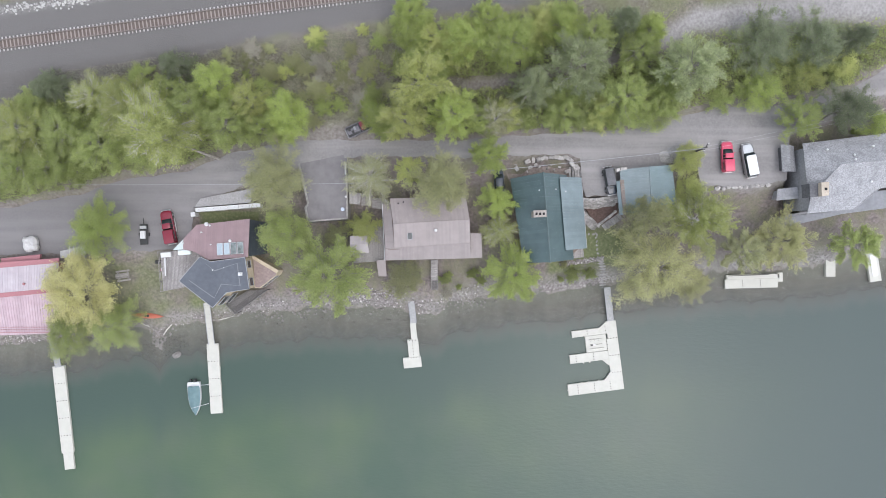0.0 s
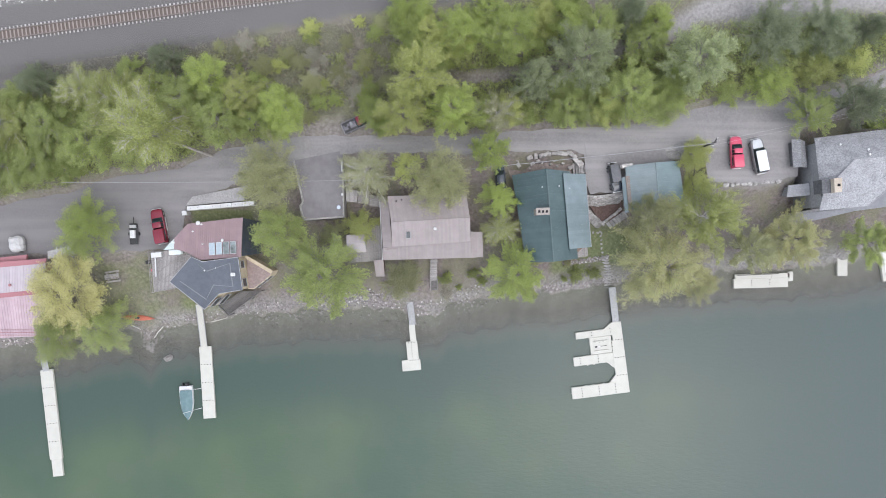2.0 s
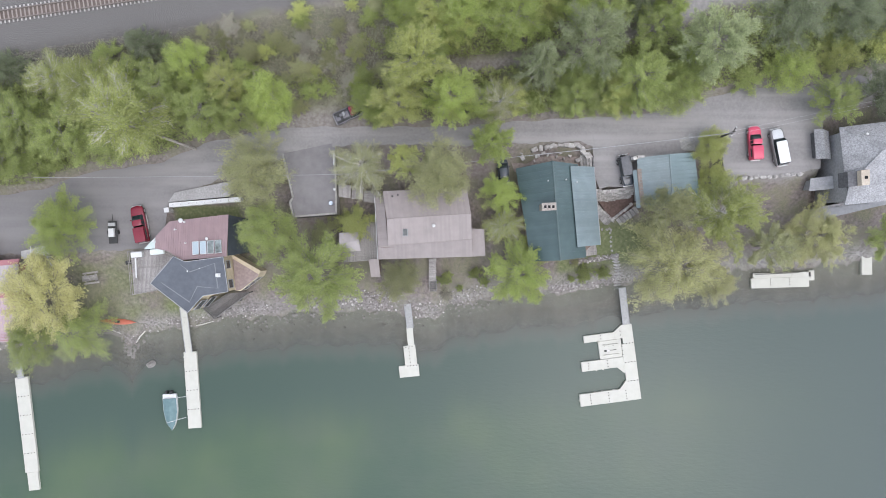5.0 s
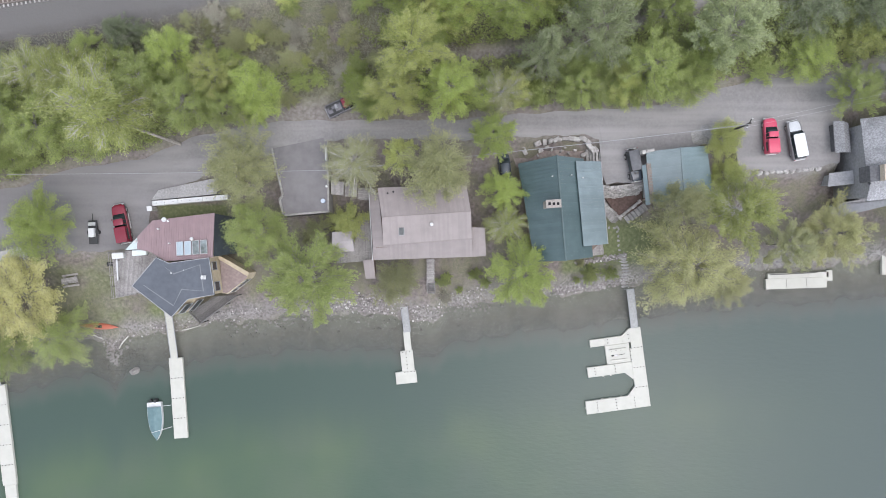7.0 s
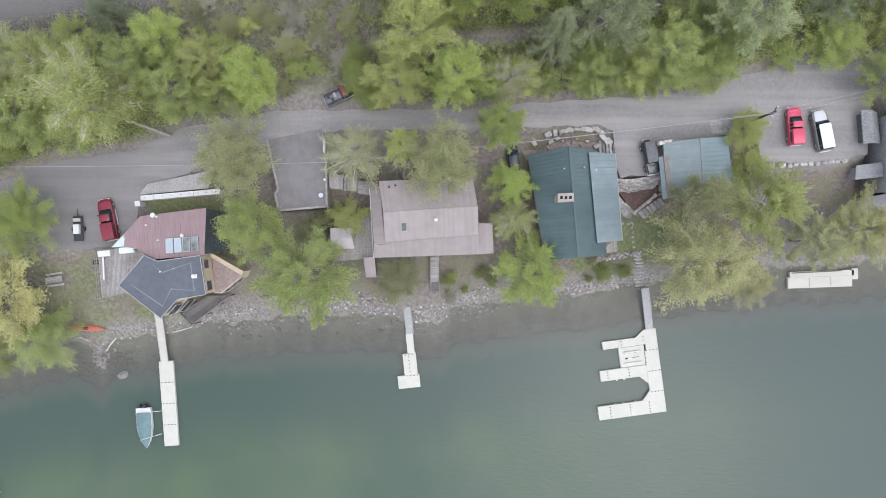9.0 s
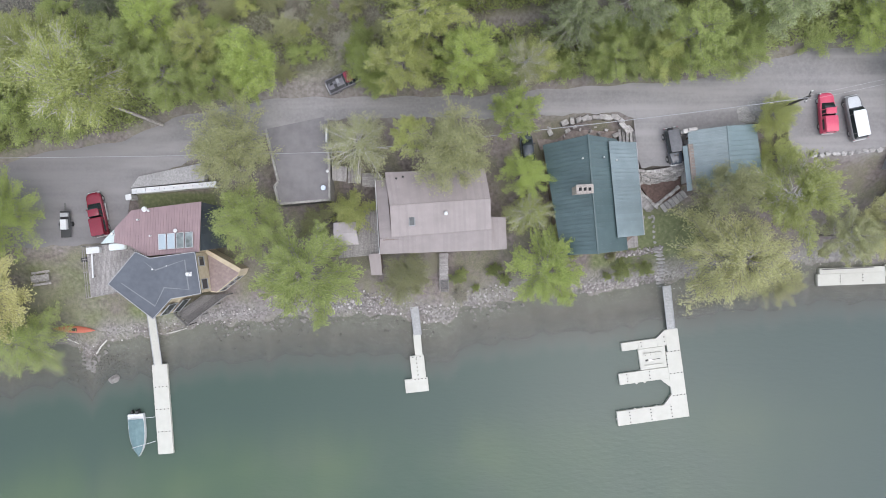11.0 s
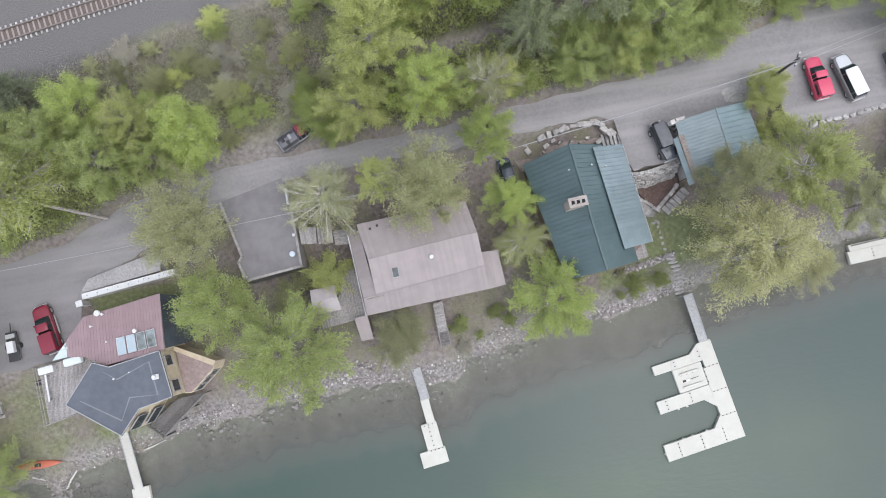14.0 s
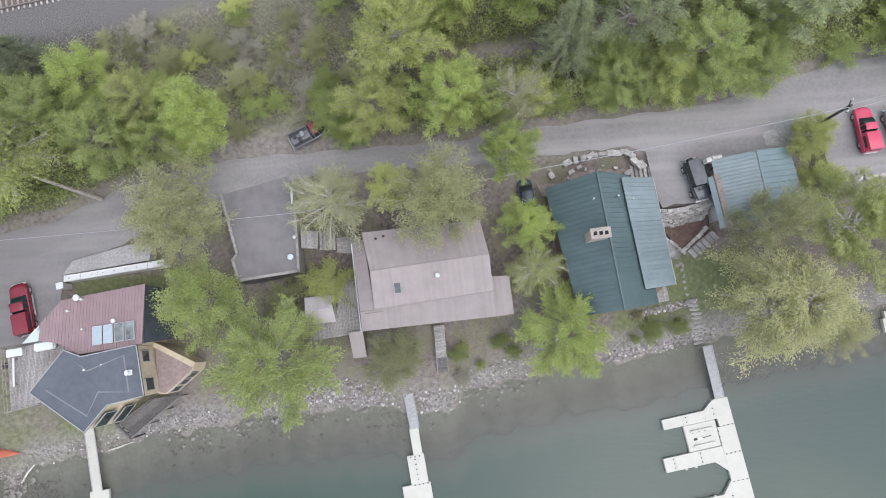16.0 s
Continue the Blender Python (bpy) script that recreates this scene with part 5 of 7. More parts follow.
def gangway(label, a, b, width, z0, z1, mat=GANG):
    g = empty("gangway", label, "gangway")
    d = Vector((b[0] - a[0], b[1] - a[1]))
    n = Vector((-d.y, d.x)).normalized() * width / 2
    steps_n = max(int(d.length / 0.4), 3)
    for i in range(steps_n):
        p, q = lerp(a, b, i / steps_n), lerp(a, b, (i + 0.96) / steps_n)
        zp = z0 + (z1 - z0) * i / steps_n
        block("deck_board", g, mat, [(p[0] - n.x, p[1] - n.y), (q[0] - n.x, q[1] - n.y), (q[0] + n.x, q[1] + n.y), (p[0] + n.x, p[1] + n.y)], zp - 0.06, zp)
    for s in (-1, 1):
        tubed("side_rail", g, TRIM, [(a[0] + n.x * s, a[1] + n.y * s, z0 + 0.04), (b[0] + n.x * s, b[1] + n.y * s, z1 + 0.04)], 0.06, 4)
    return g


straight_dock("long pale floating dock of six sections", -67.2, -20.7, 6.0, 5, 2.1, 2.9)
gangway("grey gangway to the long floating dock", (-68.0, -15.5), (-67.1, -20.9), 1.0, 0.9, 0.5)
straight_dock("pale floating dock of four sections with a moored boat", -40.3, -16.8, 3.4, 4, 2.06)
gangway("pale plank gangway from the house to its dock", (-40.9, -9.6), (-40.4, -16.9), 1.05, 1.4, 0.5, DOCK)
third = empty("floating_dock", "short L-shaped pale floating dock", "dock", -5.25, -16.0, 0, 5.5, "floating docks")
float_section(third, -1.05, 0.85, -3.1, 0)
float_section(third, -2.1, 1.05, -4.95, -3.1)
float_section(third, -0.3, 0.72, 0.0, 2.9)
couplers(third, (-0.9, -0.2), (0.6, -0.2), 3)
couplers(third, (-0.2, -2.9), (-0.2, -0.2), 5)
couplers(third, (-0.9, -3.2), (1.0, -3.2), 4)
gangway("narrow grey gangway to the short dock", (-5.6, -9.3), (-5.15, -13.2), 1.0, 0.9, 0.5)
slip = empty("floating_dock", "large E-shaped pale floating dock with a boat slip", "dock", 30.1, -12.7, 0, 7.2, "floating docks")
for i, (x0, x1, y0, y1) in enumerate(((-1.75, 0.0, -3.0, 0.0), (-2.0, 0.0, -6.0, -3.0), (-2.0, 0.0, -9.0, -6.0), (-2.3, 0.0, -12.1, -9.0), (-5.1, -2.3, -12.1, -10.1), (-8.0, -5.1, -12.1, -10.1), (-9.75, -8.0, -12.1, -10.1), (-4.6, -2.0, -6.6, -5.05), (-7.5, -4.6, -6.6, -5.05), (-8.8, -7.5, -6.6, -5.05), (-5.6, -3.0, -2.1, -0.95), (-7.9, -5.6, -2.1, -0.95))):
    float_section(slip, x0, x1, y0, y1)
block("corner_gusset", slip, DOCK, [(-1.75, 0.0), (-1.75, -2.1), (-3.0, -2.1), (-3.0, -0.95)], -0.1, 0.415)
block("corner_gusset", slip, DOCK, [(-2.0, -6.6), (-2.0, -7.8), (-3.2, -6.6)], -0.1, 0.415)
block("corner_gusset", slip, DOCK, [(-2.3, -10.1), (-3.2, -10.1), (-2.0, -8.8), (-2.0, -9.0), (-2.3, -9.0)], -0.1, 0.415)
lift = boxed("watercraft_port", slip, DOCK, -5.7, -2.0, -5.05, -2.1, -0.1, 0.36, 0.08, "moulded craft-launching float")
for y in (-2.9, -4.5):
    boxed("bunk", lift, DOCK, -5.1, -2.6, y - 0.13, y + 0.13, 0.36, 0.5, 0.04)
for k in range(3):
    boxed("slot", lift, DARK, -4.9 + k * 0.7, -4.7 + k * 0.7, -3.1, -2.75 + 0.0, 0.362, 0.372, 0.0)
boxed("roller", lift, DARK, -4.9, -4.5, -3.9, -3.65, 0.36, 0.42, 0.02)
boxed("roller", lift, METAL, -4.4, -3.9, -3.9, -3.65, 0.36, 0.42, 0.02)
tubed("winch_rod", lift, DARK, [(-4.0, -3.78, 0.42), (-2.9, -3.72, 0.42)], 0.03, 5)
for a, b, n in (((-2.0, -0.6), (-2.0, -5.0), 7), ((-2.0, -3.0), (0.0, -3.0), 4), ((-2.0, -6.0), (0, -6.0), 4), ((-2.0, -9.0), (0, -9.0), 4), ((-2.3, -10.2), (-2.3, -12.0), 4), ((-5.1, -10.2), (-5.1, -12.0), 4), ((-8.0, -10.2), (-8.0, -12.0), 4), ((-7.7, -5.1), (-7.7, -6.5), 3), ((-4.6, -5.1), (-4.6, -6.5), 3), ((-5.2, -1.0), (-5.2, -2.0), 2)):
    couplers(slip, a, b, n)
for x, y in ((-7.2, -10.05), (-6.0, -10.05), (-4.2, -10.05), (-6.5, -6.66), (-5.4, -6.66), (-9.8, -11.1)):
    boxed("cleat", slip, DOCK, x - 0.12, x + 0.12, y - 0.1, y + 0.1, 0.2, 0.46, 0.03)
gangway("long grey metal gangway to the boat slip dock", (28.4, -6.9), (29.2, -12.8), 1.05, 1.1, 0.5)
fifth = empty("floating_dock", "wide pale floating dock moored along the bank", "dock", 49.2, -7.2, 0, 1.5, "floating docks")
for i in range(3):
    float_section(fifth, i * 3.07, (i + 1) * 3.07, 0.0, 1.6)
    float_section(fifth, i * 3.07 + 0.3, (i + 1) * 3.07 + 0.3, 1.6, 2.4)
couplers(fifth, (3.07, 0.3), (3.07, 1.5), 3)
couplers(fifth, (6.14, 0.3), (6.14, 1.5), 3)
float_section(fifth, 9.2, 10.1, 1.0, 2.6)
tubed("mooring_pole", fifth, DARKWOOD, [(0.6, 2.2, 0.5), (7.6, 2.3, 0.55)], 0.07, 5)
small = empty("floating_dock", "small square pale floating dock", "dock", 67.6, -2.1, 0, 0, "floating docks")
float_section(small, -0.85, 0.85, -3.0, 0.0)
last = empty("floating_dock", "pale dock with a grey launching ramp", "dock", 74.6, 0.0, 0, 9, "floating docks")
float_section(last, -1.0, 1.0, -6.0, -3.0)
float_section(last, -1.0, 1.0, -3.0, 0.0)
boxed("launch_ramp", last, METAL, -0.5, 0.5, -5.0, -1.0, 0.42, 0.5, 0.02)

# moored boat and kayak
boat = empty("motor_boat", "small white motor boat under a teal cover", "boat", -43.4, -26.2, 0, 4)
prof = [(-3.05, 0.02), (-2.2, 0.55), (-1.2, 0.9), (0.0, 1.08), (1.6, 1.1), (2.7, 1.05)]
bm = bmesh.new()
ring = [(w, y) for y, w in prof] + [(-w, y) for y, w in prof[::-1]]
prism(bm, ring, -0.2, 0.55)
part("hull", bm, WHITE, boat, "white hull")
v, f = [], []
for y, w in prof[:5] + [(2.05, 1.05)]:
    for k in range(5):
        s = -1 + k / 2
        v.append((s * w * 0.97, y, 0.56 + 0.30 * (1 - s * s) * (0.4 + 0.6 * w)))
for i in range(5):
    for k in range(4):
        f.append((i * 5 + k, i * 5 + k + 1, (i + 1) * 5 + k + 1, (i + 1) * 5 + k))
hang("cover", mesh_of("cover", v, f, BOAT_COVER), boat, "taut teal canvas cover")
for x, s in ((0.35, 1.0), (-0.45, 0.7)):
    m_ = boxed("outboard_motor", boat, DARK, x - 0.2 * s, x + 0.2 * s, 2.75, 3.25, 0.1, 0.95 * s, 0.07, "dark outboard motor")
boxed("transom", boat, WHITE, -1.0, 1.0, 2.45, 2.75, 0.3, 0.62, 0.03)
for a, b in (((-42.3, -24.0, 0.7), (-40.9, -23.9, 0.5)), ((-43.9, -28.0, 0.9), (-40.9, -27.2, 0.5))):
    rope = tubed("mooring_rope", boat, WHITE, [boat.matrix_basis.inverted() @ Vector(a), boat.matrix_basis.inverted() @ Vector(b)], 0.04, 5, "white mooring rope")
kayak = empty("kayak", "orange-red kayak lying on the grass by the shore", "kayak", -51.2, -11.8, 0, -3)
kz = land_at(-51.2, -11.8)
v, f = [], []
for i in range(13):
    u = -1 + i / 6
    w = 0.46 * max(1 - abs(u) ** 2.2, 0.02)
    for k in range(8):
        a = k * math.tau / 8
        v.append((u * 2.9, w * math.cos(a), kz + 0.2 + 0.2 * math.sin(a) * (0.5 + 0.5 * (1 - u * u)) + 0.1 * u * u))
for i in range(12):
    for k in range(8):
        f.append((i * 8 + k, (i + 1) * 8 + k, (i + 1) * 8 + (k + 1) % 8, i * 8 + (k + 1) % 8))
hang("hull", mesh_of("hull", v, f, ORANGE), kayak)
boxed("cockpit", kayak, DARK, -0.4, 0.4, -0.2, 0.2, kz + 0.36, kz + 0.42, 0.02, "dark cockpit opening")


# ---- vehicles ----
def loft(stations, mat, name, parent, label="", closed=True):
    """A shell through cross-sections along the length: each (y, half width, bottom, shoulder z, top z, top half width)."""
    v, f = [], []
    for y, w, zb, zs, zt, wt in stations:
        v += [(-w * 0.94, y, zb), (-w, y, (zb + zs) / 2), (-w * 0.98, y, zs), (-wt, y, zt), (0, y, zt + 0.03), (wt, y, zt), (w * 0.98, y, zs), (w, y, (zb + zs) / 2), (w * 0.94, y, zb)]
    for i in range(len(stations) - 1):
        for k in range(8):
            f.append((i * 9 + k, i * 9 + k + 1, (i + 1) * 9 + k + 1, (i + 1) * 9 + k))
    n = len(stations) - 1
    f += [tuple(range(9))[::-1], tuple(n * 9 + k for k in range(9))]
    me = mesh_of(name, v, f, mat)
    bm = bmesh.new()
    bm.from_mesh(me)
    bmesh.ops.recalc_face_normals(bm, faces=bm.faces)
    bm.to_mesh(me)
    bm.free()
    me.polygons.foreach_set("use_smooth", [True] * len(me.polygons))
    me.set_sharp_from_angle(angle=radians(42))
    return hang(name, me, parent, label)


def wheel(parent, x, y, r=0.37):
    w = tubed("tyre", parent, RUBBER, [(x - 0.12, y, r), (x - 0.1, y, r), (x + 0.1, y, r), (x + 0.12, y, r)], [r * 0.8, r, r, r * 0.8], 14)
    tubed("rim", w, METAL, [(x - 0.125, y, r), (x + 0.125, y, r)], r * 0.6, 10)


def vehicle(label, x, y, z, heading, length, width, paint, style, roof_paint=None, category="pickup truck"):
    """Front towards +y. style: canopy, open, jeep, car, wagon."""
    name = {"jeep": "off_road_car", "car": "car", "wagon": "large_car"}.get(style, "pickup_truck")
    c = empty(name, label, category, x, y, z, heading)
    L, W = length / 2, width / 2
    hood = L * 0.42
    zs = 0.98 if style != "car" else 0.85
    if style == "jeep":
        loft([(-L + 0.3, W * 0.86, 0.45, 1.0, 1.05, W * 0.82), (0.9, W * 0.86, 0.45, 1.0, 1.08, W * 0.8), (L - 0.25, W * 0.7, 0.45, 0.95, 1.05, W * 0.62), (L - 0.05, W * 0.66, 0.5, 0.9, 0.98, W * 0.58)], paint, "body", c)
    else:
        loft([(-L, W * 0.84, 0.5, zs - 0.12, zs, W * 0.76), (-L + 0.06, W * 0.94, 0.44, zs - 0.04, zs + 0.04, W * 0.86), (-L + 0.2, W, 0.4, zs, zs + 0.06, W * 0.9), (0.0, W, 0.35, zs, zs + 0.06, W * 0.92), (hood, W, 0.35, zs, zs + 0.08, W * 0.84), (L - 0.75, W * 0.98, 0.38, zs - 0.05, zs + 0.05, W * 0.8), (L - 0.38, W * 0.93, 0.4, zs - 0.1, zs, W * 0.74), (L - 0.15, W * 0.82, 0.42, zs - 0.2, zs - 0.08, W * 0.62), (L - 0.03, W * 0.66, 0.46, zs - 0.28, zs - 0.16, W * 0.5), (L, W * 0.5, 0.5, zs - 0.33, zs - 0.22, W * 0.4)], paint, "body", c)
    rp = roof_paint or paint
    top = {"jeep": 1.82, "car": 1.42}.get(style, 1.75)
    if style == "jeep":
        b0, b1 = -L + 0.35, 0.75
    elif style == "car":
        b0, b1 = -L * 0.45, hood - 0.35
    elif style == "wagon":
        b0, b1 = -L + 0.3, hood - 0.45
    else:
        b0, b1 = -L * 0.1, hood - 0.62
    rear, front, gw = {"jeep": (0.0, 0.12, 0.72), "wagon": (0.18, 0.55, 0.76)}.get(style, (0.26, 0.8, 0.68))
    # glasshouse: dark all round, painted roof on top
    loft([(b0 - rear, W * 0.86, zs, zs + 0.05, zs + 0.06, W * 0.82), (b0 + 0.1, W * 0.88, zs, zs + 0.1, top - 0.06, W * gw), (b1 - 0.1, W * 0.88, zs, zs + 0.1, top - 0.06, W * gw), (b1 + front * 0.6, W * 0.86, zs, zs + 0.06, zs + 0.42, W * gw), (b1 + front, W * 0.7, zs, zs + 0.03, zs + 0.1, W * 0.8)], GLASS, "glasshouse", c, "dark glass")
    loft([(b0 + 0.0, W * gw * 0.96, top - 0.1, top - 0.05, top - 0.02, W * gw * 0.86), (b0 + 0.12, W * (gw + 0.05), top - 0.1, top - 0.04, top + 0.01, W * gw * 0.93), (b1 - 0.15, W * (gw + 0.05), top - 0.1, top - 0.04, top + 0.01, W * gw * 0.93), (b1 + 0.06, W * gw * 0.94, top - 0.1, top - 0.07, top - 0.03, W * gw * 0.84)], rp, "roof", c)
    for sx in (-1, 1):
        for f_ in (0.15, 0.9):
            tubed("pillar", c, paint, [(sx * W * 0.86, b0 + (b1 - b0) * f_, zs + 0.03), (sx * W * 0.73, b0 + (b1 - b0) * f_, top - 0.05)], 0.045, 4)
    if style == "canopy":
        loft([(-L + 0.05, W * 0.92, zs, zs + 0.3, top - 0.1, W * 0.78), (-L + 0.2, W * 0.94, zs, zs + 0.35, top, W * 0.82), (b0 - 0.35, W * 0.94, zs, zs + 0.35, top, W * 0.82), (b0 - 0.22, W * 0.9, zs, zs + 0.3, top - 0.1, W * 0.78)], rp, "canopy", c, "moulded bed canopy")
        boxed("rear_window", c, GLASS, -W * 0.6, W * 0.6, -L - 0.0, -L + 0.06, zs + 0.2, top - 0.2, 0.0)
        for sx in (-1, 1):
            boxed("side_window", c, GLASS, sx * W * 0.94 - 0.02, sx * W * 0.94 + 0.02, -L + 0.4, b0 - 0.6, zs + 0.2, top - 0.25, 0.0)
    elif style == "wagon":
        loft([(hood - 0.05, W * 0.8, zs + 0.02, zs + 0.08, zs + 0.12, W * 0.76), (L - 0.7, W * 0.78, zs - 0.02, zs + 0.05, zs + 0.09, W * 0.72), (L - 0.35, W * 0.7, zs - 0.06, zs, zs + 0.04, W * 0.62), (L - 0.14, W * 0.56, zs - 0.15, zs - 0.08, zs - 0.04, W * 0.48)], SILVER_PAINT, "bonnet", c, "silver bonnet")
    elif style == "open":
        boxed("bed_floor", c, DARK, -W * 0.84, W * 0.84, -L + 0.12, b0 - 0.3, zs + 0.04, zs + 0.075, 0.0)
        boxed("tailgate", c, paint, -W * 0.92, W * 0.92, -L - 0.02, -L + 0.08, 0.6, zs + 0.16, 0.02)
        for sx in (-1, 1):
            boxed("bed_side", c, paint, sx * W * 0.92 - 0.06, sx * W * 0.92 + 0.06, -L + 0.05, b0 - 0.3, zs, zs + 0.16, 0.03)
        for k, (px_, py_, m_) in enumerate(((-0.4, -L + 0.6, DARK), (0.3, -L + 1.0, DARK), (-0.2, -L + 1.5, GREY_SIDING))):
            boxed("cargo_box", c, m_, px_ - 0.3, px_ + 0.3, py_ - 0.18, py_ + 0.18, zs + 0.07, zs + 0.3, 0.03)
    elif style == "jeep":
        tubed("spare_wheel", c, RUBBER, [(0.15, -L + 0.26, 1.0), (0.15, -L + 0.02, 1.0)], 0.38, 14)
        for sx in (-1, 1):
            for y_ in (L - 0.75, -L + 0.85):
                boxed("fender", c, DARK, sx * W * 0.86 - 0.16, sx * W * 0.86 + 0.16, y_ - 0.5, y_ + 0.5, 0.86, 0.96, 0.04)
        boxed("bonnet_vent", c, DARK, -0.3, 0.3, L - 1.25, L - 1.0, 1.085, 1.1, 0.0)
    for sx in (-1, 1):
        for y_ in (L - 0.85, -L + 0.95):
            wheel(c, sx * (W - (0.16 if style != "jeep" else 0.1)), y_, 0.4 if style != "car" else 0.33)
        boxed("headlight", c, TRIM, sx * W * 0.62 - 0.14, sx * W * 0.62 + 0.14, L - 0.22, L - 0.08, zs - 0.32, zs - 0.12, 0.03)
        boxed("tail_light", c, RED_TRIM, sx * W * 0.84 - 0.06, sx * W * 0.84 + 0.06, -L - 0.03, -L + 0.05, zs - 0.25, zs + 0.05, 0.02)
        boxed("mirror", c, DARK if style == "jeep" else paint, sx * (W + 0.09) - 0.1, sx * (W + 0.09) + 0.1, b1 + 0.12, b1 + 0.26, zs + 0.02, zs + 0.2, 0.03)
    boxed("front_bumper", c, METAL if style != "car" else paint, -W * 0.8, W * 0.8, L - 0.06, L + 0.1, 0.45, 0.62, 0.04)
    boxed("rear_bumper", c, METAL if style != "car" else paint, -W * 0.8, W * 0.8, -L - 0.12, -L + 0.02, 0.45, 0.62, 0.04)
    return c


vehicle("bright red pickup truck with a matching canopy", 46.3, 14.8, 6.63, 3, 5.0, 1.85, RED_PAINT, "canopy")
white_truck = vehicle("large white-roofed car with grey sides and silver bonnet", 49.9, 14.2, 6.63, 11, 5.5, 2.0, GREY_PAINT, "wagon", WHITE_PAINT, "car")
for sx in (-1, 1):
    boxed("side_panel", white_truck, GREY_PAINT, sx * 0.975 - 0.03, sx * 0.975 + 0.03, -2.3, 2.0, 0.4, 0.94, 0.02, "dark grey lower side")
wine = vehicle("dark red pickup truck with a matching canopy", -45.8, 3.4, 4.35, 11, 5.6, 1.95, WINE_PAINT, "canopy")
for sx in (-1, 1):
    boxed("running_board", wine, METAL, sx * 1.05 - 0.08, sx * 1.05 + 0.08, -0.9, 1.3, 0.4, 0.46, 0.02, "chrome running board")
vehicle("black off-road car with a grey hard top", 27.2, 10.9, 6.62, 190, 4.6, 1.9, BLACK_PAINT, "jeep", surface("faded_hard_top", (0.09, 0.09, 0.095), (0.13, 0.13, 0.135), 2.0, 0.7), "car")
vehicle("grey pickup truck with a loaded dark open bed", -13.2, 19.7, land_at(-13.2, 19.7) + 0.02, -65, 5.4, 1.9, plain("dark_grey_car_paint", (0.12, 0.115, 0.125), 0.3), "open", WINE_PAINT)
vehicle("small dark car parked under the trees", 9.3, 10.9, land_at(9.3, 10.9) + 0.05, 6, 4.2, 1.7, BLACK_PAINT, "car", None, "car")
trailer = empty("utility_trailer", "small utility trailer carrying a white box", "trailer", -50.1, 2.2, 4.25, 2)
boxed("bed", trailer, DARK, -0.65, 0.65, -1.7, 1.7, 0.45, 0.55, 0.03)
boxed("box", trailer, WHITE, -0.4, 0.4, -0.7, 0.6, 0.55, 1.1, 0.05, "white plastic box")
tubed("drawbar", trailer, DARK, [(0, 1.6, 0.5), (0, 2.7, 0.45)], 0.05, 5)
boxed("toolbox", trailer, METAL, -0.5, 0.5, 0.95, 1.45, 0.55, 0.85, 0.03)
for sx in (-0.75, 0.75):
    tubed("tyre", trailer, RUBBER, [(sx - 0.1, 0, 0.3), (sx + 0.1, 0, 0.3)], 0.3, 12)
tarp = empty("covered_trailer", "bulky load under a grey tarpaulin on the asphalt", "tarpaulin", -69.1, 0.6, 3.95, 10)
bm = bmesh.new()
box(bm, -1.15, 1.15, -1.25, 1.25, 0.0, 1.3, 0.35)
bmesh.ops.subdivide_edges(bm, edges=bm.edges[:], cuts=2, use_grid_fill=True)
for v_ in bm.verts:
    v_.co += Vector((0.06 * math.sin(v_.co.y * 5), 0.06 * math.sin(v_.co.x * 6), 0.07 * math.sin(v_.co.x * 4 + v_.co.y * 3)))
part("cover", bm, CLOTH, tarp)
picnic = empty("picnic_table", "weathered grey wooden picnic table on the grass", "table", -54.6, -4.8, land_at(-54.6, -4.8), 8)
for k in range(5):
    boxed("table_board", picnic, DECKWOOD, -1.2, 1.2, -0.42 + k * 0.17, -0.27 + k * 0.17, 0.7, 0.75, 0.01)
for sy in (-0.8, 0.8):
    boxed("bench", picnic, DECKWOOD, -1.2, 1.2, sy - 0.14, sy + 0.14, 0.4, 0.45, 0.01)
for sx in (-0.8, 0.8):
    boxed("leg", picnic, DECKWOOD, sx - 0.05, sx + 0.05, -0.75, 0.75, 0.3, 0.4, 0.01)
    for sy in (-0.5, 0.5):
        boxed("leg", picnic, DECKWOOD, sx - 0.05, sx + 0.05, sy - 0.06, sy + 0.06, -0.1, 0.7, 0.01)

# ---- utility pole and wires ----
pole = empty("utility_pole", "dark wooden utility pole beside the lane", "utility pole")
tubed("pole", pole, plain("dark_pole_wood", (0.05, 0.045, 0.04), 0.8), [(39.8, 15.2, 6.3), (39.8, 15.2, 14.9)], [0.18, 0.13], 8)
tubed("crossarm", pole, DARK, [(39.4, 14.6, 14.5), (40.2, 15.9, 14.5)], 0.07, 4)
for k in range(3):
    tubed("insulator", pole, WHITE, [(39.45 + k * 0.35, 14.7 + k * 0.56, 14.55), (39.45 + k * 0.35, 14.7 + k * 0.56, 14.8)], 0.08, 6)


def wire(label, a, b, sag=0.8, r=0.028, mat=TRIM):
    w = empty("overhead_wire", label, "wire", group="overhead wires")
    pts = []
    for i in range(15):
        f_ = i / 14
        p = Vector(a).lerp(Vector(b), f_)
        p.z -= sag * 4 * f_ * (1 - f_)
        pts.append(p)
    tubed("cable", w, mat, pts, r, 4)


wire("pale overhead cable above the parking bays", (39.8, 15.1, 14.6), (10.6, 12.3, 12.2), 0.6, 0.045)
wire("pale overhead cable along the lane", (10.6, 12.3, 12.2), (-14.6, 10.1, 11.0), 0.5, 0.034)
wire("pale overhead cable along the lane", (-14.6, 10.1, 11.0), (-58.0, 9.9, 11.0), 0.8, 0.03)
for k in range(2):
    wire("thin overhead cable to the grey house", (39.7, 14.8 + 0.5 * k, 14.6), (74.0, 22.0 + 0.7 * k, 13.0), 0.9, 0.009, METAL)

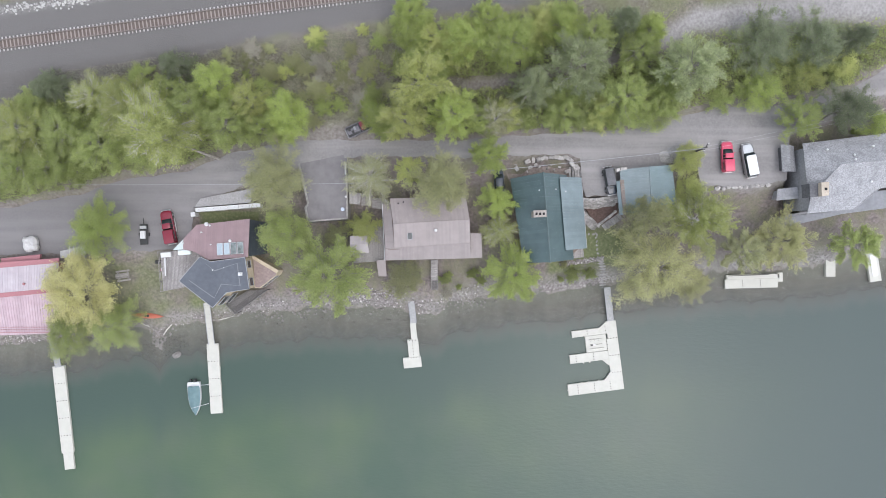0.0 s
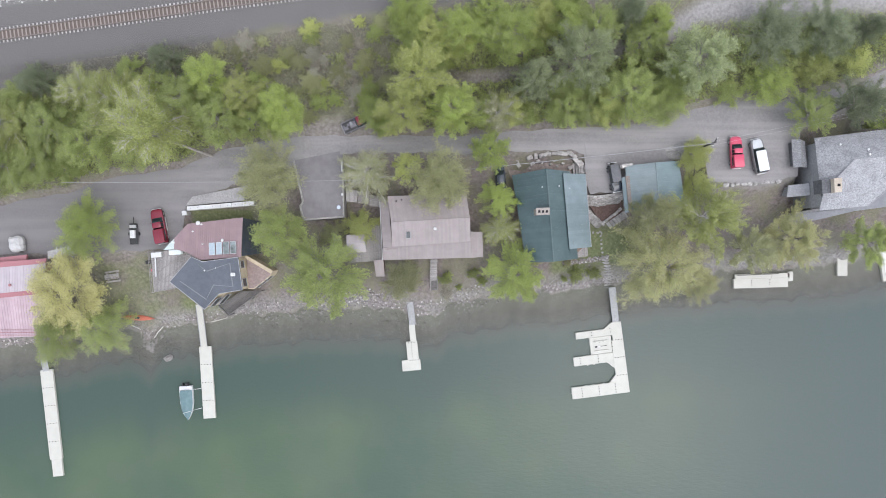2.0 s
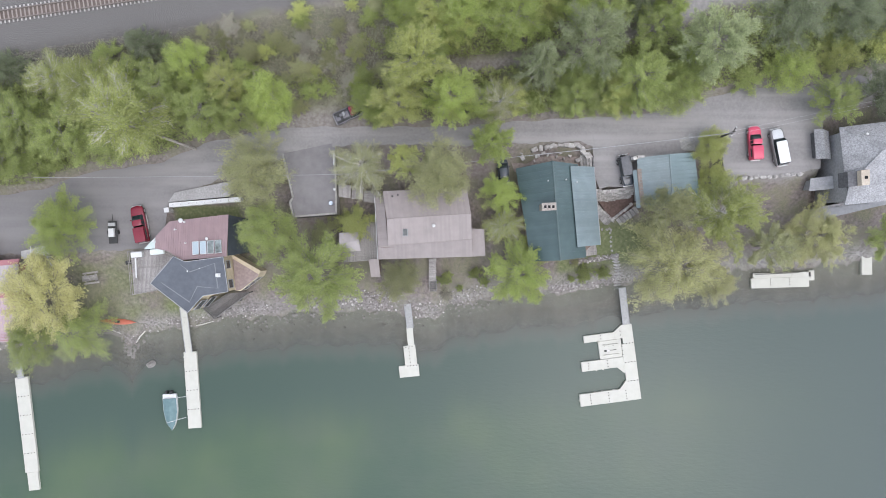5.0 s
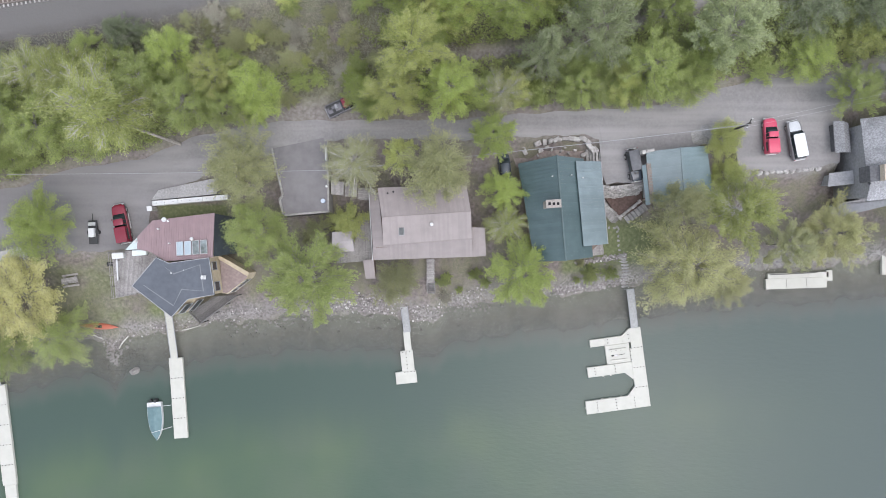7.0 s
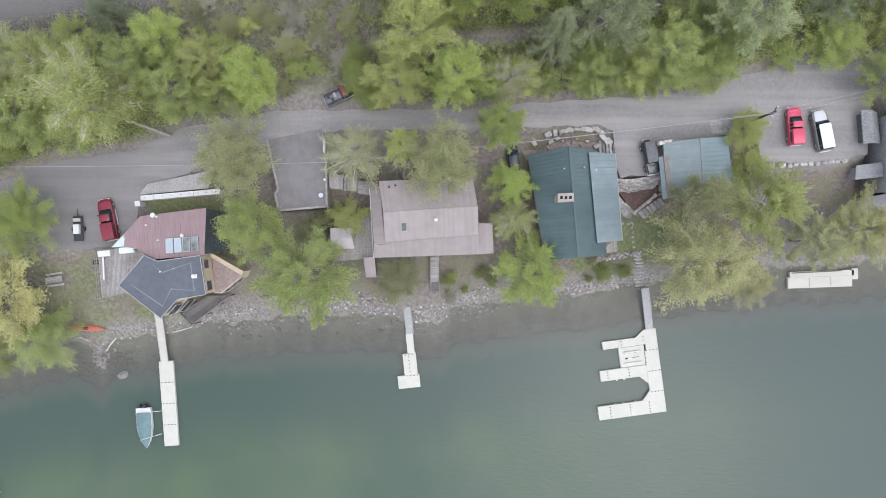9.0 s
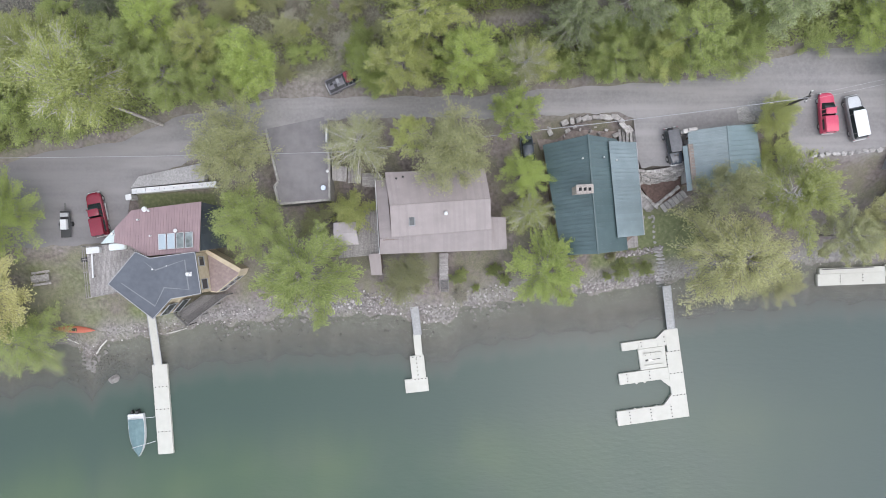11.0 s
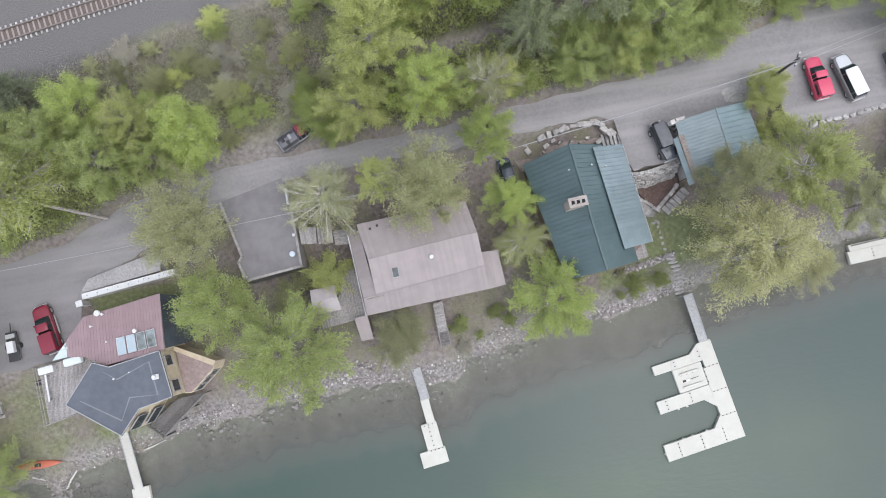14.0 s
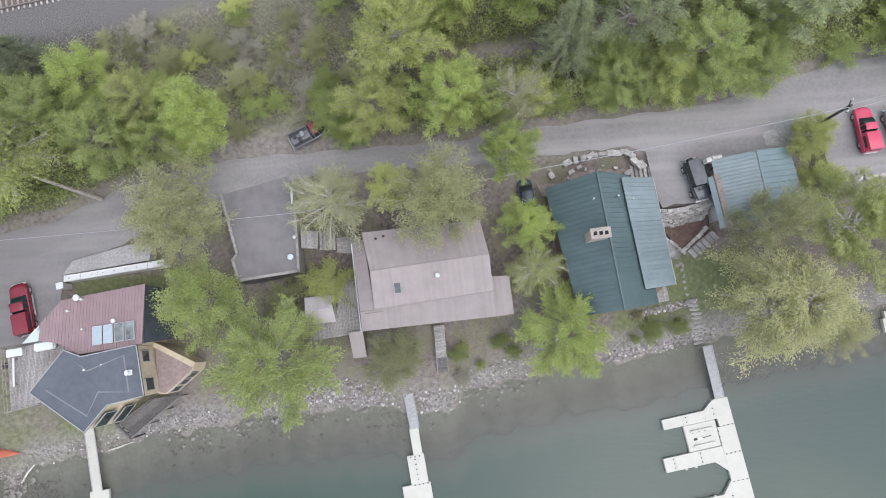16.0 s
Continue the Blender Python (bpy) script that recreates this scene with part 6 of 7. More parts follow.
# ---- loose rocks along the water ----
rng = np.random.default_rng(3)
proto = []
for k in range(5):
    me = rock_mesh("rock_shape", STONE, 200 + k, 0.65)
    proto.append((np.array([v.co[:] for v in me.vertices]), np.array([p.vertices[:] for p in me.polygons])))
    bpy.data.meshes.remove(me)


def scatter(name, label, places, sizes, mat):
    vs, fs, base = [], [], 0
    for (x, y, z), s in zip(places, sizes):
        v, f = proto[rng.integers(5)]
        a = rng.uniform(0, math.tau)
        R = np.array([[math.cos(a), -math.sin(a), 0], [math.sin(a), math.cos(a), 0], [0, 0, 1]])
        vs.append((v * s) @ R.T + np.array([x, y, z]))
        fs.append(f + base)
        base += len(v)
    ob = new(name, mesh_of(name, np.concatenate(vs).tolist(), np.concatenate(fs).tolist(), mat))
    return tagged(ob, label, "rocks", kind="stuff")


LOOSE = surface("broken_shore_rock", (0.24, 0.23, 0.22), (0.60, 0.57, 0.53), 5.0, 0.9, bump=0.3)
mt = LOOSE.node_tree
isl = mt.nodes.new("ShaderNodeNewGeometry")
tone = ramp(mt, isl.outputs["Random Per Island"], [(0.0, (0.12, 0.106, 0.10)), (0.6, (0.225, 0.203, 0.194)), (0.9, (0.33, 0.305, 0.29)), (1.0, (0.46, 0.435, 0.41))])
mt.links.new(tone, mt.nodes["Principled BSDF"].inputs["Base Color"])


def shore_rocks(x0, x1, n, lo, hi, smin, smax):
    x = rng.uniform(x0, x1, n)
    y = along(SHORE, x) + lo + (hi - lo) * rng.uniform(0, 1, n)
    s = smin + (smax - smin) * rng.uniform(0, 1, n) ** 2.2
    return np.stack([x, y, land(x, y) + 0.05 * s], -1), s


sets = [shore_rocks(-24, -6, 900, 0.0, 3.2, 0.12, 0.45), shore_rocks(-16, -8, 200, 0.6, 3.0, 0.2, 0.55), shore_rocks(-6, 8, 520, -0.3, 2.4, 0.12, 0.42), shore_rocks(17, 28, 520, -0.2, 0.9, 0.16, 0.45), shore_rocks(8, 17, 260, -0.2, 0.8, 0.16, 0.45), shore_rocks(-44, -27, 380, -0.3, 1.5, 0.14, 0.4), shore_rocks(-52, -44, 120, -0.4, 1.2, 0.14, 0.35), shore_rocks(-84, -60, 420, -0.5, 1.0, 0.2, 0.45), shore_rocks(28, 60, 120, -0.3, 1.0, 0.15, 0.4), shore_rocks(-9, -3, 60, -2.4, -0.2, 0.2, 0.5)]
scatter("shore_rocks", "pale broken rocks banked along the waterline", np.concatenate([p for p, s in sets]), np.concatenate([s for p, s in sets]), LOOSE)
wr_x = rng.uniform(-70, -50, 240)
wr_y = along(RAIL_Y, wr_x) + 4.9 + 0.9 * smooth_noise(wr_x, wr_x, 0.8, 1.0) + rng.normal(0, 0.5, 240)
scatter("white_rocks", "white broken rocks beyond the railway ballast", np.stack([wr_x, wr_y, land(wr_x, wr_y) + 0.05], -1), 0.16 + 0.42 * rng.uniform(0, 1, 240) ** 2, surface("white_rock", (0.30, 0.29, 0.27), (0.46, 0.45, 0.42), 4.0, 0.9))
n = 420
px_ = rng.uniform(20.0, 27.5, n)
py_ = -2.9 + 0.12 * (px_ - 20) + rng.normal(0, 0.22, n)
sub = np.concatenate([rng.normal(c_, 2.0, 46) for c_ in (-30, -24, -19, -10, 4)])
suby = along(SHORE, sub) - np.abs(rng.normal(0, 2.0, len(sub))) - 0.2
subc, subcy = rng.normal(-48.5, 2.0, 320), rng.normal(-17.6, 1.2, 320)
scatter("garden_edging", "narrow band of small pale rocks edging the garden bed", np.stack([px_, py_, land(px_, py_) + 0.05], -1), 0.15 + 0.35 * rng.uniform(0, 1, n) ** 2, LOOSE)
sx_, sy_ = np.concatenate([sub, subc]), np.concatenate([suby, subcy])
scatter("sunken_rocks", "dark rocks under the shallow water", np.stack([sx_, sy_, land(sx_, sy_) + 0.12], -1), np.where(sx_ < -43, 0.3, 0.18) + 0.5 * rng.uniform(0, 1, len(sx_)) ** 2, surface("wet_dark_rock", (0.145, 0.134, 0.12), (0.215, 0.2, 0.185), 4.0, 0.7))
big = tagged(new("boulder", rock_mesh("boulder", surface("wet_boulder", (0.11, 0.10, 0.09), (0.22, 0.205, 0.19), 2.5, 0.7, bump=0.4), 77, 0.7)), "large grey boulder breaking the shallow water", "boulder")
big.matrix_basis = Matrix.Translation((-46.6, -18.8, 0.0)) @ Matrix.Rotation(0.5, 4, "Z") @ Matrix.Diagonal((2.3, 1.7, 1.2, 1))

# ---- trees ----
def leaf_mesh(name, centres, dirs, length, width, rng, tilt=0.6):
    """Many small pointed leaves, one island each: dirs gives each leaf's lie, tilt how far it strays."""
    n = len(centres)
    d = dirs * np.array([1, 1, 0.45]) + rng.normal(0, tilt, (n, 3)) * np.array([1, 1, 0.6])
    d /= np.linalg.norm(d, axis=1)[:, None] + 1e-9
    up = np.array([0, 0, 1.0]) + rng.normal(0, 0.55, (n, 3))
    s = np.cross(d, up)
    s /= np.linalg.norm(s, axis=1)[:, None] + 1e-9
    k = rng.uniform(0.65, 1.35, (n, 1))
    droop = np.array([0, 0, -0.25]) * length * k
    v = np.stack([centres - d * length * 0.7 * k + s * width * k, centres + d * length * k + droop, centres - d * length * 0.7 * k - s * width * k], 1).reshape(-1, 3)
    faces = np.arange(n * 3).reshape(n, 3)
    me = bpy.data.meshes.new(name)
    me.from_pydata(v.tolist(), [], faces.tolist())
    return me


def branch_mesh(name, branches, sides=4):
    verts, faces = [], []
    for pts, r0, r1 in branches:
        base = len(verts)
        for i, p in enumerate(pts):
            r = r0 + (r1 - r0) * i / (len(pts) - 1)
            a, b = pts[max(i - 1, 0)], pts[min(i + 1, len(pts) - 1)]
            q = Vector(b - a).to_track_quat("Z", "Y")
            for k in range(sides):
                verts.append(Vector(p) + q @ Vector((r * math.cos(k * math.tau / sides), r * math.sin(k * math.tau / sides), 0)))
        for i in range(len(pts) - 1):
            for k in range(sides):
                faces.append((base + i * sides + k, base + i * sides + (k + 1) % sides, base + (i + 1) * sides + (k + 1) % sides, base + (i + 1) * sides + k))
    return mesh_of(name, verts, faces)


def bend(a, b, rng, steps=4, sag=0.0, wander=0.18):
    f = np.linspace(0, 1, steps + 1)[:, None]
    pts = a + (b - a) * f
    pts[1:-1] += rng.normal(0, wander, (steps - 1, 3))
    pts[:, 2] += -sag * f[:, 0] ** 2 * 1.0 + 0.15 * np.sin(f[:, 0] * math.pi)
    return pts


# limbs, twigs on each, leaves on each, leaf length, half width, stray, and the leaves' spread round a twig
HABIT = {"birch": (36, 13, 58, 0.125, 0.038, 0.38, 0.14), "maple": (40, 11, 54, 0.105, 0.056, 0.75, 0.24), "willow": (50, 14, 44, 0.10, 0.038, 0.5, 0.19),
         "olive": (46, 9, 60, 0.10, 0.046, 0.7, 0.24), "sparse": (32, 15, 48, 0.085, 0.037, 0.6, 0.2), "conifer": (110, 5, 46, 0.15, 0.036, 0.35, 0.16),
         "shrub": (24, 8, 60, 0.15, 0.085, 0.9, 0.34)}


def make_tree(kind, seed):
    """A tree of 12 m with a crown of about 5 m radius: trunk, limbs with side twigs set like the barbs of a feather, leaves along the twigs."""
    rng = np.random.default_rng(seed)
    H = 12.0
    lean = rng.normal(0, 0.5, 2)
    top = np.array([lean[0], lean[1], H * 0.86])
    trunk = bend(np.zeros(3), top, rng, 6, wander=0.15)
    limbs, twigs, centres, dirs = [], [], [], []
    n_limb, n_twig, n_leaf, ll, lw, tilt, fat = HABIT[kind]
    feather = kind in ("birch", "maple", "willow", "sparse")
    lobes = rng.uniform(0.68, 1.14, 9)
    for i in range(n_limb):
        az = i * 2.399 + rng.normal(0, 0.25)
        lobe = lobes[int((az % math.tau) / math.tau * 9) % 9]
        if kind == "conifer":
            f = i / n_limb
            z0 = H * (0.14 + 0.84 * f)
            reach = 4.6 * (1 - f) ** 0.8 * rng.uniform(0.8, 1.1) + 0.25
            start = np.array([lean[0] * f, lean[1] * f, z0])
            end = start + np.array([math.cos(az) * reach, math.sin(az) * reach, -0.1 * reach + 0.2])
        else:
            f = (i + 0.5) / n_limb
            low = 0.05 if kind == "shrub" else 0.28
            z0 = H * (low + (0.80 - low) * f)
            el = min(-0.25 + 1.7 * f ** 1.35 + rng.normal(0, 0.16), 1.4)
            start = trunk[0] + (trunk[-1] - trunk[0]) * (z0 / (H * 0.86))
            reach = 4.9 * lobe * rng.uniform(0.76, 1.06)
            mid = np.array([lean[0] * 0.6, lean[1] * 0.6, H * (0.55 if kind != "shrub" else 0.4)])
            rise = H * (0.40 if kind != "shrub" else 0.55)
            end = mid + np.array([math.cos(az) * math.cos(el) * reach, math.sin(az) * math.cos(el) * reach, math.sin(el) * rise * rng.uniform(0.85, 1.05)])
        pts = bend(start, end, rng, 4, 0.8 if kind == "willow" else 0.0, 0.08 if kind == "sparse" else 0.15)
        limbs.append((pts, 0.13 if kind == "sparse" else 0.065, 0.04 if kind == "sparse" else 0.022))
        out = pts[-1] - pts[0]
        out = out / (np.linalg.norm(out) + 1e-9)
        flat = np.array([-out[1], out[0], 0.0])
        flat /= np.linalg.norm(flat) + 1e-9
        for k in range(n_twig):
            g = (k + rng.uniform(0.3, 1.0)) / n_twig
            if kind != "conifer":
                g = 0.28 + 0.72 * g
            j = min(int(g * 4), 3)
            p = pts[j] + (pts[j + 1] - pts[j]) * (g * 4 - j)
            if feather:
                turn = (1 if k % 2 else -1) * rng.uniform(0.35, 1.0) * (1.15 - 0.5 * g)
                d = out * math.cos(turn) + flat * math.sin(turn) + np.array([0, 0, rng.normal(-0.3 if kind == "willow" else 0.05, 0.22)])
                tl = rng.uniform(0.8, 1.5) * (1.35 - 0.65 * g)
            else:
                stray = rng.normal(0, 0.55, 3)
                stray[2] = abs(stray[2]) * 0.5 + 0.12
                d = out * (0.9 if kind == "conifer" else 0.65) + stray
                tl = rng.uniform(0.8, 1.6) * (0.6 if kind == "conifer" else 1.0)
            d /= np.linalg.norm(d)
            q = p + d * tl
            twigs.append((np.array([p, (p + q) / 2 + rng.normal(0, 0.06, 3), q]), 0.04 if kind == "sparse" else 0.026, 0.009))
            m = max(int(n_leaf * rng.uniform(0.55, 1.4)), 4)
            s = rng.uniform(0.05, 1.12, (m, 1)) ** 0.8
            c = p + (q - p) * s + rng.normal(0, fat, (m, 3)) * (0.55 + 0.6 * s)
            c[:, 2] -= 0.18 if kind == "sparse" else 0.06
            centres.append(c)
            dirs.append(np.repeat(d[None], m, 0) + (np.array([0, 0, 0.25]) if kind == "olive" else 0))
    centres, dirs = np.concatenate(centres), np.concatenate(dirs)
    crown = leaf_mesh("crown", centres, dirs, ll, lw, rng, tilt)
    stem = branch_mesh("trunk", [(trunk, 0.22, 0.03)], 7)
    boughs = branch_mesh("branchwork", limbs + twigs, 3)
    return stem, boughs, crown


VARIANTS = {k: [make_tree(k, 11 + 7 * i + 100 * j) for i in range(c)] for j, (k, c) in enumerate(dict(birch=3, maple=3, willow=2, olive=2, sparse=2, conifer=2, shrub=2).items())}
for sets in VARIANTS.values():
    for stem, boughs, crown in sets:
        for me in (stem, boughs, crown):
            me.materials.append(BARK)
WORDS = {
    "br": "fresh bright green spring leaves", "gr": "dense mid-green leaves", "ye": "pale yellow-green spring leaves", "ol": "fine olive-brown foliage",
    "go": "golden-yellow spring leaves", "wi": "drooping yellowish-olive twigs", "sp": "thin grey-green leaves and bare twigs", "pa": "pale green leaves and grey limbs", "low": "small dark green leaves", "scr": "dry brown twigs", "dk": "dark green needles", "bl": "blue-green feathery foliage"}
KINDS = {"birch": "leafy birch tree with %s", "maple": "broad round-crowned tree with %s", "willow": "wide willow over the water with %s", "olive": "bushy tree with %s",
         "sparse": "open, half-leafed tree with %s", "conifer": "pointed conifer with %s", "shrub": "low shrub with %s"}

TREES = [
    ("willow", "gr", -55.2, -13.2, 8.0, 4.6),
    ("maple", "br", -10.4, 20.7, 12.0, 2.5),
    ("shrub", "gr", -9.6, 18.9, 9.0, 1.6),
    ("maple", "br", -56.3, 3.3, 11.0, 4.8),
    ("maple", "go", -58.8, -6.5, 11.5, 6.6),
    ("willow", "gr", -62.4, -14.4, 8.0, 4.6),
    ("olive", "ol", -26.7, 10.5, 17.0, 5.6),
    ("maple", "gr", -25.3, 2.6, 13.0, 4.7),
    ("birch", "gr", -18.6, -4.6, 14.0, 6.7),
    ("shrub", "ye", -13.1, 3.6, 8.5, 2.9),
    ("shrub", "ol", -17.7, 2.1, 7.5, 2.4),
    ("sparse", "sp", -11.9, 11.2, 13.0, 4.4),
    ("birch", "ye", -5.3, 12.3, 15.0, 2.6),
    ("olive", "ol", -0.2, 9.5, 19.0, 5.2),
    ("birch", "br", 6.9, 14.4, 16.0, 3.4),
    ("maple", "br", 8.7, 7.7, 12.0, 3.0),
    ("sparse", "pa", 9.1, 2.9, 10.0, 3.4),
    ("birch", "br", 11.7, -4.3, 11.0, 5.4),
    ("olive", "ol", -6.3, -5.4, 7.5, 3.7),
    ("olive", "ol", 31.3, 5.2, 19.0, 3.6),
    ("maple", "ye", 39.7, 14.3, 11.5, 3.0),
    ("maple", "ye", 39.5, 9.5, 11.0, 2.5),
    ("birch", "pa", 40.0, 4.6, 18.0, 5.9),
    ("willow", "wi", 33.0, -2.3, 16.5, 7.0),
    ("willow", "wi", 41.1, -5.9, 9.0, 3.3),
    ("birch", "wi", 54.8, 0.9, 11.0, 5.0),
    ("birch", "gr", 67.3, 0.6, 12.0, 4.3),
    ("birch", "sp", 48.5, -0.3, 12.0, 3.6),
    ("birch", "ye", -3.3, 24.8, 25.0, 4.6),
    ("birch", "ye", -5.8, 20.1, 17.0, 4.4),
    ("birch", "br", 1.4, 20.9, 17.0, 4.4),
    ("sparse", "ol", 8.4, 20.3, 15.0, 3.8),
    ("maple", "br", -4.1, 33.5, 16.0, 4.6),
    ("maple", "br", 3.0, 31.4, 18.0, 3.8),
    ("maple", "br", 10.1, 31.8, 18.0, 4.7),
    ("maple", "br", 17.6, 32.6, 18.0, 3.7),
    ("birch", "gr", 23.0, 32.6, 18.0, 3.5),
    ("conifer", "dk", 27.5, 34.2, 18.0, 3.5),
    ("conifer", "bl", 13.6, 24.3, 21.0, 4.1),
    ("birch", "bl", 20.3, 26.4, 25.0, 5.2),
    ("maple", "gr", 22.6, 21.9, 13.0, 3.5),
    ("maple", "gr", 17.6, 21.2, 12.0, 3.1),
    ("birch", "gr", 27.3, 23.2, 18.0, 4.9),
    ("maple", "gr", 33.7, 21.7, 14.0, 3.8),
    ("birch", "bl", 36.5, 26.2, 24.0, 5.3),
    ("olive", "dk", 49.6, 31.4, 16.0, 5.6),
    ("olive", "dk", 57.2, 31.9, 16.0, 4.9),
    ("conifer", "dk", 64.0, 32.7, 16.0, 3.6),
    ("maple", "ye", 57.6, 27.4, 11.0, 3.5),
    ("maple", "br", 50.7, 25.0, 12.0, 3.8),
    ("maple", "ye", 63.3, 28.7, 11.0, 3.3),
    ("birch", "gr", 56.8, 20.5, 13.5, 4.0),
    ("olive", "dk", 62.2, 21.2, 17.0, 4.7),
    ("maple", "br", 67.8, 19.3, 13.0, 3.1),
    ("shrub", "br", -11.8, 22.8, 10.0, 1.6),
    ("maple", "gr", 19.6, 23.6, 13.0, 3.5),
    ("maple", "gr", -1.2, 28.1, 14.0, 3.4),
    ("shrub", "gr", 26.7, 21.0, 10.0, 2.7),
    ("shrub", "gr", 13.8, 21.0, 10.0, 2.3),
    ("shrub", "gr", 45.1, 24.2, 9.0, 2.3),
    ("birch", "gr", 35.0, 25.8, 17.0, 3.4),
    ("birch", "gr", 29.9, 30.0, 17.0, 3.4),
    ("shrub", "low", 0.1, -5.4, 3.7, 1.1),
    ("shrub", "low", 0.9, -4.7, 3.7, 0.8),
    ("shrub", "low", 5.3, -4.3, 3.7, 1.0),
    ("shrub", "low", 6.5, -5.6, 3.7, 0.9),
    ("shrub", "low", 4.6, -4.6, 3.7, 0.7),
    ("shrub", "low", 2.7, -6.8, 3.7, 0.6),
    ("shrub", "scr", 0.6, -7.8, 2.8, 1.1),
    ("shrub", "low", 22.0, -4.6, 3.3, 1.5),
    ("shrub", "low", 24.9, -4.4, 3.3, 1.3),
    ("shrub", "low", 20.2, -5.4, 3.3, 0.6),
    ("shrub", "ol", 20.6, -3.0, 3.2, 0.7),
    ("conifer", "dk", -61.1, 25.1, 15.0, 4.0),
    ("conifer", "dk", -41.3, 28.1, 16.0, 3.6),
    ("birch", "pa", -65.6, 19.2, 16.0, 5.0),
    ("birch", "gr", -67.3, 12.8, 14.0, 4.6),
    ("maple", "gr", -61.8, 13.0, 13.0, 4.4),
    ("birch", "gr", -59.3, 18.1, 16.0, 4.7),
    ("sparse", "pa", -54.1, 23.8, 16.0, 3.9),
    ("birch", "gr", -54.1, 15.9, 15.0, 5.1),
    ("birch", "pa", -48.6, 22.6, 18.0, 4.9),
    ("sparse", "pa", -43.4, 18.9, 20.0, 7.0),
    ("maple", "gr", -48.5, 15.0, 13.0, 3.9),
    ("birch", "gr", -39.1, 22.1, 17.0, 4.3),
    ("maple", "br", -35.1, 25.6, 16.0, 3.6),
    ("birch", "gr", -33.5, 19.3, 17.0, 4.6),
    ("birch", "ye", -29.7, 22.4, 16.0, 3.8),
    ("birch", "gr", -29.0, 18.9, 14.0, 3.5),
    ("maple", "br", -23.8, 21.2, 17.0, 4.1),
    ("maple", "br", -25.5, 18.7, 12.0, 2.5),
    ("birch", "gr", -43.4, 25.1, 14.0, 3.0),
    ("shrub", "gr", -59.4, 12.4, 10.0, 2.7),
    ("maple", "gr", -63.8, 22.2, 14.0, 3.2),
    ("shrub", "gr", -47.8, 27.4, 12.0, 2.3),
    ("shrub", "br", -12.7, 23.1, 10.0, 1.5),
    ("shrub", "ol", -19.9, 25.3, 10.0, 1.8),
    ("shrub", "ol", -15.8, 26.9, 10.5, 1.8),
    ("shrub", "gr", -19.2, 22.6, 9.0, 1.6),
    ("shrub", "ol", -22.1, 28.7, 10.5, 1.6),
    ("shrub", "ol", -12.1, 28.6, 11.0, 1.8),
    ("shrub", "gr", -10.3, 32.9, 11.5, 1.6),
    ("shrub", "ol", -14.8, 31.3, 11.0, 1.4),
    ("shrub", "ol", -21.1, 20.4, 8.5, 1.5),
    ("shrub", "ol", -27.5, 27.7, 11.0, 1.6),
    ("shrub", "gr", -16.9, 23.0, 9.0, 1.3),
    ("shrub", "gr", -11.3, 25.1, 10.0, 1.6),
    ("birch", "br", -4.9, 35.1, 18.0, 3.9),
    ("birch", "ye", -1.7, 31.6, 16.0, 3.3),
    ("maple", "ye", 2.6, 31.6, 16.0, 3.3),
    ("birch", "br", 6.6, 35.0, 17.0, 3.6),
    ("maple", "ye", 15.3, 34.2, 16.0, 3.3),
    ("birch", "gr", 18.7, 35.1, 17.0, 3.1),
    ("birch", "ye", 1.3, 21.1, 15.0, 3.5),
    ("birch", "gr", 5.9, 20.3, 14.0, 3.3),
    ("maple", "ye", 9.8, 20.7, 13.0, 2.8),
    ("birch", "gr", 18.9, 21.3, 14.0, 3.5),
    ("maple", "ye", 24.4, 21.7, 14.0, 3.2),
    ("birch", "gr", 29.5, 21.7, 14.0, 3.3),
    ("birch", "gr", 33.9, 23.1, 14.0, 3.2),
    ("shrub", "br", 0.5, 29.2, 12.0, 2.3),
    ("shrub", "gr", -8.6, 19.2, 10.0, 2.2),
    ("maple", "br", 31.9, 32.9, 15.0, 3.0),
]


def plant(kind, tone, x, y, top, r, i):
    ground_z = land_at(x, y)
    if ground_z < 0.3:
        ground_z = 0.3
    stem, boughs, crown = VARIANTS[kind][i % len(VARIANTS[kind])]
    name = "shrub" if kind == "shrub" else "conifer_tree" if kind == "conifer" else "tree"
    tree = tagged(new(name), KINDS[kind] % WORDS[tone], "shrub" if kind == "shrub" else "tree", "lakeside shrubs" if kind == "shrub" else "lakeside trees")
    rng = random.Random(i)
    tree.matrix_basis = Matrix.Translation((x, y, ground_z - 0.1)) @ Matrix.Rotation(rng.uniform(0, 6.28), 4, "Z") @ Matrix.Diagonal((r / 4.9, r / 4.9 * rng.uniform(0.92, 1.08), (top - ground_z) / 12.0, 1))
    for nm, me, mat in (("trunk", stem, BARK), ("branchwork", boughs, PALE_BARK if kind == "sparse" or tone in ("pa", "sp") else BARK), ("crown", crown, LEAF[tone])):
        ob = hang(nm, me, tree)
        ob.material_slots[0].link = "OBJECT"
        ob.material_slots[0].material = mat


for i, (kind, tone, x, y, top, r) in enumerate(TREES):
    plant(kind, tone, x, y, top, r, i)

# low half-bare bushes on the bank below the railway
bank = random.Random(23)
for i in range(46):
    x = bank.uniform(-36, -7)
    y = bank.uniform(max(float(along(ROAD_N, x)) + 4.5, 22.0 - 0.2 * (x + 36)), float(along(RAIL_Y, x)) - 5.5)
    r = bank.uniform(0.7, 1.9)
    plant("shrub", bank.choice(("sp", "scr", "ye", "gr", "scr", "ol")), x, y, land_at(x, y) + r * bank.uniform(0.9, 1.5), r, 300 + i)

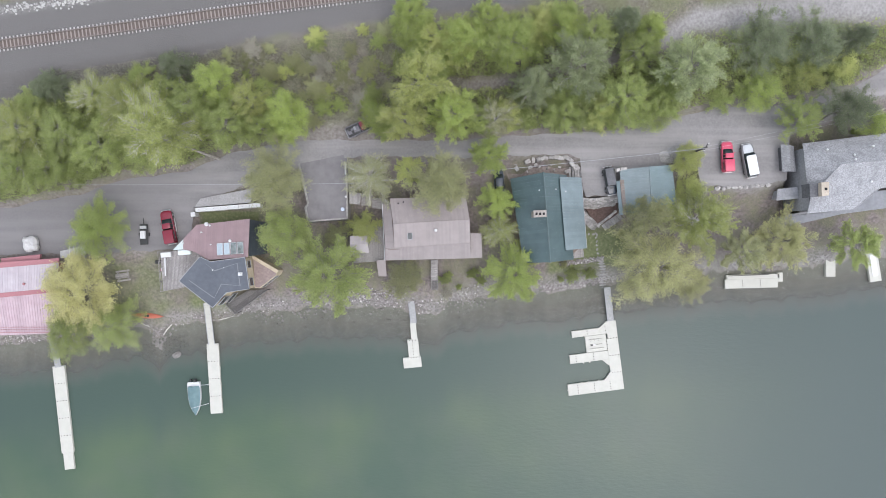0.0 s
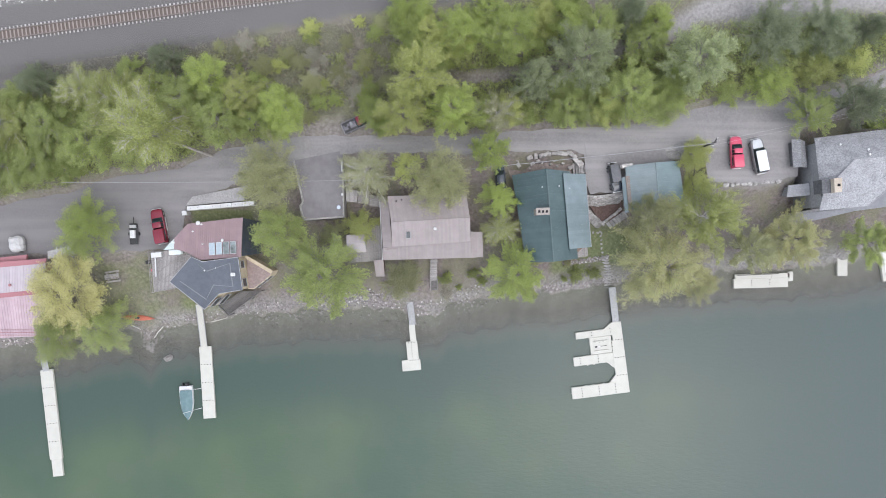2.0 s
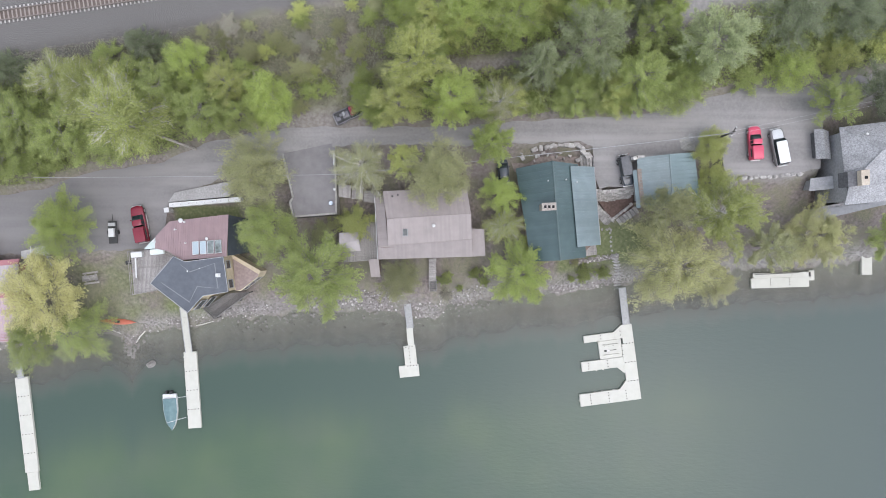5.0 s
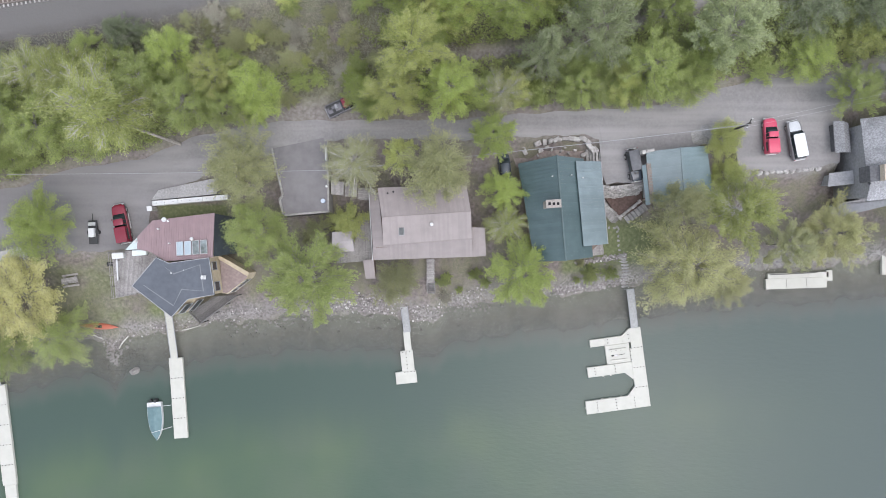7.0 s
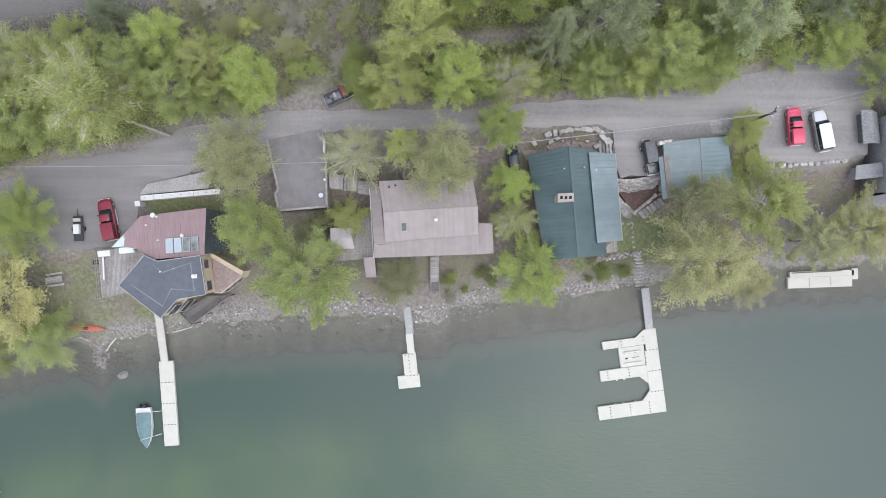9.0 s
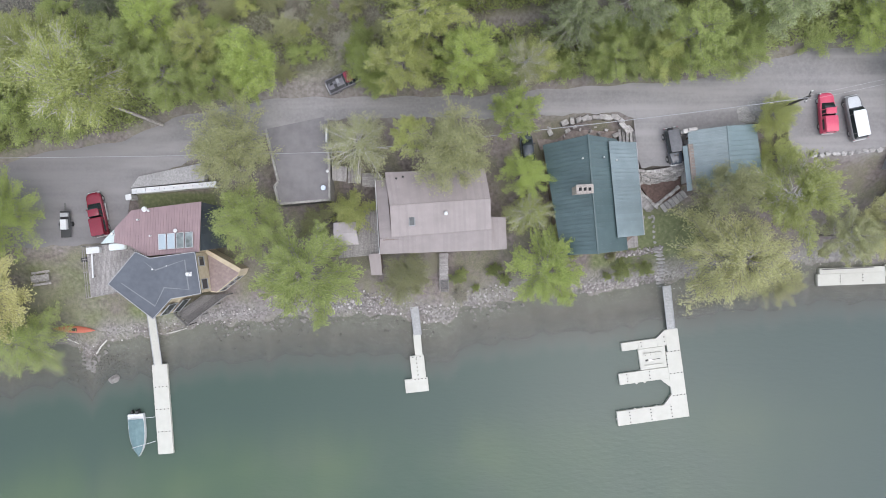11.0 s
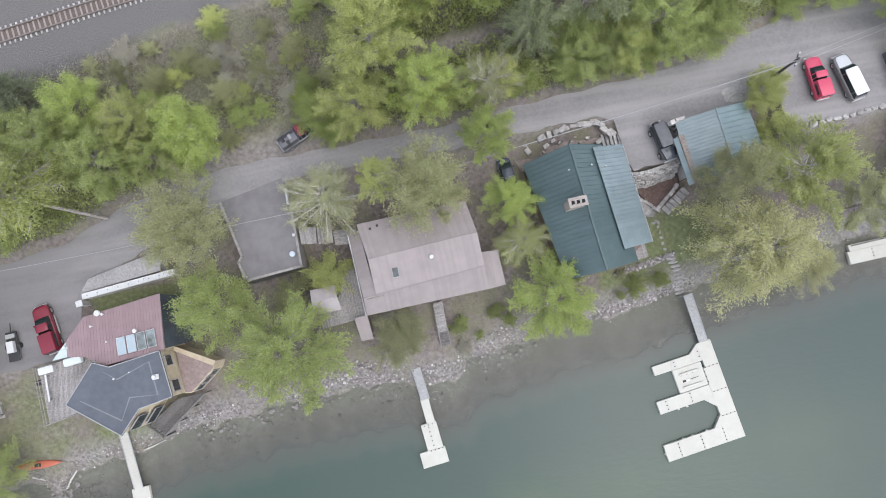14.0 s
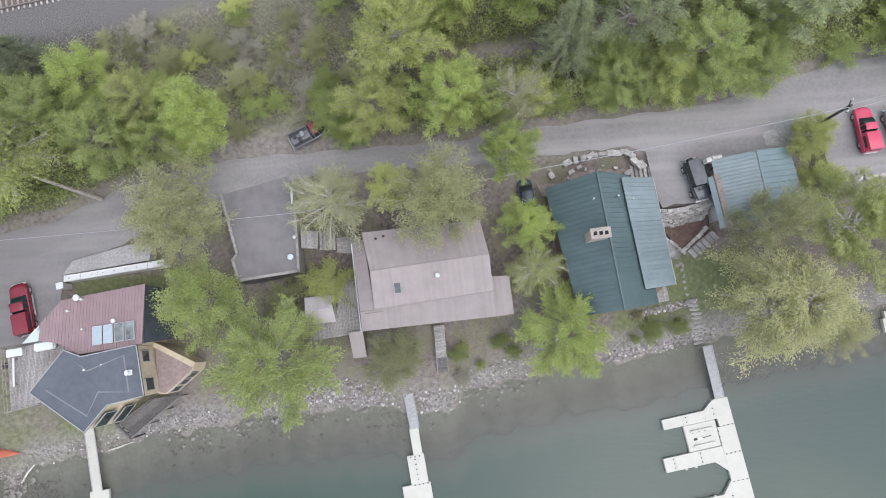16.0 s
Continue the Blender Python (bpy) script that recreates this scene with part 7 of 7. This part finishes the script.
# undergrowth below the trees on the railway side of the lane
rng = np.random.default_rng(5)
ux = np.concatenate([rng.uniform(-85, 80, 110000), rng.uniform(-85, -24, 90000), rng.uniform(-8, 76, 80000)])
uy = along(ROAD_N, ux) + 0.9 + rng.uniform(0, 1, 280000) ** 0.9 * 19
keep = (uy < along(RAIL_Y, ux) - 9.5) & (smooth_noise(ux, uy, 0.55, 3.0) > np.where(ux > -8, 0.12, 0.3)) & ~((ux > -26) & (ux < -8) & (uy < 23)) & (np.abs(uy - np.interp(ux, [4.1, 19.5, 31.3, 34.9, 40.4, 55.8, 71.0], [26.2, 28.0, 31.6, 33.4, 36.6, 38.0, 39.5])) > np.interp(ux, [5, 30, 42, 70], [1.2, 1.6, 3.2, 4.0]))
keep &= ~((ux > -36) & (uy > along(ROAD_N, ux) + 8) & (ux < -8) & (smooth_noise(ux, uy, 0.9, 1.0) < 0.6))
ux, uy = ux[keep], uy[keep]
uz = land(ux, uy) + rng.uniform(0.1, 2.6, len(ux)) * (0.3 + smooth_noise(ux, uy, 1.1, 0.5)) * (1 + 1.3 * np.clip((-24 - ux) / 4, 0, 1) + 0.9 * np.clip((ux + 6) / 4, 0, 1))
under = leaf_mesh("undergrowth", np.stack([ux, uy, uz], -1), np.tile(np.array([0, 0, 0.3]), (len(ux), 1)), 0.15, 0.085, rng, 0.8)
under.materials.append(LEAF["low"])
tagged(new("undergrowth", under), "tangled green undergrowth covering the slope above the lane", "undergrowth", kind="stuff")

# heaped gravel at the corner of the parking bay
gravel_rng = random.Random(44)
heap_v, heap_f = [(37.4, 14.9, 6.95)], []
for ring in range(1, 5):
    for k in range(20):
        a_ = k * math.tau / 20
        w_ = (1 + 0.16 * math.sin(3 * a_ + 1) + gravel_rng.uniform(-0.06, 0.06)) * ring / 4
        heap_v.append((37.4 + 2.1 * w_ * math.cos(a_) + 0.25 * w_ * math.sin(a_), 14.9 + 1.05 * w_ * math.sin(a_), 6.95 - 0.4 * (ring / 4) ** 2 + gravel_rng.uniform(-0.04, 0.04)))
        j, b_ = k + 1, (k + 1) % 20 + 1
        heap_f.append((0, j, b_) if ring == 1 else (j + 20 * (ring - 2), j + 20 * (ring - 1), b_ + 20 * (ring - 1), b_ + 20 * (ring - 2)))
heap = mesh_of("gravel_heap", heap_v, heap_f, surface("heaped_gravel", (0.22, 0.21, 0.195), (0.42, 0.405, 0.385), 9.0, 0.95, bump=0.6))
tagged(new("gravel_heap", heap), "low heap of pale gravel at the parking bay corner", "gravel", kind="stuff")

# dry brown scrub on the railway bank
qx = rng.uniform(-62, 4, 90000)
qy = along(RAIL_Y, qx) - rng.uniform(5.5, 20, 90000)
keep = (qy > along(ROAD_N, qx) + 3.0) & (smooth_noise(qx, qy, 0.75, 4.0) > 0.12)
qx, qy = qx[keep], qy[keep]
qz = land(qx, qy) + rng.uniform(0.05, 0.9, len(qx)) * (0.3 + smooth_noise(qx, qy, 1.4, 2.5))
scrub = leaf_mesh("dry_scrub", np.stack([qx, qy, qz], -1), np.tile(np.array([0, 0, 0.6]), (len(qx), 1)), 0.15, 0.03, rng, 0.9)
scrub.materials.append(LEAF["scr"])
tagged(new("dry_scrub", scrub), "dry brown twiggy scrub on the railway bank", "scrub", kind="stuff")

# birch that leans from the lane's edge, its bare pale trunk in sight
leaner = empty("leaning_tree", "tall birch leaning away from the lane, pale trunk bare", "tree", group="lakeside trees")
lt = [np.array(p_) for p_ in ((-37.2, 14.7, 5.2), (-39.2, 15.4, 9.5), (-41.6, 16.2, 14.5), (-44.4, 17.2, 20.5))]
stem_me = branch_mesh("trunk", [(lt, 0.24, 0.09)], 7)
stem_me.materials.append(BARK)
hang("trunk", stem_me, leaner)
lr = np.random.default_rng(9)
ends, cs, ds = [], [], []
for k in range(34):
    a_ = lr.uniform(0, math.tau)
    s_ = lt[2] + (lt[3] - lt[2]) * lr.uniform(-0.3, 1.0)
    e_ = s_ + np.array([math.cos(a_) * lr.uniform(2, 4.6), math.sin(a_) * lr.uniform(2, 4.2), lr.uniform(0.2, 2.6)])
    ends.append((bend(s_, e_, lr, 4), 0.045, 0.012))
    for j in range(150):
        g_ = lr.uniform(0.35, 1.05)
        cs.append(s_ + (e_ - s_) * g_ + lr.normal(0, 0.5, 3))
        ds.append((e_ - s_) / np.linalg.norm(e_ - s_))
limb_me = branch_mesh("branchwork", ends)
limb_me.materials.append(BARK)
hang("branchwork", limb_me, leaner)
lean_leaf = leaf_mesh("crown", np.array(cs), np.array(ds), 0.18, 0.07, lr, 0.6)
lean_leaf.materials.append(LEAF["pa"])
hang("crown", lean_leaf, leaner)
